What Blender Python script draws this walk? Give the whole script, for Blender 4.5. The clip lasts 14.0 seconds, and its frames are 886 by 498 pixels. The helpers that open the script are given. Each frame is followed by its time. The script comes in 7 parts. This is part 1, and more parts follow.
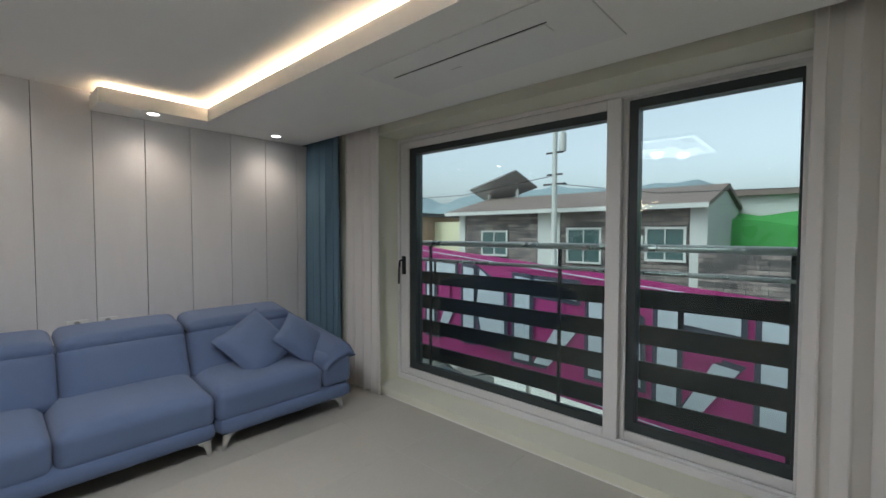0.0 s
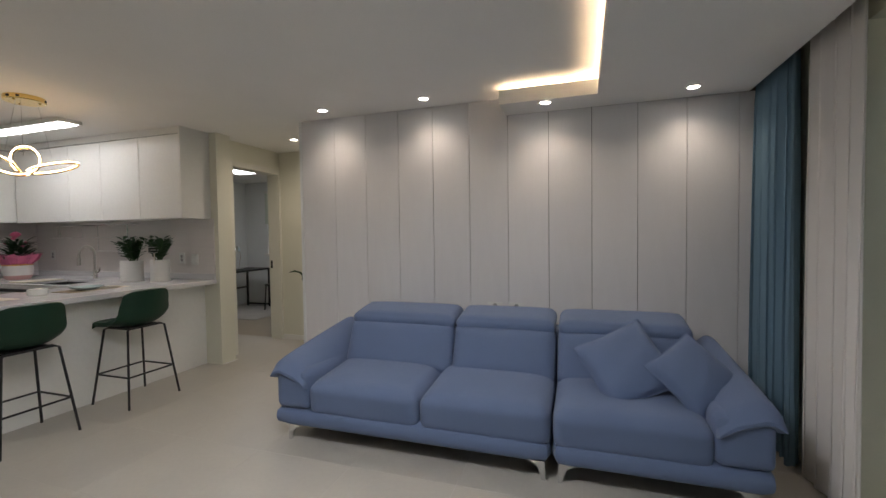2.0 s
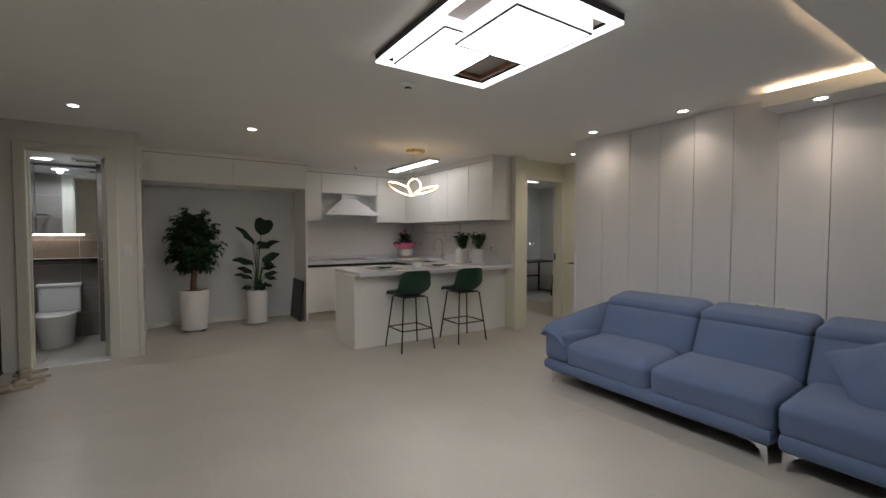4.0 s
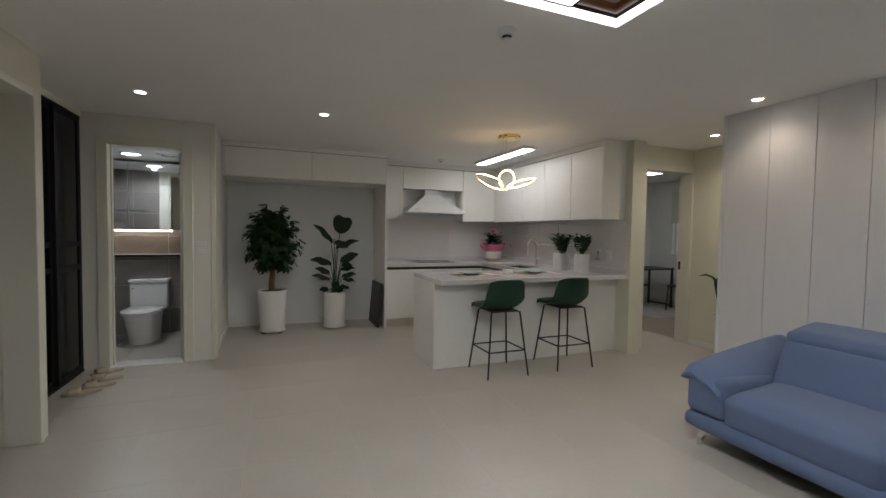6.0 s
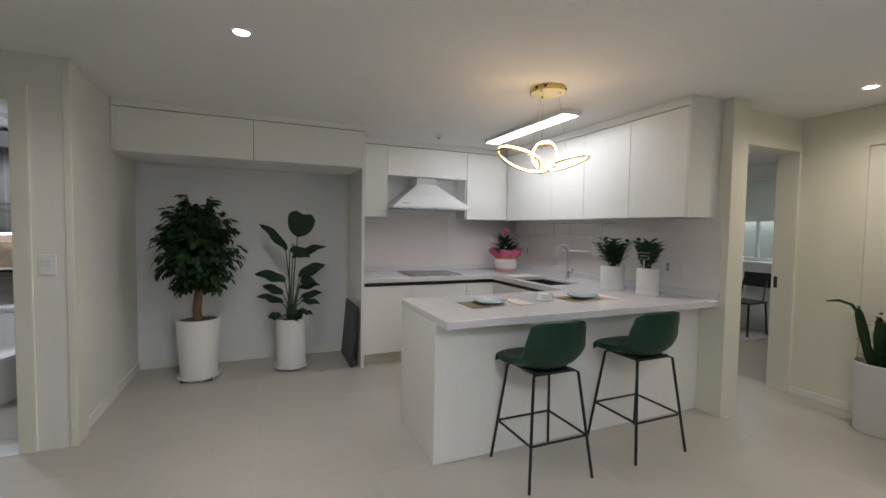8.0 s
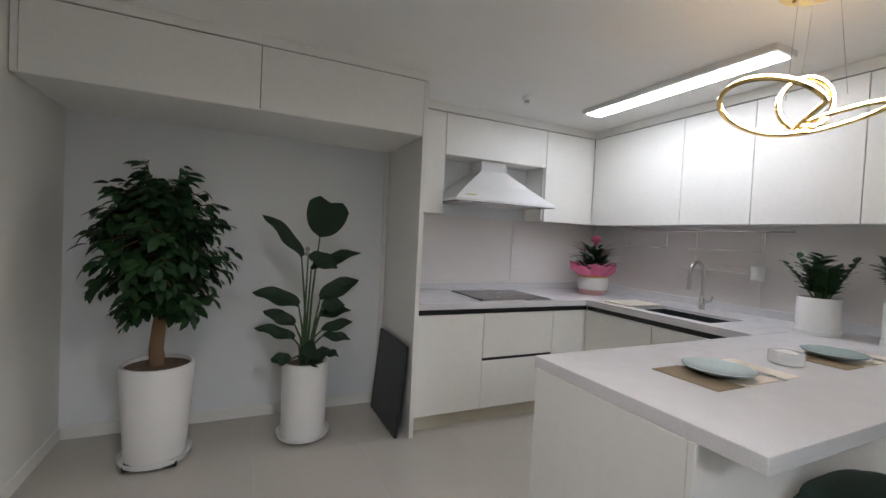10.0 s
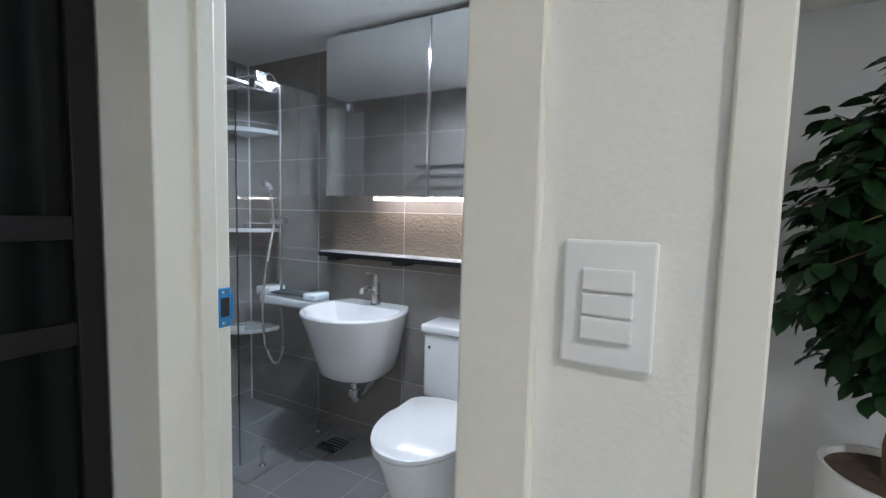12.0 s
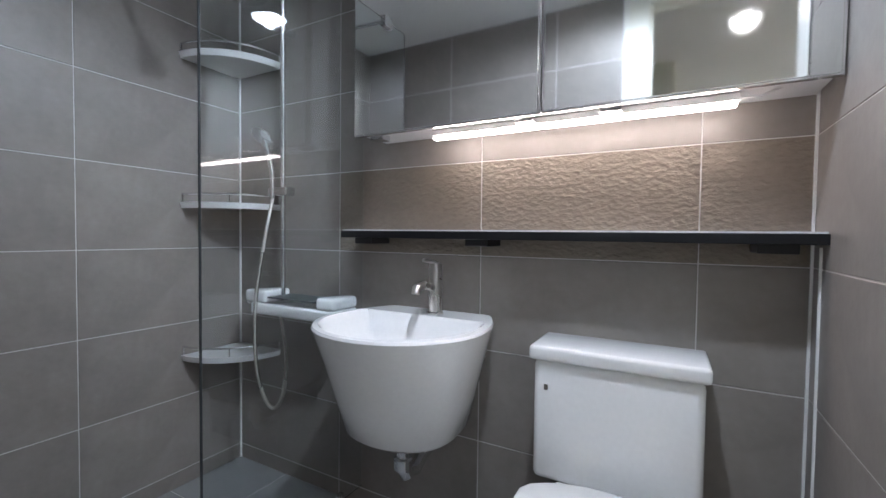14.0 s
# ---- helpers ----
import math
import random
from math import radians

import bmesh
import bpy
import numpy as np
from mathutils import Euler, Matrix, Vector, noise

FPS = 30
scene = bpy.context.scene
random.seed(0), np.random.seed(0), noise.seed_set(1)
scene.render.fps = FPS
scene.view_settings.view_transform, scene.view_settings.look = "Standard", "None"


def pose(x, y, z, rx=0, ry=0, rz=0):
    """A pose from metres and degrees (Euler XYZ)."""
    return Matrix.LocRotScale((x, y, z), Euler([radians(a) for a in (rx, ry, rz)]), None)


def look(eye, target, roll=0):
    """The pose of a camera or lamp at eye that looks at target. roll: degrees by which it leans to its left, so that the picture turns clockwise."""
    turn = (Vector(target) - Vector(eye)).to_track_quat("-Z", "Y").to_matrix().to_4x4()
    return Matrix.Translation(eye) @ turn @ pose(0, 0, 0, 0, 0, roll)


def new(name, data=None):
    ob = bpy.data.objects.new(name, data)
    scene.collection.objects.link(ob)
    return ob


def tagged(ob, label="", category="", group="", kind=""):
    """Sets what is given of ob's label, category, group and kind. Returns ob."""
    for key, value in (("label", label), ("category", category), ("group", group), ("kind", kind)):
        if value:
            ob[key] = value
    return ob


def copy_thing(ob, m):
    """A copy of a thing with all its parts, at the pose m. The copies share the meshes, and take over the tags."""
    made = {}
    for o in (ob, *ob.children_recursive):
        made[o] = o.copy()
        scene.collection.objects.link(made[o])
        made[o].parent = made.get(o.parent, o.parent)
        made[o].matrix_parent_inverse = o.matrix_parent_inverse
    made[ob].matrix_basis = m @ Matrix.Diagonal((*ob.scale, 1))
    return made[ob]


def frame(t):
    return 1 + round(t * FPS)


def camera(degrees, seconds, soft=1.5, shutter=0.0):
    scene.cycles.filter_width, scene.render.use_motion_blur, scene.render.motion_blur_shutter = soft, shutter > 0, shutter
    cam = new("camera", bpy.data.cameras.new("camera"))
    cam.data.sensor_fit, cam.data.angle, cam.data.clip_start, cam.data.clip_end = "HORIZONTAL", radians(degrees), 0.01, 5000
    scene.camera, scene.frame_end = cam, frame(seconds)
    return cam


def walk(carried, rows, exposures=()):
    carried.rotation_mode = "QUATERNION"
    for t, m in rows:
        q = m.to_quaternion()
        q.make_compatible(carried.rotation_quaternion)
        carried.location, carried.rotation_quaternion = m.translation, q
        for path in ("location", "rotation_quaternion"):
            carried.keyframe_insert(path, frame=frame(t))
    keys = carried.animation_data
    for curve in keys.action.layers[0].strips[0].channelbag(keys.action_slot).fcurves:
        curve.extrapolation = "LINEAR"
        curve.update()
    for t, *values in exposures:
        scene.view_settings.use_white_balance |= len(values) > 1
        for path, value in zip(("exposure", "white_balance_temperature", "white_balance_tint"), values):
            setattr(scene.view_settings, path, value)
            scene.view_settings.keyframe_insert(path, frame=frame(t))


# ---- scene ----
cam = camera(92.6, 14.0)
PATH = [
    (0, (0.118, 0.062, 1.361), (-1.225, 1.543, 1.288), 0.1),
    (0.5, (0.017, 0.384, 1.324), (-1.645, 1.494, 1.261), 0.1),
    (1, (-0.156, 0.697, 1.303), (-2.016, 1.432, 1.249), -0.1),
    (1.5, (-0.305, 0.978, 1.28), (-2.304, 1.011, 1.239), -0.3),
    (2, (-0.405, 1.184, 1.296), (-2.303, 0.559, 1.229), -0.8),
    (2.5, (-0.4, 1.446, 1.289), (-2.184, 0.543, 1.225), -0.7),
    (3, (-0.185, 1.681, 1.324), (-1.812, 0.521, 1.248), -0.0),
    (3.5, (0.059, 1.816, 1.318), (-1.354, 0.402, 1.243), -0.0),
    (4, (0.198, 1.957, 1.305), (-0.896, 0.285, 1.232), 0.1),
    (4.2, (0.219, 2.001, 1.303), (-0.725, 0.239, 1.229), 0.1),
    (6.3, (-0.216, 1.015, 1.332), (-0.953, -0.843, 1.252), 0.9),
    (6.5, (-0.265, 0.853, 1.341), (-1.011, -1.001, 1.258), 0.7),
    (7, (-0.437, 0.467, 1.357), (-1.185, -1.386, 1.276), 0.8),
    (7.2, (-0.509, 0.332, 1.378), (-1.251, -1.523, 1.286), 0.8),
    (9.3, (-0.695, -1.357, 1.368), (-1.576, -3.151, 1.293), 1.1),
    (9.5, (-0.706, -1.499, 1.348), (-1.583, -3.295, 1.282), 1.3),
    (10, (-0.515, -1.848, 1.314), (-1.368, -3.657, 1.259), 2.8),
    (10.5, (-0.286, -2.165, 1.319), (-0.836, -4.086, 1.236), 2.1),
    (11, (-0.076, -2.545, 1.327), (-0.113, -4.542, 1.221), 3.0),
    (11.5, (0.246, -2.841, 1.308), (0.696, -4.784, 1.155), 2.2),
    (12, (0.496, -3.09, 1.211), (1.416, -4.859, 1.05), 1.5),
    (12.5, (0.722, -3.294, 1.054), (1.762, -4.997, 0.917), -0.1),
    (13, (0.912, -3.46, 1.001), (1.952, -5.167, 0.93), -0.0),
    (13.5, (1.107, -3.618, 0.985), (2.075, -5.366, 0.917), -0.9),
    (14, (1.161, -3.716, 0.977), (2.12, -5.469, 0.913), 0.7),
]
walk(cam, [(t, look(eye, target, roll)) for t, eye, target, roll in PATH], [(0, 0.54, 6350, 12), (0.5, 0.66, 6400, 12), (1.5, 0.64, 6600, 14), (3.0, 0.31, 6700, 15), (4.0, 0.29, 6700, 14), (6.5, 0.48, 6600, 13), (7.2, 0.86, 6450, 13), (9.5, 0.98, 6150, 15), (11.0, 1.42, 5950, 13), (11.5, 1.68, 5800, 12), (12.0, 1.62, 5800, 12), (12.5, 1.70, 5800, 13), (13.2, 1.72, 5750, 14), (14.0, 1.64, 6050, 15)])

# ---- world, sun and large lights ----
world = bpy.data.worlds.new("overcast_sky")
scene.world = world
world.use_nodes = True
wn = world.node_tree.nodes
wl = world.node_tree.links
sky = wn.new("ShaderNodeTexSky")
sky.sky_type = "NISHITA"
sky.sun_disc = False
sky.sun_elevation = radians(50)
sky.sun_rotation = radians(200)
sky.dust_density = 4.0
sky.air_density = 1.0
hsv = wn.new("ShaderNodeHueSaturation")
hsv.inputs["Saturation"].default_value = 0.32
wl.new(sky.outputs[0], hsv.inputs["Color"])
wl.new(hsv.outputs[0], wn["Background"].inputs["Color"])
wn["Background"].inputs["Strength"].default_value = 0.175

sun_lamp = new("sun", bpy.data.lights.new("sun", "SUN"))
sun_lamp.data.energy = 0.6
sun_lamp.data.angle = radians(20)
sun_lamp.data.color = (1.0, 0.97, 0.93)
sun_lamp.matrix_world = look((0, 0, 30), (6, 18, 0))


def spot_at(x, y, z, watts, colour=(1.0, 0.88, 0.72), size=120.0, blend=1.0):
    ob = new("downlight_lamp", bpy.data.lights.new("downlight_lamp", "SPOT"))
    ob.data.energy, ob.data.color = watts, colour
    ob.data.spot_size, ob.data.spot_blend, ob.data.shadow_soft_size = radians(size), blend, 0.03
    ob.matrix_world = pose(x, y, z)
    return ob


DOWNLIGHTS = [(-3.50, -0.88, 2.355), (-3.51, 0.02, 2.355), (-3.49, 0.94, 2.22), (-3.50, 1.86, 2.22),
              (0.815, -2.65, 2.355), (-0.545, -2.70, 2.355), (-4.31, -1.79, 2.355)]
for dx, dy, dz in DOWNLIGHTS:
    if dx < -3:
        spot_at(dx, dy, dz - 0.012, 7.0 if dx > -4 else 17.0, size=135.0 if dx > -4 else 160.0)
    else:
        hall = spot_at(dx, dy, dz - 0.012, 34.0 if dx < 0 else 3.0, (1.0, 0.955, 0.90), 165.0, 0.9)
        hall.data.shadow_soft_size = 0.07
spot_at(1.315, -4.32, 2.095, 17.0, (0.82, 0.91, 1.0), 174.0, 0.35)
for lx, ly, lz in ((-1.10, 0.015, 2.262), (-1.255, 0.425, 2.232)):
    big = spot_at(lx, ly, lz, 44.0, (0.89, 0.95, 1.0), 172.0, 0.75)
    big.data.shadow_soft_size = 0.06


# ---- materials ----
def nodes_of(name):
    m = bpy.data.materials.new(name)
    m.use_nodes = True
    return m, m.node_tree.nodes, m.node_tree.links, m.node_tree.nodes["Principled BSDF"]


def mat(name, col, rough=0.5, metal=0.0, var=0.06, scale=3.0, bump=0.05, bscale=80.0, fine=0.04, stretch=(1, 1, 1), random_tone=0.0, coat=0.0, sheen=0.0):
    m, n, l, p = nodes_of(name)
    tc = n.new("ShaderNodeTexCoord")
    mp = n.new("ShaderNodeMapping")
    mp.inputs["Scale"].default_value = stretch
    l.new(tc.outputs["Object"], mp.inputs["Vector"])
    big = n.new("ShaderNodeTexNoise")
    big.inputs["Scale"].default_value, big.inputs["Detail"].default_value = scale, 4
    small = n.new("ShaderNodeTexNoise")
    small.inputs["Scale"].default_value, small.inputs["Detail"].default_value = bscale, 3
    for t in (big, small):
        l.new(mp.outputs[0], t.inputs["Vector"])
    a = n.new("ShaderNodeMix")
    a.data_type = "RGBA"
    a.inputs[6].default_value = (*[c * (1 - var) for c in col], 1)
    a.inputs[7].default_value = (*[min(1, c * (1 + var)) for c in col], 1)
    l.new(big.outputs["Fac"], a.inputs[0])
    b = n.new("ShaderNodeHueSaturation")
    l.new(a.outputs[2], b.inputs["Color"])
    r = n.new("ShaderNodeMapRange")
    r.inputs[3].default_value, r.inputs[4].default_value = 1 - fine, 1 + fine
    l.new(small.outputs["Fac"], r.inputs[0])
    if random_tone:
        oi = n.new("ShaderNodeObjectInfo")
        rr = n.new("ShaderNodeMapRange")
        rr.inputs[3].default_value, rr.inputs[4].default_value = 1 - random_tone, 1 + random_tone
        l.new(oi.outputs["Random"], rr.inputs[0])
        mul = n.new("ShaderNodeMath")
        mul.operation = "MULTIPLY"
        l.new(r.outputs[0], mul.inputs[0])
        l.new(rr.outputs[0], mul.inputs[1])
        l.new(mul.outputs[0], b.inputs["Value"])
    else:
        l.new(r.outputs[0], b.inputs["Value"])
    l.new(b.outputs[0], p.inputs["Base Color"])
    ro = n.new("ShaderNodeMapRange")
    ro.inputs[3].default_value, ro.inputs[4].default_value = max(0.02, rough - 0.06), min(1, rough + 0.06)
    l.new(big.outputs["Fac"], ro.inputs[0])
    l.new(ro.outputs[0], p.inputs["Roughness"])
    p.inputs["Metallic"].default_value = metal
    p.inputs["Coat Weight"].default_value = coat
    p.inputs["Sheen Weight"].default_value = sheen
    if bump:
        bp = n.new("ShaderNodeBump")
        bp.inputs["Strength"].default_value, bp.inputs["Distance"].default_value = bump, 0.004
        l.new(small.outputs["Fac"], bp.inputs["Height"])
        l.new(bp.outputs[0], p.inputs["Normal"])
    return m


def glow(name, col, strength):
    m, n, l, p = nodes_of(name)
    p.inputs["Base Color"].default_value = (0.9, 0.9, 0.9, 1)
    p.inputs["Emission Color"].default_value = (*col, 1)
    p.inputs["Emission Strength"].default_value = strength
    return m


def glass(name, col=(1, 1, 1), rough=0.0, ior=1.45):
    m, n, l, p = nodes_of(name)
    p.inputs["Base Color"].default_value = (*col, 1)
    p.inputs["Roughness"].default_value = rough
    p.inputs["IOR"].default_value = ior
    p.inputs["Transmission Weight"].default_value = 1.0
    return m


M_CEIL = mat("ceiling_paper", (0.84, 0.83, 0.80), 0.85, var=0.03, bump=0.12, bscale=140)
M_WALL = mat("cream_wallpaper", (0.74, 0.725, 0.61), 0.8, var=0.04, bump=0.2, bscale=160)
M_WALLW = mat("white_wallpaper", (0.78, 0.795, 0.80), 0.8, var=0.03, bump=0.07, bscale=160)
M_WALLB = mat("warm_white_wallpaper", (0.765, 0.755, 0.70), 0.8, var=0.03, bump=0.12, bscale=160)
M_PANEL = mat("pale_grey_wall_panel", (0.735, 0.72, 0.73), 0.45, var=0.03, bump=0.15, bscale=60, stretch=(1, 6, 1), random_tone=0.03)
M_GROOVE = mat("dark_panel_joint", (0.10, 0.09, 0.08), 0.7)
M_TRIM = mat("cream_door_casing", (0.74, 0.725, 0.635), 0.42, var=0.02, bump=0.06)
M_WHITE = mat("white_lacquer", (0.80, 0.79, 0.75), 0.32, var=0.02, bump=0.03, bscale=30)
M_CABIN = mat("white_cabinet_front", (0.84, 0.83, 0.785), 0.38, var=0.02, bump=0.05, bscale=40)
M_STUDY = glow("study_lamp", (0.96, 0.985, 1.0), 5.5)
M_PVC = mat("white_window_frame", (0.76, 0.74, 0.73), 0.35, var=0.02, bump=0.02)
M_TILE = mat("beige_porcelain_tile", (0.455, 0.427, 0.378), 0.36, var=0.10, scale=2.2, bump=0.04, bscale=45, fine=0.05, random_tone=0.012)
M_GROUT = mat("pale_grout", (0.53, 0.505, 0.465), 0.85)
M_WOODFLOOR = mat("study_vinyl_floor", (0.40, 0.33, 0.25), 0.45, var=0.12, scale=4, stretch=(1, 8, 1))
M_SOFA = mat("blue_grey_fabric", (0.118, 0.166, 0.285), 0.85, var=0.10, scale=5, bump=0.5, bscale=420, fine=0.14, sheen=0.12)
# real piping colour; also painted on slabs that imitate shade in sofa gaps
M_SEAM_SHADE = mat("dark_seam_and_shade", (0.05, 0.06, 0.09), 0.9)
M_CHROME = mat("chrome", (0.78, 0.78, 0.79), 0.12, metal=1.0, var=0.02, bump=0)
M_STEEL = mat("brushed_steel", (0.56, 0.54, 0.51), 0.28, metal=1.0, bump=0.05, bscale=200)
M_CURTAIN = mat("blue_grey_curtain", (0.155, 0.255, 0.335), 0.9, var=0.10, bump=0.4, bscale=300)
M_BLACK = mat("black_metal", (0.013, 0.013, 0.014), 0.4, var=0.15)
M_GASKET = mat("dark_grey_sash", (0.035, 0.045, 0.048), 0.45, var=0.1)
M_QUARTZ = mat("white_quartz_top", (0.68, 0.67, 0.675), 0.2, var=0.05, scale=12, bump=0.02, bscale=330, fine=0.22)
M_SPLASH = mat("white_splash_tile", (0.76, 0.72, 0.70), 0.32, var=0.03, random_tone=0.008, bump=0.35, bscale=9, stretch=(0.4, 0.4, 12))
M_GREEN = mat("dark_green_leather", (0.010, 0.040, 0.023), 0.42, var=0.2, bump=0.25, bscale=220)
M_GOLD = mat("polished_gold", (0.85, 0.62, 0.24), 0.14, metal=1.0, var=0.03, bump=0)
M_CERAMIC = mat("white_glazed_ceramic", (0.82, 0.82, 0.81), 0.12, var=0.02, bump=0.0, coat=0.4)
M_POT = mat("matt_white_pot", (0.74, 0.73, 0.71), 0.45, var=0.04, bump=0.08)
M_SOIL = mat("bark_soil", (0.10, 0.07, 0.045), 0.95, var=0.5, scale=30, bump=1.0, bscale=70, fine=0.4)
M_BARK = mat("brown_bark", (0.19, 0.115, 0.06), 0.85, var=0.3, scale=10, bump=0.8, bscale=60, stretch=(1, 1, 0.3))
M_LEAF = mat("dark_glossy_leaf", (0.014, 0.046, 0.013), 0.48, var=0.4, scale=9, bump=0.15)
M_LEAFB = mat("broad_green_leaf", (0.008, 0.025, 0.010), 0.55, var=0.3, scale=12, bump=0.3, bscale=90)
M_DOORBLK = mat("matt_black_frame", (0.007, 0.007, 0.008), 0.55, var=0.15)
for lm in (M_LEAF, M_LEAFB, M_GREEN, M_DOORBLK):
    lm.node_tree.nodes["Principled BSDF"].inputs["Specular IOR Level"].default_value = 0.3
M_STEM = mat("green_stem", (0.045, 0.085, 0.03), 0.5, var=0.2)
M_SLATE = mat("dark_grey_board", (0.022, 0.024, 0.026), 0.45, var=0.2)
M_BTILE = mat("grey_stone_tile", (0.238, 0.214, 0.194), 0.40, var=0.24, scale=7, bump=0.12, bscale=40, fine=0.10, random_tone=0.05)
M_BRELIEF = mat("split_face_tile", (0.215, 0.178, 0.140), 0.55, var=0.16, scale=8, bump=1.6, bscale=52, fine=0.12, stretch=(1, 1, 1.6))
M_BGROUT = mat("light_grout", (0.62, 0.60, 0.58), 0.8)
M_BFLOOR = mat("grey_bath_floor_tile", (0.225, 0.225, 0.222), 0.45, var=0.12, scale=6, bump=0.1, random_tone=0.05)
M_MIRROR = mat("mirror_silver", (0.86, 0.88, 0.88), 0.01, metal=1.0, var=0.0, bump=0, fine=0)
M_GLASS = glass("clear_glass", (0.93, 0.975, 0.985))
M_PANE = glass("window_glass", (0.71, 0.88, 0.88))
M_DARKGLASS = mat("black_tinted_glass", (0.004, 0.005, 0.005), 0.12, var=0.1, bump=0)
M_DARKGLASS.node_tree.nodes["Principled BSDF"].inputs["Specular IOR Level"].default_value = 0.2
M_BLUE = mat("blue_film", (0.02, 0.20, 0.46), 0.35)
M_LED = glow("white_led", (0.93, 0.97, 1.0), 2.6)
M_LEDSOFT = glow("frame_led", (0.95, 0.98, 1.0), 2.2)
M_SPOT = glow("downlight_lens", (1.0, 0.95, 0.86), 16.0)
M_COVE = glow("warm_cove_led", (1.0, 0.72, 0.45), 48.0)
M_STRIP = glow("kitchen_strip_led", (0.95, 0.975, 1.0), 11.5)
M_PEND = glow("pendant_led", (1.0, 0.70, 0.38), 13.0)
M_BLED = glow("bath_led", (1.0, 0.87, 0.77), 8.5)
M_BLAMP = glow("bath_lamp_lens", (0.84, 0.93, 1.0), 11.0)
M_SOCKET = mat("grey_socket_well", (0.35, 0.35, 0.35), 0.5)
M_SMOKE = mat("white_plastic", (0.78, 0.78, 0.76), 0.4, var=0.02)


def sheer_material():
    m, n, l, p = nodes_of("sheer_white_voile")
    p.inputs["Base Color"].default_value = (0.92, 0.89, 0.86, 1)
    p.inputs["Roughness"].default_value = 0.9
    tr = n.new("ShaderNodeBsdfTranslucent")
    tr.inputs["Color"].default_value = (0.92, 0.88, 0.85, 1)
    mx = n.new("ShaderNodeMixShader")
    mx.inputs[0].default_value = 0.35
    tp = n.new("ShaderNodeBsdfTransparent")
    my = n.new("ShaderNodeMixShader")
    my.inputs[0].default_value = 0.05
    l.new(p.outputs[0], mx.inputs[1])
    l.new(tr.outputs[0], mx.inputs[2])
    l.new(mx.outputs[0], my.inputs[1])
    l.new(tp.outputs[0], my.inputs[2])
    l.new(my.outputs[0], n["Material Output"].inputs[0])
    return m


M_SHEER = sheer_material()


# ---- mesh helpers ----
def part(name, bm, material, parent=None, label="", smooth=False):
    me = bpy.data.meshes.new(name)
    bmesh.ops.recalc_face_normals(bm, faces=bm.faces)
    bm.to_mesh(me)
    bm.free()
    if smooth:
        me.shade_smooth()
        me.set_sharp_from_angle(angle=radians(38))
    me.materials.append(material)
    ob = new(name, me)
    if parent is not None:
        ob.parent = parent
    if label:
        tagged(ob, label)
    return ob


def thing(name, m, label, category, group=""):
    ob = new(name)
    ob.empty_display_size = 0.1
    ob.matrix_world = m
    return tagged(ob, label, category, group)


def setting(name, bm, material, label="", smooth=False):
    return tagged(part(name, bm, material, None, label, smooth), kind="structure")


def BM():
    return bmesh.new()


def box(bm, x0, x1, y0, y1, z0, z1, bevel=0.0, seg=2, m=None):
    r = bmesh.ops.create_cube(bm, size=1.0)
    vs = r["verts"]
    bmesh.ops.scale(bm, vec=(abs(x1 - x0), abs(y1 - y0), abs(z1 - z0)), verts=vs)
    bmesh.ops.translate(bm, vec=((x0 + x1) / 2, (y0 + y1) / 2, (z0 + z1) / 2), verts=vs)
    if m is not None:
        bmesh.ops.transform(bm, matrix=m, verts=vs)
    if bevel:
        es = list({e for v in vs for e in v.link_edges})
        bmesh.ops.bevel(bm, geom=es, offset=bevel, segments=seg, affect="EDGES", profile=0.5)
    return bm


def bx(x0, x1, y0, y1, z0, z1, bevel=0.0, seg=2, m=None):
    return box(BM(), x0, x1, y0, y1, z0, z1, bevel, seg, m)


def tube(bm, pts, r, sides=10, closed=False, taper=None):
    pts = [Vector(p) for p in pts]
    rings, n = [], len(pts)
    ref = Vector((0.123, 0.35, 0.93)).normalized()
    prev = None
    for i, p in enumerate(pts):
        a = pts[i - 1] if (i or closed) else p
        b = pts[(i + 1) % n] if (i < n - 1 or closed) else p
        t = (b - a).normalized()
        if prev is None:
            u = t.cross(ref).normalized()
        else:
            u = (prev - t * prev.dot(t)).normalized()
        prev = u
        w = t.cross(u)
        rr = r if taper is None else r * taper[i]
        rings.append([bm.verts.new(p + rr * (math.cos(q) * u + math.sin(q) * w)) for q in [2 * math.pi * k / sides for k in range(sides)]])
    for i in range(n if closed else n - 1):
        A, B = rings[i], rings[(i + 1) % n]
        for k in range(sides):
            bm.faces.new((A[k], A[(k + 1) % sides], B[(k + 1) % sides], B[k]))
    if not closed:
        bm.faces.new(rings[0][::-1])
        bm.faces.new(rings[-1])
    return bm


def lathe(bm, prof, segs=32, m=None, sx=1.0, sy=1.0):
    rings = []
    for r, z in prof:
        if r < 1e-5:
            rings.append([bm.verts.new((0, 0, z))])
        else:
            rings.append([bm.verts.new((sx * r * math.cos(2 * math.pi * k / segs), sy * r * math.sin(2 * math.pi * k / segs), z)) for k in range(segs)])
    made = [v for g in rings for v in g]
    for A, B in zip(rings, rings[1:]):
        for k in range(segs):
            j = (k + 1) % segs
            if len(A) == 1:
                bm.faces.new((A[0], B[j], B[k]))
            elif len(B) == 1:
                bm.faces.new((A[k], A[j], B[0]))
            else:
                bm.faces.new((A[k], A[j], B[j], B[k]))
    if m is not None:
        bmesh.ops.transform(bm, matrix=m, verts=made)
    return bm


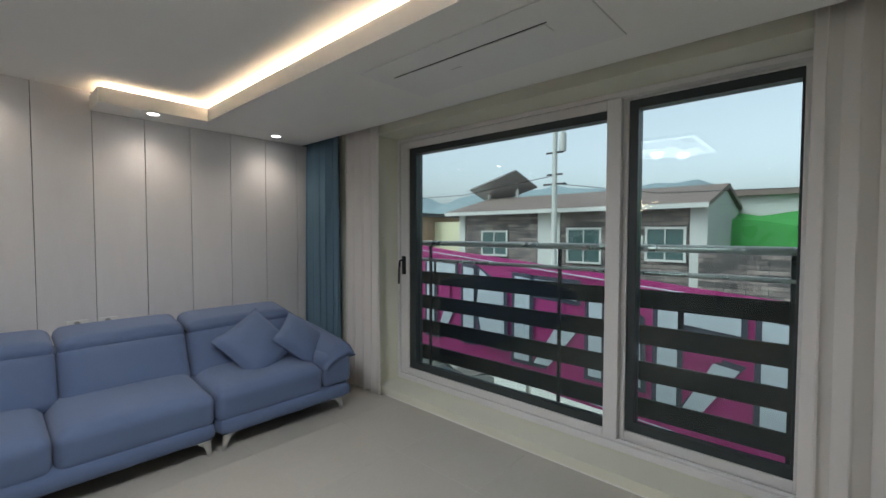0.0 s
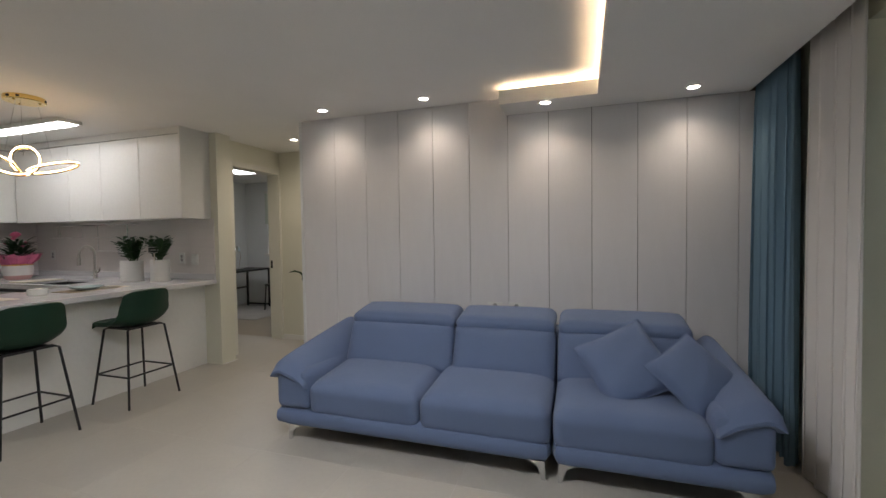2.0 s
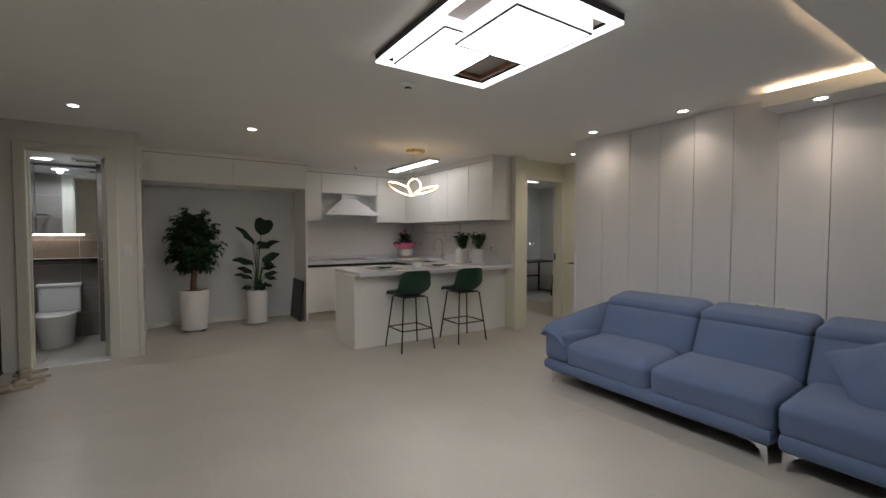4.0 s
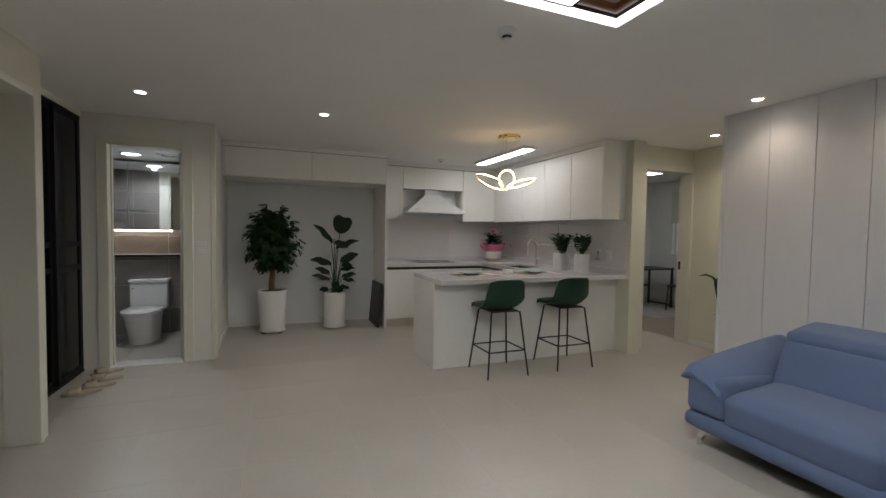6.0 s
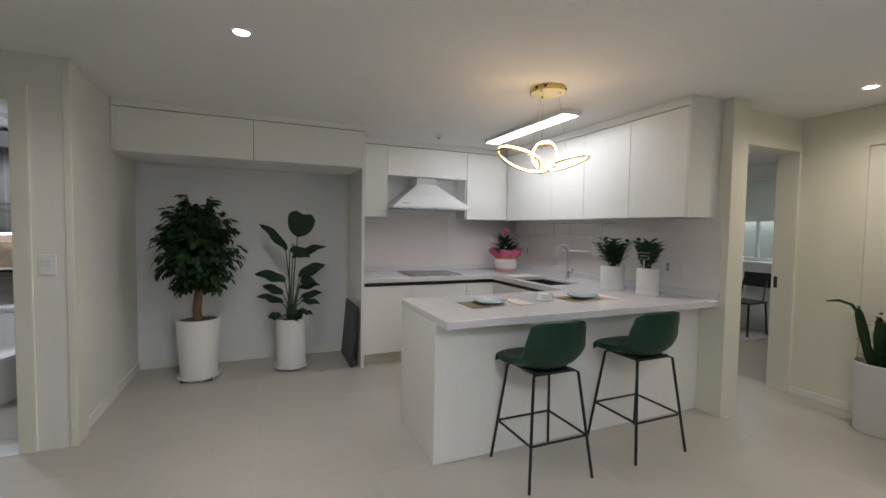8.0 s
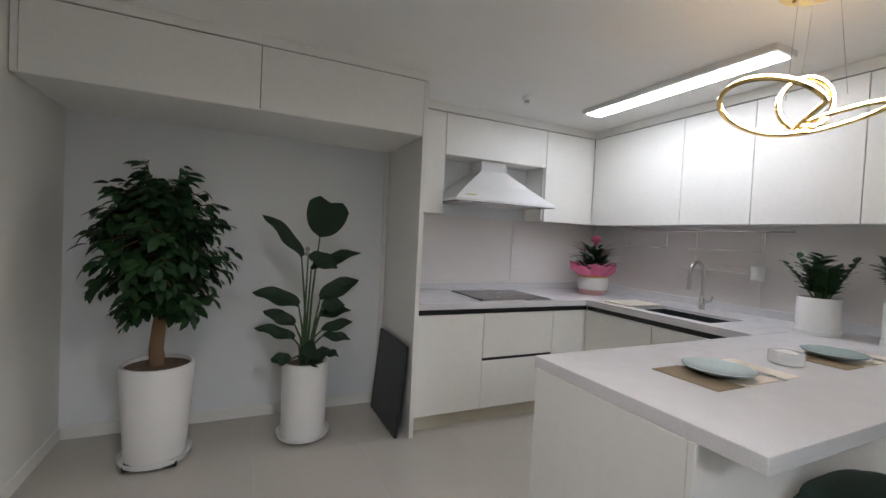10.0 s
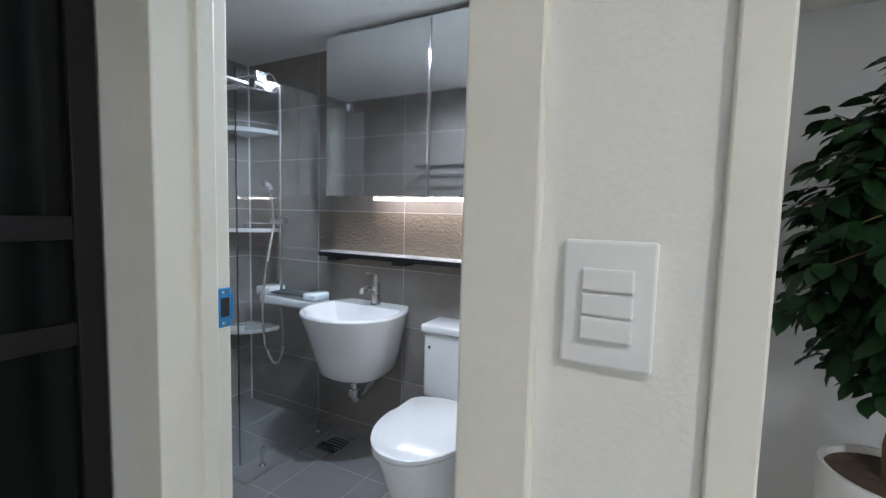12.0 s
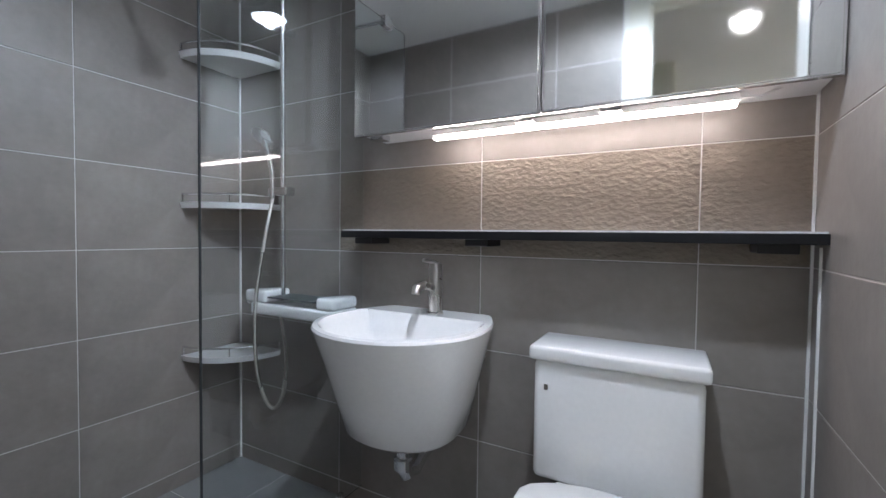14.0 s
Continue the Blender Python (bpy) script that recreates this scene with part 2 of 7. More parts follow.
def cushion(bm, sx, sy, sz, r, n=10, puff=0.0, m=None, sag=0.0):
    """A rounded box about the origin with a crowned top; z from 0 to sz."""
    verts = {}
    h = Vector((sx / 2, sy / 2, sz / 2))
    made = []

    def at(i, j, k):
        key = (i, j, k)
        if key not in verts:
            u = Vector((2 * i / n - 1, 2 * j / n - 1, 2 * k / n - 1))
            p = Vector([math.copysign(abs(u[c]) ** 0.8, u[c]) * h[c] for c in range(3)])
            q = Vector([max(-(h[c] - r), min(h[c] - r, p[c])) for c in range(3)])
            d = p - q
            v = q + d.normalized() * r if d.length > 1e-6 else p
            crown = max(0, 1 - u.x ** 4) * max(0, 1 - u.y ** 4)
            v.z += puff * crown * max(0, u.z) - sag * crown * max(0, -u.z)
            verts[key] = bm.verts.new(v + Vector((0, 0, h.z)))
            made.append(verts[key])
        return verts[key]

    for a in range(n):
        for b in range(n):
            for side in (0, n):
                bm.faces.new((at(a, b, side), at(a + 1, b, side), at(a + 1, b + 1, side), at(a, b + 1, side)))
                bm.faces.new((at(a, side, b), at(a + 1, side, b), at(a + 1, side, b + 1), at(a, side, b + 1)))
                bm.faces.new((at(side, a, b), at(side, a + 1, b), at(side, a + 1, b + 1), at(side, a, b + 1)))
    if m is not None:
        bmesh.ops.transform(bm, matrix=m, verts=made)
    return bm


def leaf(bm, base, way, normal, length, width, droop=0.25, fold=0.18, n=4, heart=False, wave=0.0):
    way, normal = Vector(way).normalized(), Vector(normal).normalized()
    side = way.cross(normal).normalized()
    normal = side.cross(way).normalized()
    rows = []
    for i in range(n + 1):
        s = i / n
        w = width * 0.5 * math.sin(math.pi * min(1, 0.06 + s * 0.94)) ** 0.75 if i < n else 0.0
        if heart:
            w = width * 0.5 * (1 - (1 - min(1, s * 1.5)) ** 2) ** 0.6 * (1 if s < 0.8 else 1 - 2.2 * (s - 0.8))
            s = s * (1 - 0.10 * max(0, s - 0.8) / 0.2)
        c = Vector(base) + way * (length * s) - normal * (droop * length * s * s)
        if i == n and not heart:
            rows.append([bm.verts.new(c)])
        else:
            w = max(w, width * 0.04)
            tip = way * (length * 0.10 * max(0, s - 0.7) / 0.2 if heart else 0)
            rows.append([bm.verts.new(c + tip + side * w + normal * (fold * w + wave * math.sin(9 * s + 1))), bm.verts.new(c), bm.verts.new(c + tip - side * w + normal * (fold * w + wave * math.sin(11 * s)))])
    for A, B in zip(rows, rows[1:]):
        if len(B) == 3:
            bm.faces.new((A[0], A[1], B[1], B[0]))
            bm.faces.new((A[1], A[2], B[2], B[1]))
        else:
            bm.faces.new((A[0], A[1], B[0]))
            bm.faces.new((A[1], A[2], B[0]))
    return bm


MESHES = {}


def piece(name, size, material, parent, place, bevel=0.002, turn=None):
    """One plain slab on shared mesh data, about its own centre."""
    key = (name, tuple(round(s, 3) for s in size), material.name)
    if key not in MESHES:
        bm = bx(-size[0] / 2, size[0] / 2, -size[1] / 2, size[1] / 2, -size[2] / 2, size[2] / 2)
        if bevel:
            bmesh.ops.bevel(bm, geom=list(bm.edges), offset=bevel, segments=1, affect="EDGES")
        me = bpy.data.meshes.new(name)
        bm.to_mesh(me)
        bm.free()
        me.materials.append(material)
        MESHES[key] = me
    ob = new(name, MESHES[key])
    ob.parent = parent
    ob.location = place
    return ob


def cuts(lo, hi, first, step):
    """The stretches between lo and hi that joints at first + k * step leave."""
    k = math.ceil((lo - first) / step - 1e-6)
    out, at = [], lo
    while first + k * step < hi - 0.02:
        j = first + k * step
        if j > lo + 0.02:
            out.append((at, j))
            at = j
        k += 1
    out.append((at, hi))
    return out


# ---- the large structure ----
H = 2.355
floor_living = setting("floor", box(bx(-4.9, 0.55, -5.2, 2.75, -0.2, -0.0007), 0.55, 2.7, -3.66, 2.75, -0.2, -0.0007), M_GROUT, "pale beige porcelain tile floor of the living room and kitchen")
setting("floor_study", bx(-7.3, -3.95, -5.2, -2.60, -0.12, -0.004), M_WOODFLOOR, "tan wood-look floor of the study")
bm = bx(-7.3, 2.7, -5.25, 2.75, H, H + 0.1)
setting("ceiling", bm, M_CEIL, "white papered main ceiling")

# dropped soffit with a cove along the window and a short return on the sofa wall
bm = bx(-3.74, 1.19, 1.285, 2.24, 2.22, 2.234)
box(bm, -3.74, -3.435, 0.62, 1.285, 2.22, 2.234)
box(bm, -3.435, 1.19, 1.285, 1.297, 2.234, 2.320)
box(bm, -3.447, -3.435, 0.62, 1.297, 2.234, 2.320)
box(bm, -3.74, -3.447, 0.62, 0.632, 2.234, 2.320)
box(bm, -3.74, 1.19, 2.228, 2.24, 2.234, H)
setting("ceiling_soffit", bm, M_CEIL, "dropped white ceiling soffit with a lit cove")

wall_sofa = setting("wall_west", bx(-3.95, -3.757, -1.28, 2.75, -0.1, H), M_GROOVE, "pale grey panelled wall behind the sofa")
bm = bx(-3.757, -3.7405, -1.30, -1.272, 0, H)
box(bm, -4.90, -3.757, -1.279, -1.16, -0.1, H)
setting("wall_corridor", bm, M_WALLW, "white papered wall at the end of the panelling")
bm = bx(-5.0, -4.87, -2.6, -2.02, -0.1, H)
box(bm, -5.0, -4.87, -2.02, -1.28, 2.06, H)
setting("wall_corridor_end", bm, M_WALL, "white papered corridor wall")

bm = bx(-3.74, -2.73, 2.35, 2.75, -0.1, H)
box(bm, 0.17, 1.36, 2.35, 2.75, -0.1, H)
box(bm, -2.73, 0.17, 2.35, 2.75, 2.19, H)
box(bm, -2.73, 0.17, 2.35, 2.75, -0.1, 0.065)
setting("wall_north", bm, M_WALL, "cream papered window wall with a deep reveal")
setting("trim_window", bx(-2.70, 0.15, 2.343, 2.3495, 0, 0.006), M_WHITE)

bm = bx(1.19, 1.34, -1.15, 2.35, -0.1, H)
box(bm, 1.19, 1.34, -2.0, -1.15, 2.09, H)
box(bm, 1.19, 2.6, -2.10, -2.0, -0.1, H)
setting("wall_east", bm, M_WALL, "cream papered wall beside the entrance")
bm = bx(2.6, 2.7, -2.1, 2.35, -0.1, H)
box(bm, 1.36, 2.7, 2.36, 2.46, -0.1, H)
setting("wall_bedroom", bm, M_WALLW)
bm = bx(2.5, 2.6, -3.53, -2.1, -0.1, H)
box(bm, 1.48, 1.60, -3.53, -2.1, 2.303, H)
setting("wall_entrance", bm, M_WALL)

bm = bx(0.42, 0.69, -3.66, -3.53, -0.1, H)
box(bm, 1.314, 3.05, -3.66, -3.53, -0.1, H)
box(bm, 0.69, 1.314, -3.66, -3.53, 2.09, H)
wall_bath_front = setting("wall_bath_front", bm, M_WALLB, "white papered wall round the bathroom door")
bm = bx(0.445, 0.55, -5.2, -3.66, -0.1, H)
setting("wall_alcove_side", bm, M_WALLB, "white papered side wall of the alcove")
setting("corner_trim", bx(0.412, 0.452, -3.69, -3.522, 0, H, 0.003), M_TRIM)
bm = bx(-1.52, 0.445, -5.2, -5.044, -0.1, H)
box(bm, -3.95, -1.52, -5.25, -5.115, -0.1, H)
wall_south = setting("wall_south", bm, M_WALLW, "white wall behind the alcove and the kitchen")
bm = bx(-3.94, -3.765, -5.115, -2.31, -0.1, H)
wall_kitchen = setting("wall_kitchen_side", bm, M_WALL, "cream wall that ends the kitchen")
bm = bx(-4.10, -3.94, -2.6, -2.45, -0.1, H)
box(bm, -4.87, -4.10, -2.6, -2.45, 2.09, H)
box(bm, -7.3, -4.87, -2.6, -2.45, -0.1, H)
setting("wall_study_front", bm, M_WALL, "cream wall with the study doorway")
bm = bx(-7.3, -7.15, -5.2, -4.62, -0.1, H)
box(bm, -7.3, -7.15, -3.62, -2.6, -0.1, H)
box(bm, -7.3, -7.15, -4.62, -3.62, -0.1, 0.98)
box(bm, -7.3, -7.15, -4.62, -3.62, 2.1, H)
box(bm, -7.15, -3.94, -5.25, -5.12, -0.1, H)
setting("wall_study", bm, M_WALLW, "white papered study walls")

# bathroom shell
wall_bath_back = setting("wall_bath_back", bx(0.55, 3.1, -5.2, -4.9815, -0.2, H), M_BGROUT, "grey stone-tiled bathroom wall with pale joints")
wall_bath_left = setting("wall_bath_side", bx(2.9215, 3.1, -4.9815, -3.66, -0.2, H), M_BGROUT, "grey stone-tiled shower wall with pale joints")
wall_bath_duct = setting("wall_bath_duct", bx(0.55, 0.8785, -4.9815, -4.5215, -0.2, H), M_BGROUT, "grey tiled duct beside the toilet")
wall_bath_in = setting("wall_bath_inner", bx(1.40, 2.928, -3.6865, -3.66, -0.2, H), M_BGROUT, "grey tiled inner bathroom wall")
wall_bath_door = setting("wall_bath_hinge", bx(0.55, 0.5645, -4.5215, -3.66, -0.2, H), M_BGROUT)
floor_bath = setting("floor_bath", bx(0.55, 2.93, -4.99, -3.60, -0.2, -0.0675), M_BGROUT, "grey tiled bathroom floor with pale joints")
setting("ceiling_bath", bx(0.56, 2.925, -4.985, -3.662, 2.125, 2.16), M_SMOKE, "white smooth bathroom ceiling")
setting("door_sill_bath", bx(0.692, 1.312, -3.68, -3.512, -0.075, 0.012, 0.006), M_CERAMIC, "white stone bathroom threshold")


def casing(name, x0, x1, y0, y1, top, w, depth_front, depth_back, axis="x"):
    """A door casing round an opening from a to b, lining the wall."""
    root = new(name)
    tagged(root, "cream painted door casing", kind="structure")
    if axis == "x":
        part("jamb", bx(x0 - w, x0 + 0.012, y0 - depth_back, y1 + depth_front, 0, top + w, 0.004), M_TRIM, root)
        part("jamb", bx(x1 - 0.012, x1 + w, y0 - depth_back, y1 + depth_front, 0, top + w, 0.004), M_TRIM, root)
        part("head", bx(x0 + 0.012, x1 - 0.012, y0 - depth_back, y1 + depth_front, top - 0.012, top + w, 0.004), M_TRIM, root)
    else:
        part("jamb", bx(x0 - depth_front, x1 + depth_back, y0 - w, y0 + 0.012, 0, top + w, 0.004), M_TRIM, root)
        part("jamb", bx(x0 - depth_front, x1 + depth_back, y1 - 0.012, y1 + w, 0, top + w, 0.004), M_TRIM, root)
        part("head", bx(x0 - depth_front, x1 + depth_back, y0 + 0.012, y1 - 0.012, top - 0.012, top + w, 0.004), M_TRIM, root)
    return root


bath_casing = casing("door_frame_1", 0.684, 1.302, -3.645, -3.53, 2.09, 0.075, 0.014, 0.016)
part("stop", bx(0.695, 0.711, -3.625, -3.59, 0, 2.08, 0.003), M_TRIM, bath_casing)
part("stop", bx(1.276, 1.291, -3.625, -3.59, 0, 2.08, 0.003), M_TRIM, bath_casing)
b = bx(1.2865, 1.2905, -3.660, -3.626, 0.968, 1.050, 0.002)
box(b, 1.2865, 1.2905, -3.665, -3.659, 0.982, 1.036, 0.0015)
strike = part("strike_plate", b, M_BLUE, bath_casing, "strike plate under blue protective film")
part("strike_hole", bx(1.2845, 1.2870, -3.654, -3.636, 0.990, 1.030), M_BLACK, bath_casing)
for sz in (0.977, 1.041):
    part("screw", lathe(BM(), [(0, 0), (0.004, 0), (0.003, 0.0015), (0, 0.002)], 10, pose(1.2865, -3.643, sz, 0, -90, 0)), M_CHROME, bath_casing)
study_casing = casing("door_frame_2", -4.85, -4.10, -2.6, -2.45, 2.09, 0.05, 0.012, 0.012)
part("strike_plate", bx(-4.8385, -4.8355, -2.59, -2.56, 0.90, 1.0), M_BLACK, study_casing, "black strike plate")
casing("door_frame_3", 1.19, 1.34, -2.0, -1.15, 2.09, 0.035, 0.012, 0.012, axis="y")


def lever(parent, m, label, material):
    root = part("handle", lathe(BM(), [(0, 0), (0.026, 0), (0.026, 0.006), (0.022, 0.009), (0.010, 0.010), (0.010, 0.042), (0, 0.042)], 24, m), material, parent, label, True)
    part("lever", tube(BM(), [m @ Vector(p) for p in ((0, 0, 0.034), (0.016, 0, 0.046), (0.06, 0.003, 0.049), (0.122, 0.0, 0.046))], 0.0105, 12), material, root, "", True)


# bathroom door, open inward; study door, open inward; bedroom door; corridor door
d = tagged(new("door_1"), "white bathroom door standing open inward", kind="structure")
d.matrix_world = pose(0.733, -3.692, 0, 0, 0, -88.5)
part("door_leaf", bx(0, 0.615, -0.018, 0.018, 0.01, 2.07, 0.003), M_WHITE, d)
lever(d, pose(0.565, 0.018, 1.005, -90, 0, 0) @ pose(0, 0, 0, 0, 0, 180), "brushed steel lever handle", M_STEEL)
lever(d, pose(0.565, -0.018, 1.005, 90, 0, 0) @ pose(0, 0, 0, 0, 0, 180), "brushed steel lever handle", M_STEEL)
d = tagged(new("door_2"), "cream study door standing open inward", kind="structure")
d.matrix_world = pose(-4.075, -2.615, 0, 0, 0, -91)
part("door_leaf", bx(0, 0.73, -0.018, 0.018, 0.01, 2.07, 0.003), M_TRIM, d)
part("latch", bx(0.729, 0.733, -0.011, 0.011, 0.90, 1.02), M_BLACK, d)
lever(d, pose(0.68, 0.018, 0.96, -90, 0, 0) @ pose(0, 0, 0, 0, 0, 180), "black lever handle", M_BLACK)
d = tagged(new("door_3"), "white panel door standing open inward", kind="structure")
d.matrix_world = pose(1.375, -1.965, 0, 0, 0, 1.5)
part("door_leaf", bx(0, 0.80, -0.018, 0.018, 0.01, 2.07, 0.003), M_WHITE, d)
for hz in (0.30, 1.55, 1.85):
    part("hinge", bx(-0.025, 0.02, 0.018, 0.024, hz - 0.05, hz + 0.05, 0.002), M_STEEL, d, "brushed steel hinge")
d = tagged(new("door_4"), "cream corridor door, shut, with black handle", kind="structure")
d.matrix_world = pose(-4.90, -2.02, 0, 0, 0, 90)
part("door_leaf", bx(0.02, 0.72, -0.02, 0.018, 0.01, 2.05, 0.003), M_TRIM, d)
part("jamb", bx(0, 0.02, -0.04, 0.04, 0, 2.06), M_TRIM, d)
part("jamb", bx(0.72, 0.74, -0.04, 0.04, 0, 2.06), M_TRIM, d)
lever(d, pose(0.60, -0.02, 0.98, 90, 0, 0) @ pose(0, 0, 0, 0, 0, 180), "black lever handle", M_BLACK)

# entrance sliding door of black frames and dark glass
d = tagged(new("door_5"), "black framed sliding entrance door with dark glass", kind="structure")
d.matrix_world = pose(1.49, -3.525, 0)
for x0, y0, y1 in ((0.0, 0.0, 0.48), (0.03, 0.45, 0.93), (0.06, 0.90, 1.42)):
    part("stile", bx(x0, x0 + 0.028, y0, y0 + 0.045, 0.02, 2.29, 0.002), M_DOORBLK, d)
    part("stile", bx(x0, x0 + 0.028, y1 - 0.045, y1, 0.02, 2.29, 0.002), M_DOORBLK, d)
    for z0 in (0.02, 0.94, 1.145, 2.245):
        part("rail", bx(x0 + 0.002, x0 + 0.026, y0 + 0.045, y1 - 0.045, z0, z0 + 0.045, 0.002), M_DOORBLK, d)
    part("pane", bx(x0 + 0.010, x0 + 0.016, y0 + 0.045, y1 - 0.045, 0.06, 2.25), M_DARKGLASS, d, "dark glass pane")
part("track", bx(-0.005, 0.10, 0, 1.424, 2.29, 2.302), M_DOORBLK, d)
part("sill_track", bx(-0.005, 0.10, 0, 1.424, 0.0, 0.02), M_DOORBLK, d)

# baseboards
bm = bx(-1.52, 0.43, -5.044, -5.034, 0, 0.075)
box(bm, 0.435, 0.445, -5.034, -3.695, 0, 0.075)
setting("baseboard", bm, M_WHITE, "low white baseboard in the alcove")
setting("trim", bx(-1.519, -1.486, -5.0435, -5.022, 0.0755, 1.93, 0.002), M_WHITE, "white filler strip in the alcove corner")
bm = bx(-4.868, -4.858, -2.44, -2.03, 0, 0.06)
box(bm, -4.85, -3.96, -1.30, -1.29, 0, 0.06)
box(bm, -3.955, -3.80, -2.308, -2.300, 0, 0.008)
setting("baseboard_corridor", bm, M_WHITE, "low white baseboard in the corridor")


# ---- window with sliding sashes ----
def window_living():
    w = tagged(new("window_1"), "white sliding balcony window with dark sash edges", kind="structure")
    x0, x1, z0, z1 = -2.765, 0.17, 0.066, 2.188
    y = 2.60
    fr = part("window_frame", box(box(box(bx(x0, x0 + 0.055, y, y + 0.14, z0, z1, 0.004), x1 - 0.055, x1, y, y + 0.14, z0, z1, 0.004), x0 + 0.055, x1 - 0.055, y, y + 0.14, z1 - 0.03, z1, 0.004), x0 + 0.055, x1 - 0.055, y, y + 0.14, z0, z0 + 0.045, 0.004), M_PVC, w)
    part("track", bx(x0 + 0.055, x1 - 0.055, y + 0.03, y + 0.036, z0 + 0.045, z0 + 0.06), M_PVC, w)
    # left sash runs on the inner track, right one behind it
    for k, (a, b, yy) in enumerate(((-2.705, -0.79, y + 0.015), (-0.865, 0.112, y + 0.065))):
        zt, ze = z1 - 0.032, (2.098 if k == 0 else 2.146)
        s = part("sash", box(box(box(bx(a, a + 0.10, yy, yy + 0.045, z0 + 0.05, zt, 0.004), b - 0.085, b, yy, yy + 0.045, z0 + 0.05, zt, 0.004), a + 0.10, b - 0.085, yy, yy + 0.045, ze, zt, 0.004), a + 0.10, b - 0.085, yy, yy + 0.045, z0 + 0.05, z0 + 0.105, 0.004), M_PVC, w)
        a2, b2, c, e = a + 0.10, b - 0.085, z0 + 0.105, (2.098 if k == 0 else 2.146)
        g = 0.075 if k == 0 else 0.05
        gm = box(box(bx(a2, a2 + g, yy + 0.015, yy + 0.10, c, e), a2 + g, b2, yy + 0.015, yy + 0.10, e - 0.05, e), a2 + g, b2, yy + 0.015, yy + 0.062, c, c + 0.055)
        if k:
            box(gm, b2 - 0.012, b2, yy + 0.015, yy + 0.10, c + 0.055, e - 0.05)
        part("glazing_bead", gm, M_GASKET, s, "dark grey glazing edge")
        pn = part("pane", bx(a2 + g * 0.5, b2, yy + 0.04, yy + 0.046, c + 0.02, e - 0.02), M_PANE, s, "clear window pane")
        pn.visible_shadow = False
    hm = bx(-2.665, -2.64, y - 0.012, y + 0.016, 1.0, 1.16, 0.004)
    hd = part("handle", hm, M_BLACK, w, "black window handle")
    part("grip", tube(BM(), [(-2.652, y - 0.012, 1.13), (-2.655, y - 0.045, 1.12), (-2.66, y - 0.05, 1.03), (-2.668, y - 0.045, 0.92)], 0.010, 8), M_BLACK, hd, "", True)


window_living()

bm = bx(-7.26, -7.20, -4.62, -4.57, 0.98, 2.1)
box(bm, -7.26, -7.20, -3.67, -3.62, 0.98, 2.1)
box(bm, -7.26, -7.20, -4.57, -3.67, 0.98, 1.03)
box(bm, -7.26, -7.20, -4.57, -3.67, 2.05, 2.1)
box(bm, -7.25, -7.21, -4.15, -4.11, 1.03, 2.05)
w2 = tagged(new("window_2"), "white study window under a raised pale blind", kind="structure")
part("window_frame", bm, M_PVC, w2)
part("window_sill", bx(-7.16, -7.10, -4.66, -3.58, 0.95, 0.98, 0.004), M_WHITE, w2)
pn = part("pane", bx(-7.235, -7.229, -4.57, -3.67, 1.03, 2.05), M_PANE, w2)
pn.visible_shadow = False


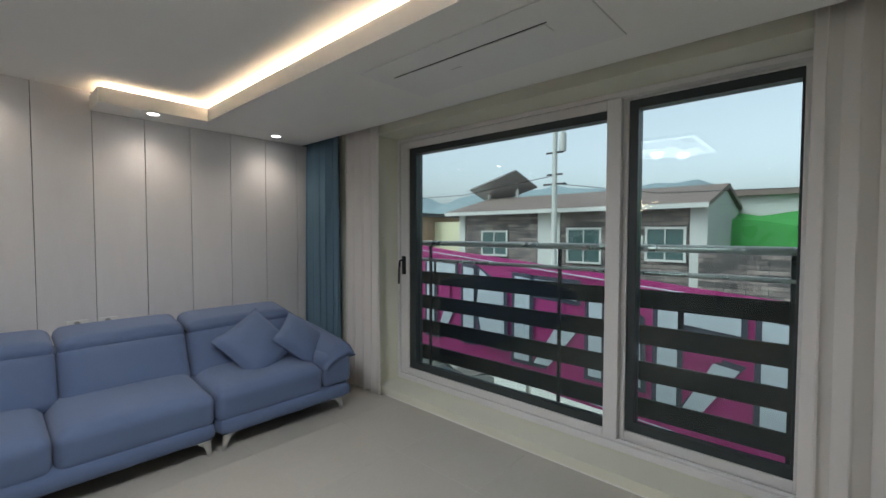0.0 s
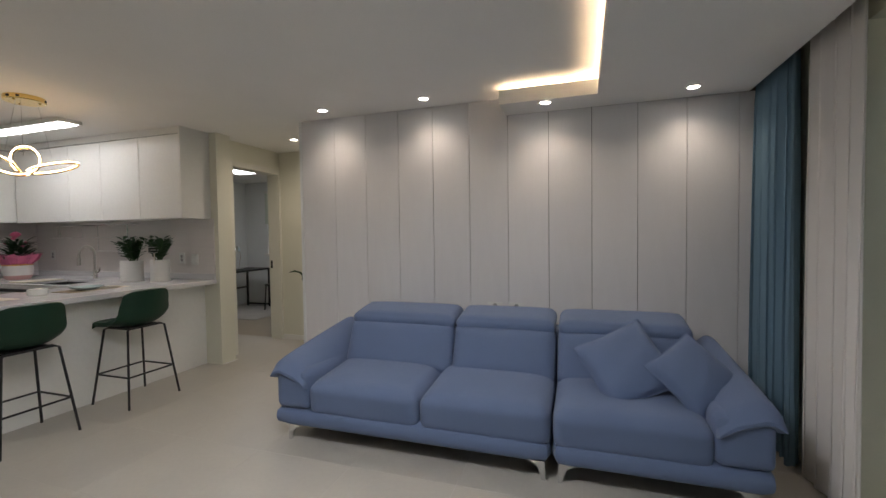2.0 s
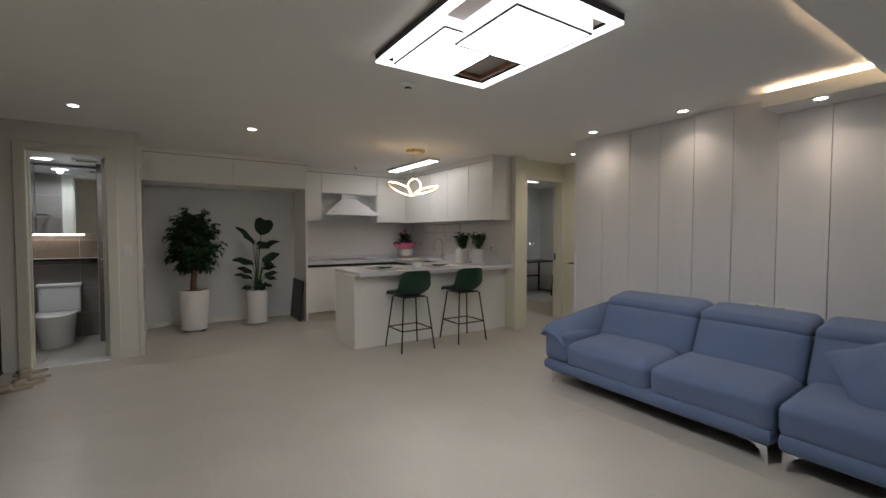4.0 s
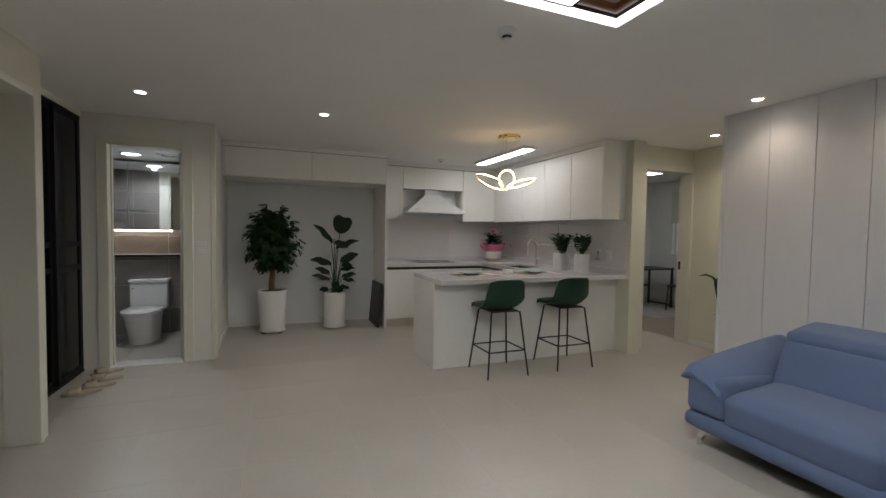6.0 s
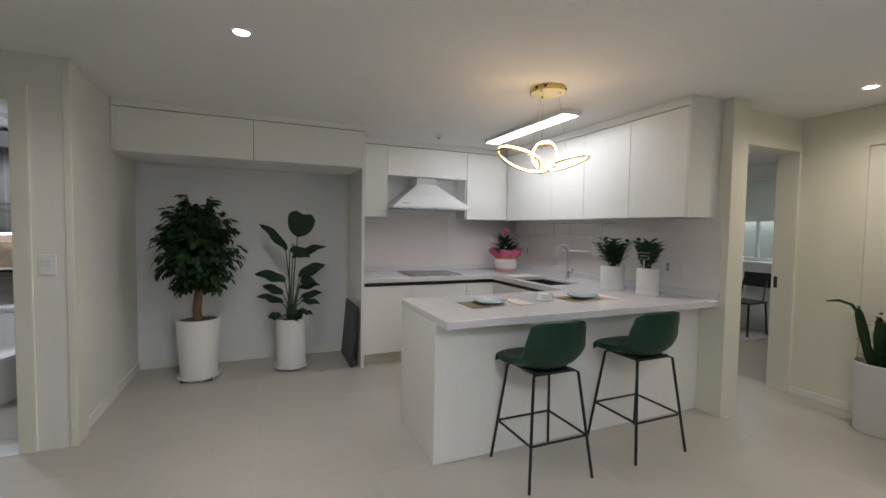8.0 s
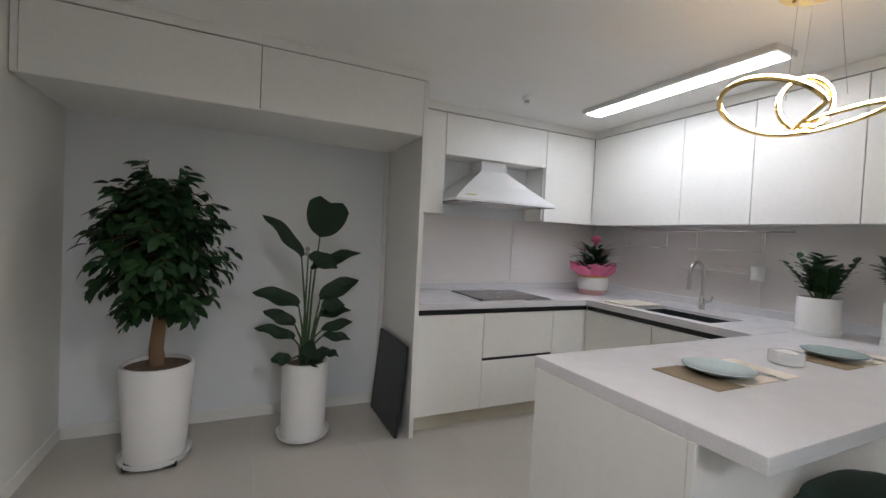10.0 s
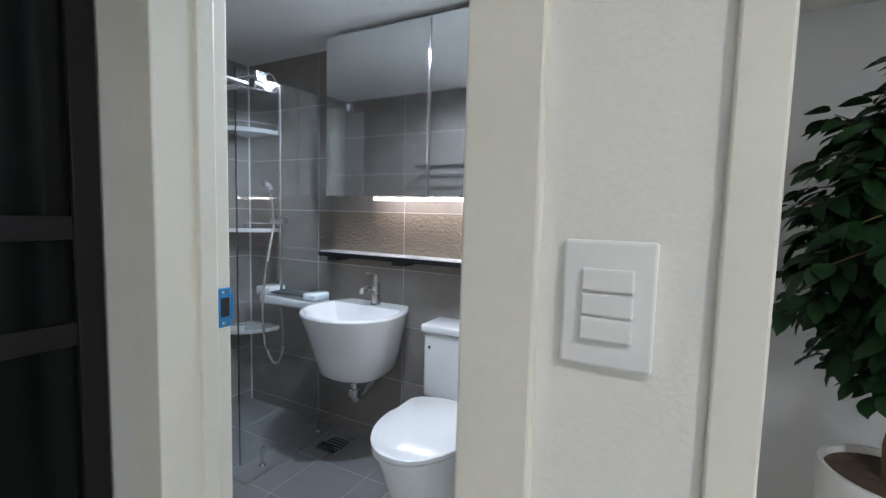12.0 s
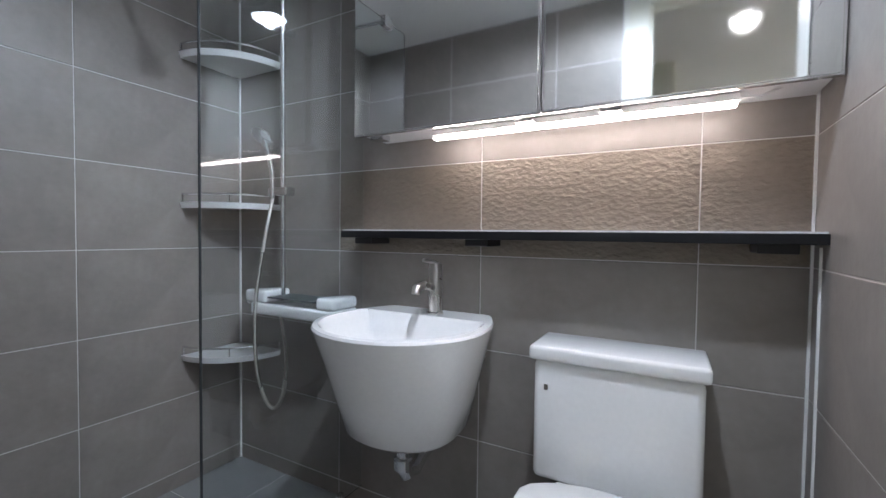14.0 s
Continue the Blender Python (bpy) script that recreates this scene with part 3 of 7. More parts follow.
# ---- living room things ----
def sofa():
    s = thing("sofa", pose(-3.15, 0.64, 0), "blue-grey fabric three-seat sofa with raised headrests on chrome legs", "sofa")
    ox, oy = 3.15, -0.64

    def loc(x, y, z, rx=0, ry=0, rz=0):
        return pose(x + ox, y + oy, z, rx, ry, rz)

    for a, b in ((-0.70, 1.024), (1.032, 2.015)):
        part("base", cushion(BM(), 1.04, b - a, 0.118, 0.055, 12, 0.008, loc(-3.118, (a + b) / 2, 0.094)), M_SOFA, s, "", True)
        # dark sheet added below the base to paint the shade under the sofa
        part("underside", bx(-3.60 + ox, -2.68 + ox, a + 0.05 + oy, b - 0.05 + oy, 0.085, 0.110), M_SEAM_SHADE, s)
    for a, b in ((-0.452, 0.285), (0.288, 1.023), (1.033, 1.772)):
        c = part("seat_cushion", cushion(BM(), 0.76, b - a, 0.205, 0.055, 20, 0.032, loc(-3.0, (a + b) / 2, 0.196, 0, 4.0, 0)), M_SOFA, s, "", True)
        part("piping", tube(BM(), [(-2.6185 + ox, a + 0.04 + oy, 0.322), (-2.6135 + ox, (a + b) / 2 + oy, 0.325), (-2.6185 + ox, b - 0.04 + oy, 0.322)], 0.0022, 6), M_SEAM_SHADE, c)
        # dark slab paints the shade between seat cushion and base
        part("seam_shadow", bx(-3.3 + ox, -2.640 + ox, a + 0.02 + oy, b - 0.02 + oy, 0.190, 0.204), M_SEAM_SHADE, c)
    part("back_frame", cushion(BM(), 0.26, 2.40, 0.40, 0.06, 10, 0, loc(-3.56, 0.66, 0.22)), M_SOFA, s, "", True)
    lean = Matrix(((-0.40, 0, 0.9165, 0), (0, -1, 0, 0), (0.9165, 0, 0.40, 0), (0, 0, 0, 1)))
    for a, b in ((-0.44, 0.352), (0.355, 1.022), (1.034, 1.80)):
        foot = Vector((-3.02 + ox, (a + b) / 2 + oy, 0.40)) + Vector((-0.4, 0, 0.9165)) * 0.155 - Vector((0.9165, 0, 0.4)) * 0.18
        part("back_cushion", cushion(BM(), 0.34, b - a, 0.17, 0.045, 16, 0.022, Matrix.Translation(foot) @ lean), M_SOFA, s, "", True)
        part("headrest", cushion(BM(), 0.31, b - a - 0.006, 0.100, 0.048, 16, 0.014, loc(-3.305, (a + b) / 2, 0.656, 0, 9, 0)), M_SOFA, s, "raised padded headrest", True)
        # dark strip paints the shade in the gap below the headrest
        part("gap_shade", bx(-3.36 + ox, -3.185 + ox, a + 0.03 + oy, b - 0.03 + oy, 0.642, 0.660), M_SEAM_SHADE, s)
    for side, yo, yi in ((-1, -0.715, -0.450), (1, 2.040, 1.770)):
        # barrel-sided arm under a sloping pad
        ym, half = yo - side * 0.152, 0.128
        part("arm_body", cushion(BM(), 0.965, 2 * half, 0.255, 0.05, 14, 0.006, loc(-3.095, ym, 0.200)), M_SOFA, s, "", True)
        bm = BM()
        rings = []
        for k in range(21):
            q = k / 20
            end = min(1.0, math.sqrt(max(0.02, 1 - (1 - min(1, q / 0.085)) ** 2)), math.sqrt(max(0.02, 1 - (1 - min(1, (1 - q) / 0.12)) ** 2)))
            x = -2.592 - 0.875 * q
            y0, z0 = yo - side * 0.075 * q, 0.440 + 0.175 * q ** 0.85
            y1, z1 = yi, 0.352 + 0.105 * q
            ring = []
            for j in range(26):
                a = 2 * math.pi * j / 26
                c, sn = math.cos(a), math.sin(a)
                u = 0.5 + 0.5 * math.copysign(abs(c) ** 0.42, c) * (0.95 + 0.05 * end)
                h = 0.060 * math.copysign(abs(sn) ** 0.6, sn) * end
                arch = 0.040 * math.sin(math.pi * u) - 0.035 * max(0, 1 - u / 0.3) ** 2
                ring.append(bm.verts.new((x + ox, y0 + (y1 - y0) * u + oy, z0 + (z1 - z0) * u + arch + h)))
            rings.append(ring)
        for A, B in zip(rings, rings[1:]):
            for j in range(26):
                bm.faces.new((A[j], A[(j + 1) % 26], B[(j + 1) % 26], B[j]))
        bm.faces.new(rings[0][::-1]), bm.faces.new(rings[-1])
        part("armrest", bm, M_SOFA, s, "sloping padded armrest", True)
    for lx, ly, sgn in ((-2.645, -0.60, 1), (-2.645, 0.985, -1), (-2.645, 1.070, 1), (-2.645, 1.93, -1), (-3.60, -0.58, 1), (-3.60, 0.985, -1), (-3.60, 1.070, 1), (-3.60, 1.90, -1)):
        m = BM()
        rows = []
        for z, w, d, shift in ((0.104, 0.045, 0.034, 0.036), (0.086, 0.030, 0.024, 0.022), (0.066, 0.019, 0.017, 0.010), (0.034, 0.014, 0.013, 0.003), (0.0, 0.010, 0.010, 0.0)):
            rows.append([m.verts.new((lx + ox - shift * 0.5 + px * d, ly + oy + sgn * shift + py * w, z)) for px, py in ((-1, -1), (1, -1), (1, 1), (-1, 1))])
        for A, B in zip(rows, rows[1:]):
            for k in range(4):
                m.faces.new((A[k], A[(k + 1) % 4], B[(k + 1) % 4], B[k]))
        m.faces.new(rows[0]), m.faces.new(rows[-1][::-1])
        part("leg", m, M_CHROME, s, "tapered chrome leg")


sofa()


def throw_pillow(m, size, label):
    t = thing("throw_pillow", m, label, "pillow", "pillows on the sofa")
    b = BM()
    n = 16
    grid = {}
    for f in (0, 1):
        for i in range(n + 1):
            for j in range(n + 1):
                u, v = 2 * i / n - 1, 2 * j / n - 1
                edge = i in (0, n) or j in (0, n)
                if f and edge:
                    grid[f, i, j] = grid[0, i, j]
                    continue
                pin = 1 - 0.07 * (1 - abs(u) ** 2) * abs(v) ** 3 - 0.07 * (1 - abs(v) ** 2) * abs(u) ** 3
                z = 0.075 * ((1 - u ** 2) * (1 - v ** 2)) ** 0.42 * (1 if f else -1)
                z += 0.006 * math.sin(7 * u + 4 * v) * (1 - u * u) * (1 - v * v)
                grid[f, i, j] = b.verts.new((u * size / 2 * pin, v * size / 2 * pin, z))
    for f in (0, 1):
        for i in range(n):
            for j in range(n):
                b.faces.new((grid[f, i, j], grid[f, i + 1, j], grid[f, i + 1, j + 1], grid[f, i, j + 1]))
    part("cover", b, M_SOFA, t, "", True)
    e = [(-1, -1), (1, -1), (1, 1), (-1, 1)]
    pts = []
    for (ax, ay), (bx_, by_) in zip(e, e[1:] + e[:1]):
        for q in range(8):
            s = q / 8
            u, v = ax + (bx_ - ax) * s, ay + (by_ - ay) * s
            pin = 1 - 0.07 * (1 - abs(u) ** 2) * abs(v) ** 3 - 0.07 * (1 - abs(v) ** 2) * abs(u) ** 3
            pts.append((u * size / 2 * pin, v * size / 2 * pin, 0))
    part("piping", tube(BM(), pts, 0.005, 6, True), M_SOFA, t, "stitched edge", True)


throw_pillow(pose(-2.95, 1.415, 0.556, 0, 52, 0) @ pose(0, 0, 0, 0, 0, 30), 0.425, "square blue-grey fabric pillow leaning on the sofa back")
throw_pillow(pose(-2.90, 1.735, 0.545, 0, 50, 16) @ pose(0, 0, 0, 0, 0, 34), 0.35, "square blue-grey pillow resting on the sofa arm")


def curtain(name, x0, x1, y, z0, z1, folds, depth, material, label, flare=0.0):
    t = thing(name, pose(0, 0, 0), label, "curtain")
    b = BM()
    n = folds * 14
    rows = []
    for k in range(15):
        s = k / 14
        z = z1 + (z0 - z1) * s
        row = []
        for i in range(n + 1):
            u = i / n
            a = 2 * math.pi * folds * (u + 0.035 * math.sin(5 * u + 1))
            lean = 0.25 * math.sin(1.7 * s + 6 * u) + 0.18 * math.sin(4.1 * u + 2.6 * s)
            amp = depth * (0.55 + 0.45 * s ** 0.6) * (0.8 + 0.25 * math.sin(3.1 * u * folds + 1))
            w = math.sin(a + lean)
            pinch = 0.34 * (x1 - x0) / folds / 2 * math.sin(2 * (a + lean))
            x = x0 + (x1 - x0) * (u + flare * s * (u - 0.5)) + pinch * (0.5 + 0.5 * s)
            row.append(b.verts.new((x, y + amp * math.copysign(abs(w) ** 0.8, w), z + (0.006 * math.sin(a * 0.7) if k == 14 else 0))))
        rows.append(row)
    for A, B in zip(rows, rows[1:]):
        for i in range(n):
            b.faces.new((A[i], A[i + 1], B[i + 1], B[i]))
    ob = part("cloth", b, material, t, "", True)
    sol = ob.modifiers.new("thickness", "SOLIDIFY")
    sol.thickness = 0.003
    part("heading", bx(x0, x1, y - 0.012, y + 0.012, z1, z1 + 0.03), material, t)
    part("rail", bx(x0, x1, y - 0.010, y + 0.010, z1 + 0.03, H - 0.001), M_SMOKE, t)


curtain("curtain", -3.70, -3.13, 2.275, 0.015, 2.27, 6, 0.056, M_CURTAIN, "blue-grey blackout curtain gathered beside the window", 0.04)
curtain("sheer_curtain", -3.10, -2.60, 2.290, 0.012, 2.27, 5, 0.020, M_SHEER, "white sheer curtain gathered beside the window")
curtain("sheer_curtain", 0.055, 0.62, 2.290, 0.012, 2.27, 6, 0.022, M_SHEER, "white sheer curtain gathered beside the window")


def ceiling_light():
    t = thing("ceiling_light", pose(-1.24, 0.18, H), "large white LED ceiling light of overlapping square panels", "ceiling light")
    x0, x1, y0, y1 = -0.395, 0.40, -0.53, 0.54
    part("mount", bx(x0 + 0.046, x1 - 0.046, y0 + 0.046, y1 - 0.046, -0.030, 0, 0.003), mat("champagne_backplate", (0.42, 0.37, 0.33), 0.5), t, "champagne back plate")
    part("inner_frame", box(bx(x0 + 0.10, x0 + 0.12, y0 + 0.1, y1 - 0.1, -0.055, -0.0305), x0 + 0.12, x1 - 0.1, y0 + 0.10, y0 + 0.12, -0.055, -0.03), mat("copper_trim", (0.28, 0.13, 0.07), 0.35, metal=0.6), t, "copper coloured inner trim")
    for a, b, c, e in ((x0, x0 + 0.045, y0, y1), (x1 - 0.045, x1, y0, y1), (x0 + 0.045, x1 - 0.045, y0, y0 + 0.045), (x0 + 0.045, x1 - 0.045, y1 - 0.045, y1)):
        bar = part("frame_bar", bx(a, b, c, e, -0.045, -0.012, 0.001), M_SLATE, t, "dark topped frame bar")
        part("diffuser", bx(a + 0.002, b - 0.002, c + 0.002, e - 0.002, -0.060, -0.0455), M_LEDSOFT, bar, "glowing edge strip")
    for a, b, c, e, z in ((-0.055, 0.335, -0.43, 0.10, -0.085), (-0.255, 0.225, 0.02, 0.47, -0.115)):
        p = part("light_box", bx(a, b, c, e, z + 0.004, -0.03, 0.002), bpy.data.materials.get("box_side") or glow("box_side", (0.88, 0.91, 1.0), 0.75), t, "white light box")
        part("diffuser", bx(a + 0.004, b - 0.004, c + 0.004, e - 0.004, z, z + 0.0038), M_LED, p, "glowing square diffuser")
        part("edge", box(box(box(bx(a, a + 0.010, c, e, z - 0.001, z + 0.004), b - 0.010, b, c, e, z - 0.001, z + 0.004), a + 0.010, b - 0.010, c, c + 0.010, z - 0.001, z + 0.004), a + 0.010, b - 0.010, e - 0.010, e, z - 0.001, z + 0.004), M_SLATE, p)


ceiling_light()

# cove strips tucked behind the lip
cv = thing("cove_light", pose(0, 0, 0), "warm LED strip hidden in the ceiling cove", "cove light")
part("led_strip", bx(-3.50, 1.18, 1.362, 1.374, 2.298, 2.308), M_COVE, cv)
part("led_strip", bx(-3.524, -3.512, 0.66, 1.35, 2.298, 2.308), M_COVE, cv)


def downlight(x, y, z, first=[]):
    if first:
        return copy_thing(first[0], pose(x, y, z))
    t = thing("downlight", pose(x, y, z), "round white recessed downlight, lit", "downlight", "ceiling downlights")
    part("ring", lathe(BM(), [(0.036, -0.0005), (0.05, -0.0005), (0.05, -0.005), (0.038, -0.008), (0.036, -0.0005)], 28), M_SMOKE, t, "", True)
    part("lens", lathe(BM(), [(0, -0.003), (0.036, -0.003), (0.036, -0.001), (0, -0.001)], 24), M_SPOT, t, "glowing lens")
    first.append(t)
    return t


for dx, dy, dz in DOWNLIGHTS:
    downlight(dx, dy, dz)


def smoke_detector(x, y, z, r, label):
    t = thing("smoke_detector", pose(x, y, z), label, "smoke detector")
    part("body", lathe(BM(), [(0, 0), (r, 0), (r, -0.014), (r * 0.85, -0.026), (r * 0.7, -0.03), (0, -0.03)], 28), M_SMOKE, t, "", True)
    part("sensor", lathe(BM(), [(r * 0.5, -0.03), (r * 0.46, -0.045), (0, -0.046)], 20), M_SLATE if r > 0.04 else M_SOCKET, t, "dark sensor cap", True)
    part("cap", lathe(BM(), [(r * 0.52, -0.045), (r * 0.48, -0.053), (0, -0.054)], 20), M_SMOKE, t, "", True)


smoke_detector(-1.24, -0.69, H, 0.05, "round white smoke detector on the ceiling")
smoke_detector(-2.33, -4.40, H, 0.036, "small white heat detector over the kitchen")

ac = thing("ceiling_air_conditioner", pose(-1.15, 1.73, 2.22), "flush white one-way ceiling air conditioner panel", "air conditioner")
part("panel", bx(-0.62, 0.61, -0.26, 0.23, -0.008, -0.0005, 0.003), M_SMOKE, ac)
part("flap", bx(-0.50, 0.40, -0.10, -0.02, -0.013, -0.0085, 0.002), M_SMOKE, ac)
part("slot", bx(-0.51, 0.41, -0.109, -0.101, -0.0095, -0.0082), M_BLACK, ac)
part("badge", bx(-0.20, -0.13, 0.01, 0.018, -0.009, -0.0082), M_STEEL, ac)




def outlet(name, m, w, h, label, holes=0, keys=0):
    t = thing(name, m, label, "switch" if keys else "socket")
    part("plate", bx(-w / 2, w / 2, -h / 2, h / 2, 0.0005, 0.008, 0.003), M_SMOKE, t)
    for k in range(holes):
        cy = (k - (holes - 1) / 2) * 0.036
        so = part("socket", lathe(BM(), [(0, 0.0082), (0.0135, 0.0082), (0.016, 0.0105), (0.018, 0.0082)], 20, pose(0, cy, 0)), M_SOCKET, t, "", True)
        for q in (-0.006, 0.006):
            part("pin_hole", lathe(BM(), [(0, 0.0095), (0.0028, 0.0095), (0.0028, 0.0080)], 8, pose(q, cy, 0)), M_BLACK, so)
    for k in range(keys):
        kh = (h * 0.58) / keys
        cy = (k - (keys - 1) / 2) * kh
        part("rocker", bx(-w * 0.28, w * 0.28, cy - kh / 2 + 0.001, cy + kh / 2 - 0.001, 0.008, 0.0125 if k else 0.0135, 0.002), M_SMOKE, t)


WX = pose(0, 0, 0, 90, 0, 90)
outlet("wall_socket", pose(-3.74, -1.093, 0.372) @ WX, 0.07, 0.115, "white double socket low on the panelled wall", holes=2)
outlet("wall_socket", pose(-3.74, 0.52, 0.727) @ WX, 0.12, 0.05, "white socket plate on the panelled wall", holes=1)
outlet("wall_socket", pose(-3.74, 0.69, 0.727) @ WX, 0.12, 0.05, "white socket plate on the panelled wall", holes=1)
outlet("light_switch", pose(0.541, -3.53, 1.128) @ pose(0, 0, 0, 90, 0, 180), 0.085, 0.125, "white three-key wall switch by the bathroom door", keys=3)
outlet("light_switch", pose(-3.75, -2.61, 1.078) @ WX, 0.09, 0.115, "white wall switch on the kitchen splashback", keys=2)
outlet("wall_socket", pose(-3.75, -2.785, 1.09) @ WX, 0.07, 0.115, "white socket on the kitchen splashback", holes=2)
outlet("wall_socket", pose(-3.75, -4.816, 1.116) @ WX, 0.07, 0.115, "white socket on the kitchen splashback", holes=2)
outlet("wall_socket", pose(-0.935, -5.044, 1.163) @ pose(0, 0, 0, 90, 0, 180), 0.07, 0.115, "white double socket on the alcove wall", holes=2)

tv = thing("tv_console", pose(0.985, 0.50, 0), "low white television console against the wall", "console")
part("carcass", bx(-0.185, 0.20, -0.87, 0.87, 0.06, 0.40, 0.004), M_WHITE, tv)
part("plinth", bx(-0.14, 0.20, -0.83, 0.83, 0, 0.06), M_SLATE, tv)
for k in range(3):
    part("drawer_front", bx(-0.203, -0.186, -0.865 + k * 0.578, -0.29 + k * 0.578, 0.065, 0.385, 0.003), M_WHITE, tv)
t2 = thing("television", pose(1.03, 0.42, 0.40), "black flat television standing on the console", "television")
part("screen", bx(-0.02, 0.02, -0.66, 0.66, 0.06, 0.76, 0.006), M_DARKGLASS, t2)
for fy in (-0.4, 0.4):
    part("foot", bx(-0.10, 0.10, fy - 0.012, fy + 0.012, 0, 0.07, 0.004), M_BLACK, t2)


def slipper(m, label):
    t = thing("slipper", m, label, "slipper", "slippers by the entrance")
    b = BM()
    out = [(0.125 * math.cos(a) + 0.0, 0.043 * math.sin(a) * (1.1 if math.cos(a) > 0 else 0.85)) for a in [2 * math.pi * k / 24 for k in range(24)]]
    lo = [b.verts.new((x, y, 0.0)) for x, y in out]
    hi = [b.verts.new((x, y, 0.022)) for x, y in out]
    for k in range(24):
        b.faces.new((lo[k], lo[(k + 1) % 24], hi[(k + 1) % 24], hi[k]))
    b.faces.new(lo[::-1]), b.faces.new(hi)
    part("sole", b, M_SLIP, t, "", True)
    b = BM()
    rows = []
    for i in range(5):
        x = 0.0 + i * 0.022
        row = []
        for k in range(9):
            a = math.pi * k / 8
            row.append(b.verts.new((x, 0.048 * math.cos(a), 0.018 + 0.045 * math.sin(a) * (1 - 0.06 * i))))
        rows.append(row)
    for A, B in zip(rows, rows[1:]):
        for k in range(8):
            b.faces.new((A[k], A[k + 1], B[k + 1], B[k]))
    ob = part("strap", b, M_SLIP, t, "", True)
    so = ob.modifiers.new("thickness", "SOLIDIFY")
    so.thickness = 0.006


M_SLIP = mat("beige_slipper_cloth", (0.45, 0.38, 0.29), 0.9, var=0.1, bump=0.5, bscale=200)
for sx, sy, sa in ((1.28, -2.86, 15), (1.22, -2.98, 25), (1.22, -3.16, 10), (1.27, -3.38, 30)):
    slipper(pose(sx, sy, 0.001, 0, 0, sa), "beige open-toed house slipper on the floor")


# ---- kitchen ----
TOP = 0.876
wt = thing("worktop", pose(-2.6, -3.6, 0), "white speckled quartz worktop with peninsula and low upstand", "worktop")
bm = bx(-3.765, -1.555, -5.115, -4.375, TOP - 0.045, TOP, 0.003)
part("back_run", bm, M_QUARTZ, wt).location = (2.6, 3.6, 0)
bm = bx(-3.765, -2.985, -4.375, -4.02, TOP - 0.045, TOP)
box(bm, -3.765, -3.42, -4.02, -3.45, TOP - 0.045, TOP)
box(bm, -3.07, -2.985, -4.02, -3.45, TOP - 0.045, TOP)
box(bm, -3.765, -2.985, -3.45, -3.16, TOP - 0.045, TOP)
part("sink_run", bm, M_QUARTZ, wt).location = (2.6, 3.6, 0)
part("peninsula_top", bx(-3.765, -1.550, -3.16, -2.352, TOP - 0.045, TOP, 0.003), M_QUARTZ, wt).location = (2.6, 3.6, 0)
part("upstand", bx(-3.765, -1.555, -5.115, -5.095, TOP, TOP + 0.055, 0.002), M_QUARTZ, wt).location = (2.6, 3.6, 0)
part("upstand", bx(-3.765, -3.745, -5.095, -2.36, TOP, TOP + 0.055, 0.002), M_QUARTZ, wt).location = (2.6, 3.6, 0)

pn = thing("kitchen_peninsula", pose(-2.6, -2.8, 0), "white panelled breakfast peninsula under the quartz worktop", "peninsula")
part("front_panel", bx(-1.165, 1.054, 0.27, 0.29, 0, TOP - 0.046, 0.002), M_WHITE, pn)
part("end_panel", bx(1.034, 1.052, -0.345, 0.268, 0, TOP - 0.046, 0.002), M_WHITE, pn)
part("back_panel", bx(-0.38, 1.032, -0.345, -0.327, 0, TOP - 0.046, 0.002), M_CABIN, pn)


def base_unit(x0, x1, y0, y1, fronts, facing, label, low=0.05):
    """A base cabinet; fronts are (a, b, z0, z1) along the front."""
    t = thing("base_cabinet", pose((x0 + x1) / 2, (y0 + y1) / 2, 0), label, "cabinet", "kitchen base cabinets")
    cx, cy = (x0 + x1) / 2, (y0 + y1) / 2
    part("carcass", bx(x0 - cx, x1 - cx, y0 - cy, y1 - cy, 0.11, TOP - low), M_CABIN, t)
    if facing == "y":
        part("plinth", bx(x0 - cx, x1 - cx, y0 - cy, y1 - cy - 0.04, 0, 0.11), M_PLINTH, t)
        part("finger_gap", bx(x0 - cx, x1 - cx, y1 - cy, y1 - cy + 0.006, TOP - 0.085, TOP - 0.048), M_BLACK, t, "black recessed handle channel")
        for a, b, z0, z1 in fronts:
            part("door" if z1 - z0 > 0.4 else "drawer_front", bx(a + 0.0015 - cx, b - 0.0015 - cx, y1 - cy + 0.001, y1 - cy + 0.019, z0, z1, 0.0015), M_CABIN, t)
    else:
        part("plinth", bx(x0 - cx, x1 - cx - 0.04, y0 - cy, y1 - cy, 0, 0.11), M_PLINTH, t)
        part("finger_gap", bx(x1 - cx, x1 - cx + 0.006, y0 - cy, y1 - cy, TOP - 0.085, TOP - 0.048), M_BLACK, t, "black recessed handle channel")
        for a, b, z0, z1 in fronts:
            part("door" if z1 - z0 > 0.4 else "drawer_front", bx(x1 - cx + 0.001, x1 - cx + 0.019, a + 0.0015 - cy, b - 0.0015 - cy, z0, z1, 0.0015), M_CABIN, t)


M_PLINTH = mat("cream_plinth", (0.62, 0.58, 0.47), 0.4, var=0.03)
YF = -4.42
base_unit(-2.065, -1.555, -5.11, YF, [(-2.065, -1.555, 0.115, 0.790)], "y", "white base cabinet with one door beside the alcove")
base_unit(-2.68, -2.066, -5.11, YF, [(-2.68, -2.066, 0.475, 0.790), (-2.68, -2.066, 0.115, 0.455)], "y", "white base cabinet with two drawers under the hob")
base_unit(-3.03, -2.681, -5.11, YF, [(-3.03, -2.681, 0.115, 0.790)], "y", "white narrow base cabinet in the corner")
base_unit(-3.76, -3.03, -4.40, -3.80, [(-4.40, -3.80, 0.115, 0.790)], "x", "white base cabinet under the sink", 0.23)
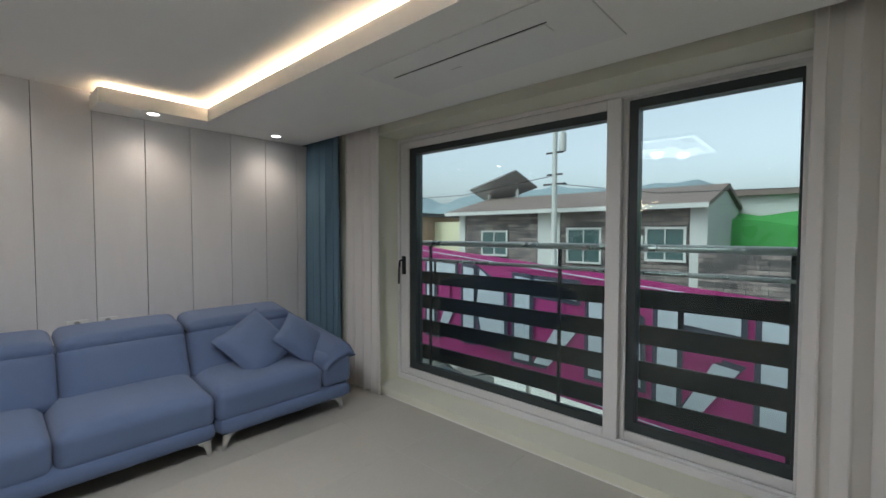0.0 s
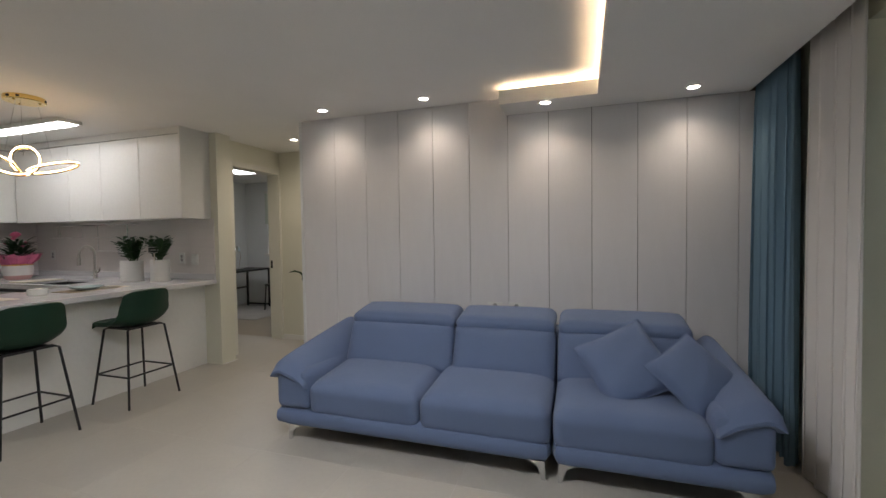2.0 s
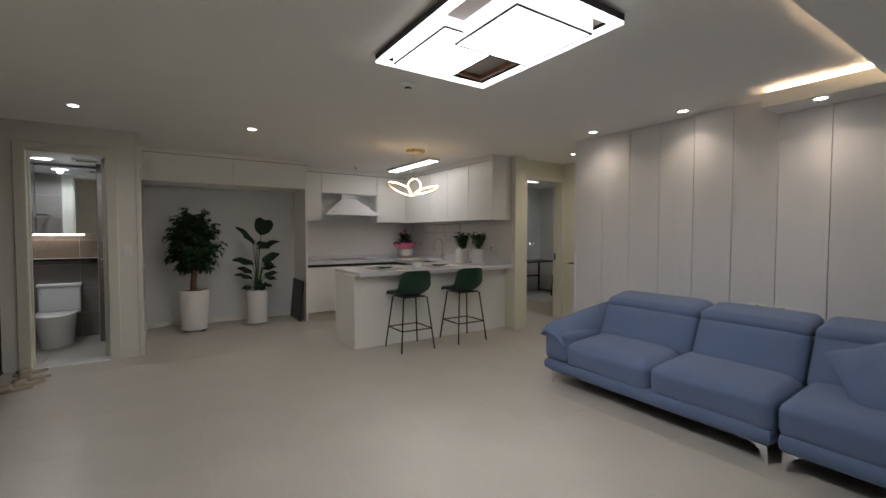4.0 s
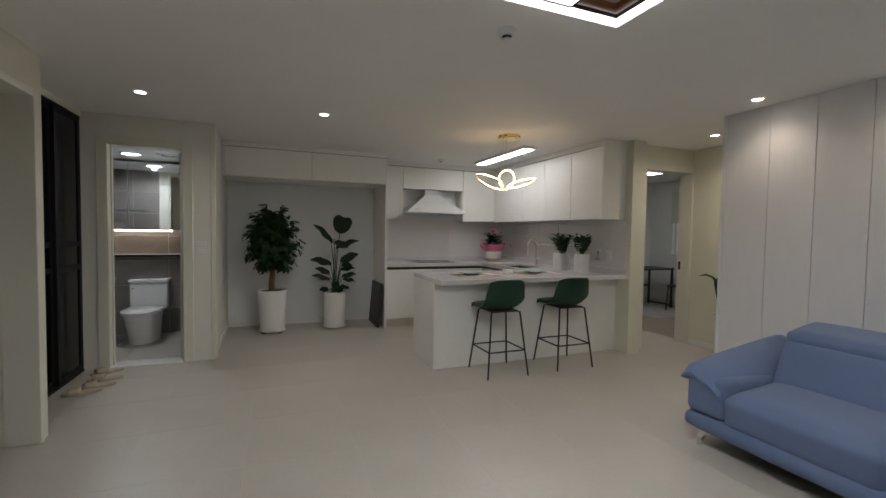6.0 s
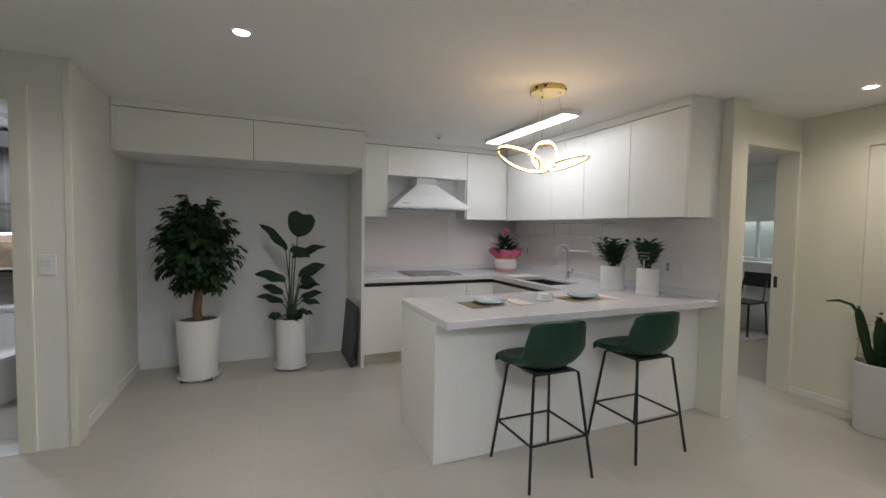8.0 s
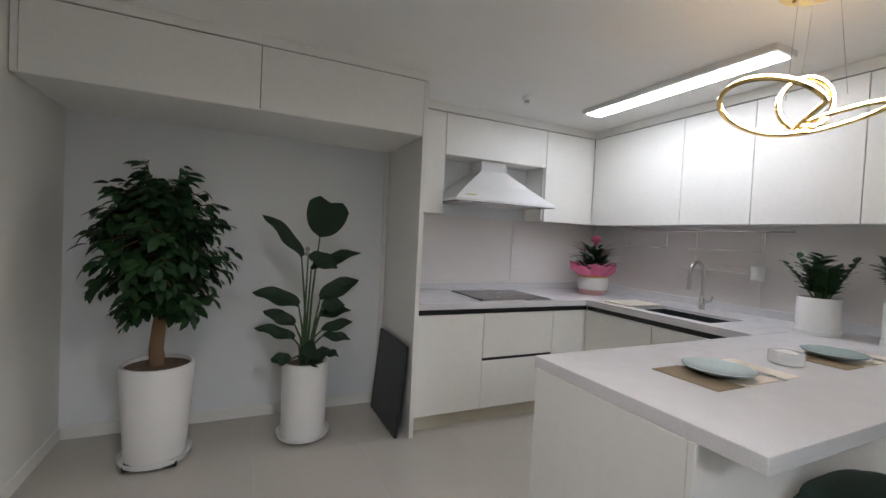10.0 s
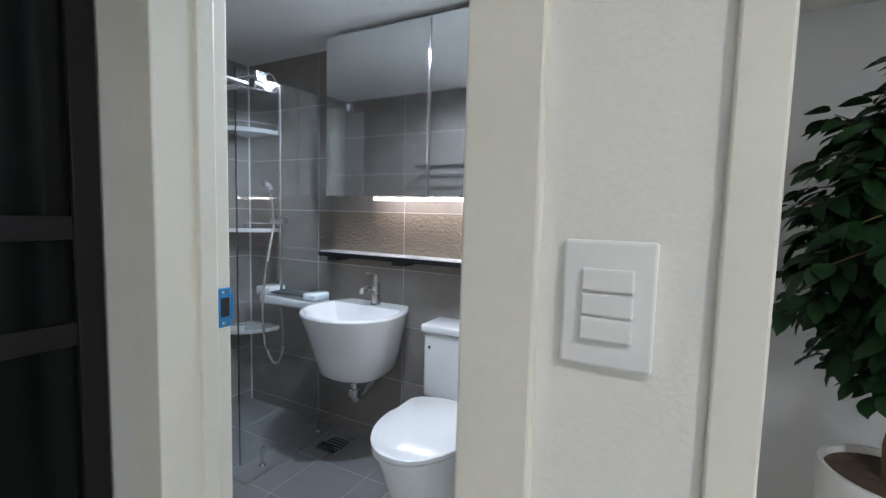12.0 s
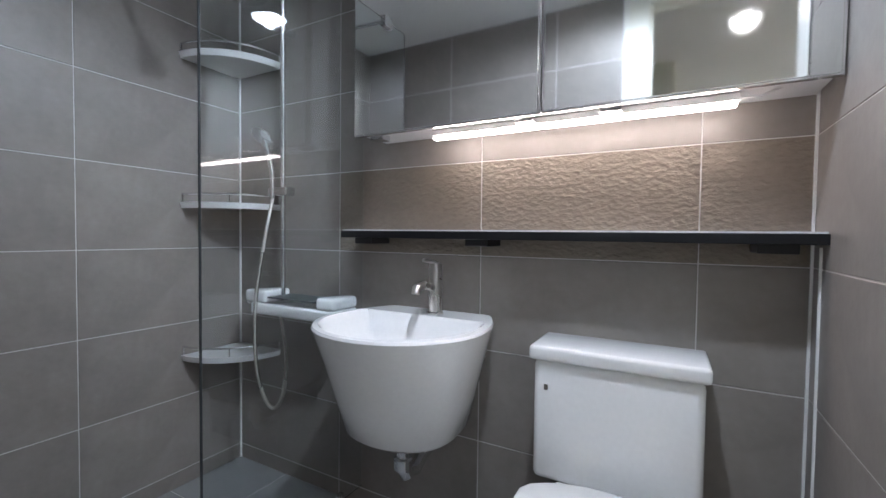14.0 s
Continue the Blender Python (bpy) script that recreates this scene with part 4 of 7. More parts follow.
base_unit(-3.76, -3.03, -3.799, -3.17, [(-3.799, -3.17, 0.115, 0.790)], "x", "white base cabinet under the sink", 0.23)
t = thing("drawer_pull", pose(-2.37, YF + 0.012, 0.465), "black recessed drawer handle strip", "handle")
part("strip", bx(-0.305, 0.305, -0.006, 0.006, -0.009, 0.009), M_BLACK, t)

# tall end panel and cabinets over the alcove
t = thing("alcove_cabinet", pose(-0.56, -4.70, 0), "white overhead cabinet with tall end panel over the plant alcove", "cabinet")
part("end_panel", bx(-0.992, -0.962, -0.41, 0.335, 0, 2.296, 0.002), M_WHITE, t)
part("carcass", bx(-0.962, 0.998, -0.34, 0.312, 1.962, 2.296), M_GROOVE, t)
part("underside", bx(-0.962, 0.998, -0.34, 0.333, 1.952, 1.9575), M_CABIN, t)
part("door", bx(-0.960, -0.014, 0.313, 0.333, 1.958, 2.296, 0.002), M_CABIN, t)
part("door", bx(-0.010, 0.970, 0.313, 0.333, 1.958, 2.296, 0.002), M_CABIN, t)
part("filler", bx(0.973, 1.0, 0.313, 0.333, 1.958, 2.296, 0.001), M_CABIN, t)
part("shadow_gap", bx(-0.99, 1.0, -0.34, 0.318, 2.2965, 2.3035), M_GROOVE, t)
part("cornice", bx(-0.992, 1.0, -0.34, 0.330, 2.304, H - 0.001), M_CABIN, t)


def wall_unit(x0, x1, y0, y1, z0, z1, doors, facing, label):
    cx, cy = (x0 + x1) / 2, (y0 + y1) / 2
    t = thing("wall_cabinet", pose(cx, cy, z0), label, "cabinet", "kitchen wall cabinets")
    part("carcass", bx(x0 - cx, x1 - cx, y0 - cy, y1 - cy, 0, z1 - z0), M_CABIN, t)
    for a, b in doors:
        if facing == "y":
            part("door", bx(a + 0.0015 - cx, b - 0.0015 - cx, y1 - cy + 0.001, y1 - cy + 0.019, -0.006, z1 - z0 - 0.002, 0.0015), M_CABIN, t)
        else:
            part("door", bx(x1 - cx + 0.001, x1 - cx + 0.019, a + 0.0015 - cy, b - 0.0015 - cy, -0.006, z1 - z0 - 0.002, 0.0015), M_CABIN, t)
    return t


UT = 2.283
wall_unit(-1.905, -1.557, -5.112, -4.858, 1.505, UT, [(-1.905, -1.66)], "y", "white narrow wall cabinet beside the extractor hood")
wall_unit(-2.880, -1.908, -5.112, -4.858, 1.968, UT, [(-2.880, -1.908)], "y", "white wall cabinet above the extractor hood")
wall_unit(-3.445, -2.883, -5.112, -4.858, 1.500, UT, [(-3.43, -2.883)], "y", "white corner wall cabinet")
for a, b in ((-4.838, -3.957), (-3.955, -3.472), (-3.470, -2.933), (-2.931, -2.415)):
    wc = wall_unit(-3.763, -3.452, a, b, 1.497, UT, [(a, b)], "x", "white handleless wall cabinet above the worktop")
part("end_panel", bx(-0.155, 0.175, 0.2585, 0.2765, -0.007, H - 1.498, 0.001), M_WHITE, wc)
bm = bx(-3.763, -1.557, -5.112, -4.842, UT + 0.008, H - 0.001)
box(bm, -3.763, -3.438, -4.850, -2.416, UT + 0.008, H - 0.001)
t = part("cabinet_cornice", bm, M_WHITE, None, "white filler between wall cabinets and ceiling")
tagged(t, category="trim", kind="structure")
bm = bx(-3.763, -1.557, -5.112, -4.860, UT, UT + 0.0075)
box(bm, -3.763, -3.455, -4.860, -2.416, UT, UT + 0.0075)
setting("trim_shadow_gap", bm, M_GROOVE)

# extractor hood
t = thing("extractor_hood", pose(-2.39, -4.86, 1.60), "white tapered extractor hood with small buttons over the hob", "hood")
b = BM()
rings = []
for w, y0, y1, z in ((0.465, -0.25, 0.20, 0.0), (0.465, -0.25, 0.20, 0.018), (0.45, -0.25, 0.185, 0.030), (0.30, -0.25, 0.07, 0.145), (0.14, -0.25, -0.02, 0.265), (0.12, -0.25, -0.04, 0.285), (0.12, -0.25, -0.04, 0.36)):
    rings.append([b.verts.new(p) for p in ((-w, y0, z), (w, y0, z), (w, y1, z), (-w, y1, z))])
for A, B in zip(rings, rings[1:]):
    for k in range(4):
        b.faces.new((A[k], A[(k + 1) % 4], B[(k + 1) % 4], B[k]))
b.faces.new(rings[0][::-1]), b.faces.new(rings[-1])
part("canopy", b, M_CERAMIC, t)
part("filter", bx(-0.40, 0.40, -0.2, 0.15, -0.004, -0.0005), M_STEEL, t, "steel grease filter")
for k in range(4):
    part("button", lathe(BM(), [(0, 0), (0.006, 0), (0.006, 0.003), (0, 0.003)], 10, pose(-0.17 - k * 0.022, 0.158, 0.052, -52, 0, 0)), M_STEEL, t)
part("sticker", bx(0.27, 0.36, -0.012, 0.012, 0.001, 0.002, 0, 2, pose(0, 0.165, 0.047, -52, 0, 0)), mat("yellow_blue_sticker", (0.45, 0.42, 0.12), 0.5), t, "small yellow energy sticker")
t = thing("hood_box", pose(-2.394, -4.985, 1.66), "white panel box behind the hood", "panel")
part("side", bx(-0.487, -0.477, -0.12, 0.12, -0.15, 0.305), M_CABIN, t)
part("side", bx(0.477, 0.487, -0.12, 0.12, -0.15, 0.305), M_CABIN, t)

t = thing("induction_hob", pose(-2.36, -4.67, TOP), "black glass induction hob set in the worktop", "hob")
part("glass_top", bx(-0.30, 0.30, -0.255, 0.255, 0.0005, 0.009, 0.003), M_DARKGLASS, t)
part("rim", box(bx(-0.305, 0.305, -0.262, -0.256, 0.0005, 0.008), -0.305, 0.305, 0.256, 0.262, 0.0005, 0.008), M_STEEL, t)
for cx, cy, r in ((-0.15, 0.09, 0.09), (0.15, 0.08, 0.08), (0.0, -0.12, 0.07)):
    part("zone_ring", lathe(BM(), [(r, 0.0092), (r + 0.004, 0.0092), (r + 0.004, 0.0096), (r, 0.0096), (r, 0.0092)], 32, pose(cx, cy, 0)), M_STEEL, t)

t = thing("kitchen_sink", pose(-3.245, -3.735, TOP), "dark undermount kitchen sink", "sink")
b = box(box(box(box(bx(-0.175, 0.175, -0.285, 0.285, -0.21, -0.20), -0.175, -0.165, -0.285, 0.285, -0.20, -0.02), 0.165, 0.175, -0.285, 0.285, -0.20, -0.02), -0.165, 0.165, -0.285, -0.275, -0.20, -0.02), -0.165, 0.165, 0.275, 0.285, -0.20, -0.02)
part("bowl", b, M_SLATE, t)
part("drain", lathe(BM(), [(0, -0.199), (0.045, -0.199), (0.05, -0.195), (0.052, -0.199)], 20), M_STEEL, t, "", True)
t = thing("chopping_board", pose(-3.22, -4.14, TOP), "pale stone-coloured chopping board on the worktop", "board")
part("board", bx(-0.17, 0.17, -0.12, 0.12, 0.0005, 0.012, 0.004), M_PLINTH, t)

t = thing("kitchen_tap", pose(-3.58, -3.84, TOP), "brushed steel gooseneck kitchen tap", "tap")
arc = [(0, 0, 0.0), (0, 0, 0.26)] + [(0.075 - 0.075 * math.cos(a), 0, 0.26 + 0.09 * math.sin(a)) for a in [math.pi * k / 10 for k in range(1, 11)]] + [(0.152, 0, 0.23)]
part("spout", tube(BM(), arc, 0.013, 12), M_STEEL, t, "", True)
part("spray_head", tube(BM(), [(0.152, 0, 0.24), (0.155, 0, 0.15)], 0.017, 12), M_STEEL, t, "", True)
part("body", lathe(BM(), [(0, 0), (0.027, 0), (0.027, 0.006), (0.021, 0.01), (0.021, 0.09), (0.015, 0.1), (0, 0.1)], 20), M_STEEL, t, "", True)
part("lever", tube(BM(), [(0, 0.02, 0.06), (0, 0.055, 0.062), (0, 0.075, 0.09), (0, 0.08, 0.12)], 0.008, 8), M_STEEL, t, "", True)

t = thing("kitchen_rack", pose(-3.735, -3.9, 1.46), "thin wire rail with hanging racks under the cabinets", "rack")
part("rail", tube(BM(), [(0.02, -0.78, 0), (0.02, 0.55, 0)], 0.006, 8), M_CHROME, t, "", True)
for a, b_, z in ((-0.74, -0.36, -0.14), (-0.10, 0.36, -0.14), (-0.10, 0.36, -0.29)):
    for dx in (0.01, 0.06, 0.11):
        part("wire", tube(BM(), [(dx, a, z), (dx, b_, z)], 0.003, 6), M_CHROME, t)
    for yy in (a, b_):
        part("wire", tube(BM(), [(0.11, yy, z), (0.01, yy, z), (0.01, yy, z + 0.05)], 0.003, 6), M_CHROME, t)
for yy in (-0.10, 0.36, -0.74, -0.36):
    part("wire", tube(BM(), [(0.012, yy, -0.006), (0.012, yy, -0.29 if yy > -0.2 else -0.14)], 0.003, 6), M_CHROME, t)
t = thing("utensil_cup", pose(-3.66, -3.52, 1.13), "small white hanging utensil cup", "cup")
part("cup", lathe(BM(), [(0, 0), (0.042, 0), (0.045, 0.09), (0.041, 0.09), (0.038, 0.006), (0, 0.006)], 24), M_CERAMIC, t, "", True)
part("hanger", tube(BM(), [(-0.045, 0, 0.085), (-0.055, 0, 0.2), (-0.058, 0, 0.325)], 0.003, 6), M_CHROME, t)


# ---- table settings ----
M_MATA = mat("cream_placemat", (0.66, 0.60, 0.50), 0.8, var=0.06, bump=0.4, bscale=150)
M_MATB = mat("brown_placemat", (0.23, 0.17, 0.10), 0.8, var=0.1, bump=0.4, bscale=150)
M_PLATE = mat("celadon_plate", (0.36, 0.45, 0.44), 0.2, var=0.06, coat=0.3)


def place_setting(x, y):
    t = thing("placemat", pose(x, y, TOP), "two-tone brown and cream placemat on the worktop", "placemat", "place settings")
    part("mat", bx(-0.24, 0.09, -0.118, 0.118, 0.0005, 0.003), M_MATA, t)
    part("end_band", bx(0.09, 0.23, -0.118, 0.118, 0.0005, 0.003), M_MATB, t, "brown end band")
    p = thing("plate", pose(x + 0.04, y, TOP + 0.003), "round pale celadon plate on the placemat", "plate", "place settings")
    part("dish", lathe(BM(), [(0, 0.001), (0.06, 0.001), (0.07, 0.006), (0.112, 0.022), (0.116, 0.026), (0.112, 0.028), (0.07, 0.012), (0, 0.009)], 40), M_PLATE, p, "", True)
    for k, (dy, nm) in enumerate(((0.03, "fork"), (0.065, "knife"))):
        c = thing(nm, pose(x - 0.12, y + dy - 0.03, TOP + 0.0035, 0, 0, 88), "thin steel " + nm + " beside the plate", "cutlery", "place settings")
        part("handle", tube(BM(), [(-0.10, 0, 0.003), (0.03, 0, 0.003)], 0.004, 8), M_STEEL, c, "", True)
        part("head", bx(0.03, 0.10, -0.008 if k else -0.011, 0.008 if k else 0.011, 0.0015, 0.004, 0.001), M_STEEL, c)


place_setting(-2.09, -2.77)
place_setting(-2.87, -2.76)
t = thing("dipping_bowl", pose(-2.50, -2.78, TOP), "small white round dish between the plates", "bowl")
part("bowl", lathe(BM(), [(0, 0.0005), (0.055, 0.0005), (0.06, 0.004), (0.06, 0.05), (0.055, 0.05), (0.052, 0.012), (0, 0.012)], 32), M_CERAMIC, t, "", True)
part("napkin", lathe(BM(), [(0, 0.045), (0.02, 0.052), (0.04, 0.045), (0.05, 0.02)], 12, None, 1.0, 0.9), M_SHEER, t, "crumpled white napkin", True)


# ---- bar stools ----
def bar_stool():
    t = thing("bar_stool", pose(-2.12, -2.275, 0, 0, 0, -90), "dark green leather bar stool on slim black legs", "stool", "bar stools at the peninsula")
    b = BM()
    rows = []
    n, w = 26, 18
    side = [(0.212, 0.614), (0.172, 0.617), (0.11, 0.612), (0.0, 0.603), (-0.09, 0.608), (-0.155, 0.648), (-0.188, 0.725), (-0.208, 0.81), (-0.218, 0.893)]
    for i in range(n + 1):
        s = i / n
        f = min(len(side) - 1.001, s * (len(side) - 1))
        k = int(f)
        f -= k
        A, B, C, D = (side[max(0, min(len(side) - 1, k + q))] for q in (-1, 0, 1, 2))
        px, pz = (0.5 * (2 * B[c] + (C[c] - A[c]) * f + (2 * A[c] - 5 * B[c] + 4 * C[c] - D[c]) * f * f + (3 * B[c] - A[c] - 3 * C[c] + D[c]) * f ** 3) for c in (0, 1))
        row = []
        for j in range(w + 1):
            v = 2 * j / w - 1
            high, front = max(0, (s - 0.6) / 0.4), max(0, 1 - s / 0.25)
            half = 0.208 - 0.022 * front ** 2 - 0.026 * high ** 2
            wing = math.exp(-((s - 0.58) / 0.22) ** 2)
            row.append(b.verts.new((px + 0.075 * v * v * max(0, min(1, (s - 0.35) * 2.2)) - 0.05 * abs(v) ** 4 * max(0, (px - 0.05) / 0.16) ** 2, v * half, pz + 0.060 * abs(v) ** 2.4 * wing - 0.030 * abs(v) ** 5 * high ** 2)))
        rows.append(row)
    for A, B in zip(rows, rows[1:]):
        for j in range(w):
            b.faces.new((A[j], A[j + 1], B[j + 1], B[j]))
    sh = part("seat_shell", b, M_GREEN, t, "dark green padded bucket seat", True)
    so = sh.modifiers.new("padding", "SOLIDIFY")
    so.thickness, so.offset = 0.035, -1
    bv = sh.modifiers.new("soft_edge", "BEVEL")
    bv.width, bv.segments, bv.limit_method = 0.014, 4, "ANGLE"
    for lx, ly in ((1, 1), (1, -1), (-1, 1), (-1, -1)):
        part("leg", tube(BM(), [(lx * 0.10, ly * 0.12, 0.600), (lx * 0.13, ly * 0.15, 0.585), (lx * 0.20, ly * 0.21, 0.0)], 0.0085, 8), M_BLACK, t, "", True)
    f = lambda s: 0.13 + (0.20 - 0.13) * s
    g = lambda s: 0.15 + (0.21 - 0.15) * s
    s = (0.585 - 0.235) / 0.585
    q = [(f(s), g(s), 0.235), (-f(s), g(s), 0.235), (-f(s), -g(s), 0.235), (f(s), -g(s), 0.235)]
    for A, B in zip(q, q[1:] + q[:1]):
        part("footrest", tube(BM(), [A, B], 0.007, 8), M_BLACK, t, "", True)
    part("seat_plate", bx(-0.12, 0.12, -0.13, 0.13, 0.588, 0.600), M_BLACK, t)
    return t


st = bar_stool()
copy_thing(st, pose(-2.87, -2.275, 0, 0, 0, -90))

# ---- kitchen lights ----
t = thing("linear_ceiling_light", pose(-2.95, -3.74, H), "slim rectangular white LED batten on the kitchen ceiling", "ceiling light")
part("housing", bx(-0.095, 0.095, -0.66, 0.66, -0.035, 0, 0.003), M_SMOKE, t)
part("diffuser", bx(-0.065, 0.065, -0.64, 0.64, -0.040, -0.0355), M_STRIP, t, "glowing diffuser")

t = thing("pendant_light", pose(-2.455, -2.74, H), "gold looped LED ribbon pendant light, lit", "pendant light")
part("canopy", lathe(BM(), [(0, 0), (0.118, 0), (0.12, -0.004), (0.12, -0.03), (0.116, -0.035), (0, -0.035)], 40), M_GOLD, t, "polished gold ceiling plate", True)
for a in (15, 45, 135, 165, 255, 285):
    part("slot", bx(-0.009, 0.009, -0.002, 0.0015, -0.024, -0.010, 0, 2, pose(0.1215 * math.cos(radians(a)), 0.1215 * math.sin(radians(a)), 0, 0, 0, a + 90)), M_BLACK, t)
for a in (20, 140, 260):
    ax, ay = 0.07 * math.cos(radians(a)), 0.07 * math.sin(radians(a))
    part("screw", lathe(BM(), [(0, -0.035), (0.008, -0.035), (0.007, -0.041), (0, -0.042)], 12, pose(ax * 1.2, ay * 1.2, 0)), M_GOLD, t)
    part("wire", tube(BM(), [(ax, ay, -0.035), (ax * 2.2, ay * 1.4, -0.42)], 0.0012, 6), M_STEEL, t)


# one ribbon: a wide ring, a small upright ring and a slim petal that meet below the canopy
HUNG = Vector((-2.455, -2.74, H))
ACROSS, AWAY, UP = Vector((-0.67, 0.74, 0)), Vector((-0.74, -0.67, 0)), Vector((0, 0, 1))


def ring_points(centre, a, b, first, last, n):
    return [Vector(centre) - HUNG + a * math.cos(radians(first + (last - first) * k / n)) + b * math.sin(radians(first + (last - first) * k / n)) for k in range(n + 1)]


loop = ring_points((-2.285, -2.785, 1.856), ACROSS * 0.165 - UP * 0.05, AWAY * -0.15 + UP * 0.055, -35, -325, 26)
loop += ring_points((-2.45, -2.755, 1.893), ACROSS * 0.085, UP * 0.098, 250, -70, 22)
loop += ring_points((-2.60, -2.712, 1.852), ACROSS * -0.155 - UP * 0.042, AWAY * -0.10 + UP * 0.012, 25, 335, 22)
part("ribbon", tube(BM(), loop, 0.0095, 8, True), M_GOLD, t, "polished gold ribbon", True)
part("led_strip", tube(BM(), [p + Vector((0.003, 0.005, 0.0055)) for p in loop], 0.0058, 8, True), M_PEND, t, "glowing strip along the ribbon", True)


# ---- plants ----
def planter(t, r0, r1, h, soil, tray=True):
    part("pot", lathe(BM(), [(0, 0.03), (r0 * 0.94, 0.03), (r0, 0.036), (r1, h - 0.01), (r1 - 0.004, h), (r1 - 0.016, h), (r1 - 0.02, soil - 0.02)], 44), M_POT, t, "", True)
    part("soil", lathe(BM(), [(0, soil + 0.008), (r1 * 0.5, soil + 0.005), (r1 - 0.017, soil)], 30), M_SOIL, t, "bark and soil", True)
    if tray:
        part("saucer", lathe(BM(), [(0, 0.022), (r0 + 0.02, 0.022), (r0 + 0.028, 0.05), (r0 + 0.024, 0.05), (r0 + 0.016, 0.028), (0, 0.028)], 40), M_SMOKE, t, "white saucer", True)


def ficus():
    rnd = random.Random(4)
    t = thing("potted_tree", pose(-0.108, -4.615, 0), "bushy green potted tree in a tall white pot", "plant")
    planter(t, 0.148, 0.178, 0.545, 0.525)
    for a in range(4):
        part("caster_foot", bx(-0.034, 0.034, -0.03, 0.03, 0, 0.038, 0.006, 2, pose(0.13 * math.cos(a * 1.57 + 0.7), 0.13 * math.sin(a * 1.57 + 0.7), 0)), M_BLACK, t, "black caster wheel")
    trunk = [(0, 0, 0.5), (0.012, 0.0, 0.62), (0.0, 0.01, 0.74), (-0.015, 0.005, 0.90), (0.0, 0.0, 1.20)]
    part("trunk", tube(BM(), trunk, 0.036, 12, False, [1.15, 1.0, 0.95, 0.8, 0.55]), M_BARK, t, "thick brown trunk", True)
    prof = [(0.74, 0.06), (0.82, 0.20), (0.92, 0.27), (1.05, 0.31), (1.20, 0.315), (1.32, 0.275), (1.43, 0.215), (1.52, 0.155), (1.60, 0.08), (1.64, 0.02)]

    def reach(z):
        for (z0, r0), (z1, r1) in zip(prof, prof[1:]):
            if z <= z1:
                return r0 + (r1 - r0) * (z - z0) / (z1 - z0)
        return 0.02

    def spray(k, z, a, r, leaves):
        """One twig that leaves the trunk and bends over, with paired leaves along its outer half."""
        outw = Vector((math.cos(a), math.sin(a), 0))
        side = Vector((-outw.y, outw.x, 0))
        high = max(0.0, (z - 1.05) / 0.6)
        tip = outw * r + Vector((0, 0, z))
        s0 = Vector((outw.x * 0.02, outw.y * 0.02, min(1.45, max(0.80, z - 0.10 - 0.16 * high))))
        mid = s0 * 0.45 + tip * 0.55 + Vector((0, 0, 0.13 - 0.09 * high)) + side * rnd.uniform(-0.05, 0.05)
        if k % 2:
            tube(limbs, [s0, (s0 + mid) / 2 + Vector((0, 0, 0.02)), mid, tip], 0.0042, 5, False, [1.7, 1.2, 0.8, 0.3])
        for q in range(leaves):
            s = 0.34 + 0.66 * q / (leaves - 1)
            c = s0 * (1 - s) ** 2 + mid * 2 * s * (1 - s) + tip * s * s
            c += Vector((rnd.uniform(-0.016, 0.016), rnd.uniform(-0.016, 0.016), rnd.uniform(-0.02, 0.012)))
            fall = rnd.uniform(-0.95, -0.05) * (1 - 0.75 * min(1, high)) + rnd.uniform(-0.1, 0.25) * high
            sgn = (1 if q % 2 else -1) * (0.2 if q == leaves - 1 else rnd.uniform(0.55, 1.0))
            leaf(b, c, outw * 0.8 + side * sgn + Vector((0, 0, fall)), Vector((rnd.uniform(-0.7, 0.7) + outw.x * 0.45, rnd.uniform(-0.7, 0.7) + outw.y * 0.45, 1)), rnd.uniform(0.055, 0.092), rnd.uniform(0.033, 0.050), rnd.uniform(0.15, 0.45), 0.22, 4)

    limbs, b = BM(), BM()
    for k in range(150):
        z = 0.80 + 0.78 * ((k + rnd.random()) / 150)
        a = k * 2.39996 + rnd.uniform(-0.5, 0.5)
        spray(k, z, a, reach(z) * rnd.choice((0.55, 0.75, 0.86, 0.94, 1.04)) * rnd.uniform(0.93, 1.06), 13)
    for k in range(70):
        z = rnd.uniform(0.82, 1.42)
        spray(2 * k, z, rnd.uniform(0, 6.28), reach(z) * rnd.uniform(0.35, 0.6), 10)
    # a few long arms that break the outline
    for z, a, r in ((1.44, 2.9, 0.28), (1.50, 0.1, 0.23), (1.32, 3.5, 0.31), (1.26, 0.3, 0.31), (1.61, 2.6, 0.15), (1.65, 0.6, 0.10), (1.12, 3.2, 0.33), (1.38, 0.5, 0.28), (0.82, 2.5, 0.20), (0.80, 0.9, 0.17)):
        for d in (-0.12, 0.1):
            spray(1, z, a + d, r, 12)
    tagged(part("limbs", limbs, M_BARK, t, "", True), kind="stuff")
    tagged(part("crown", b, M_LEAF, t, "dense dark green drooping leaves", True), kind="stuff")


ficus()


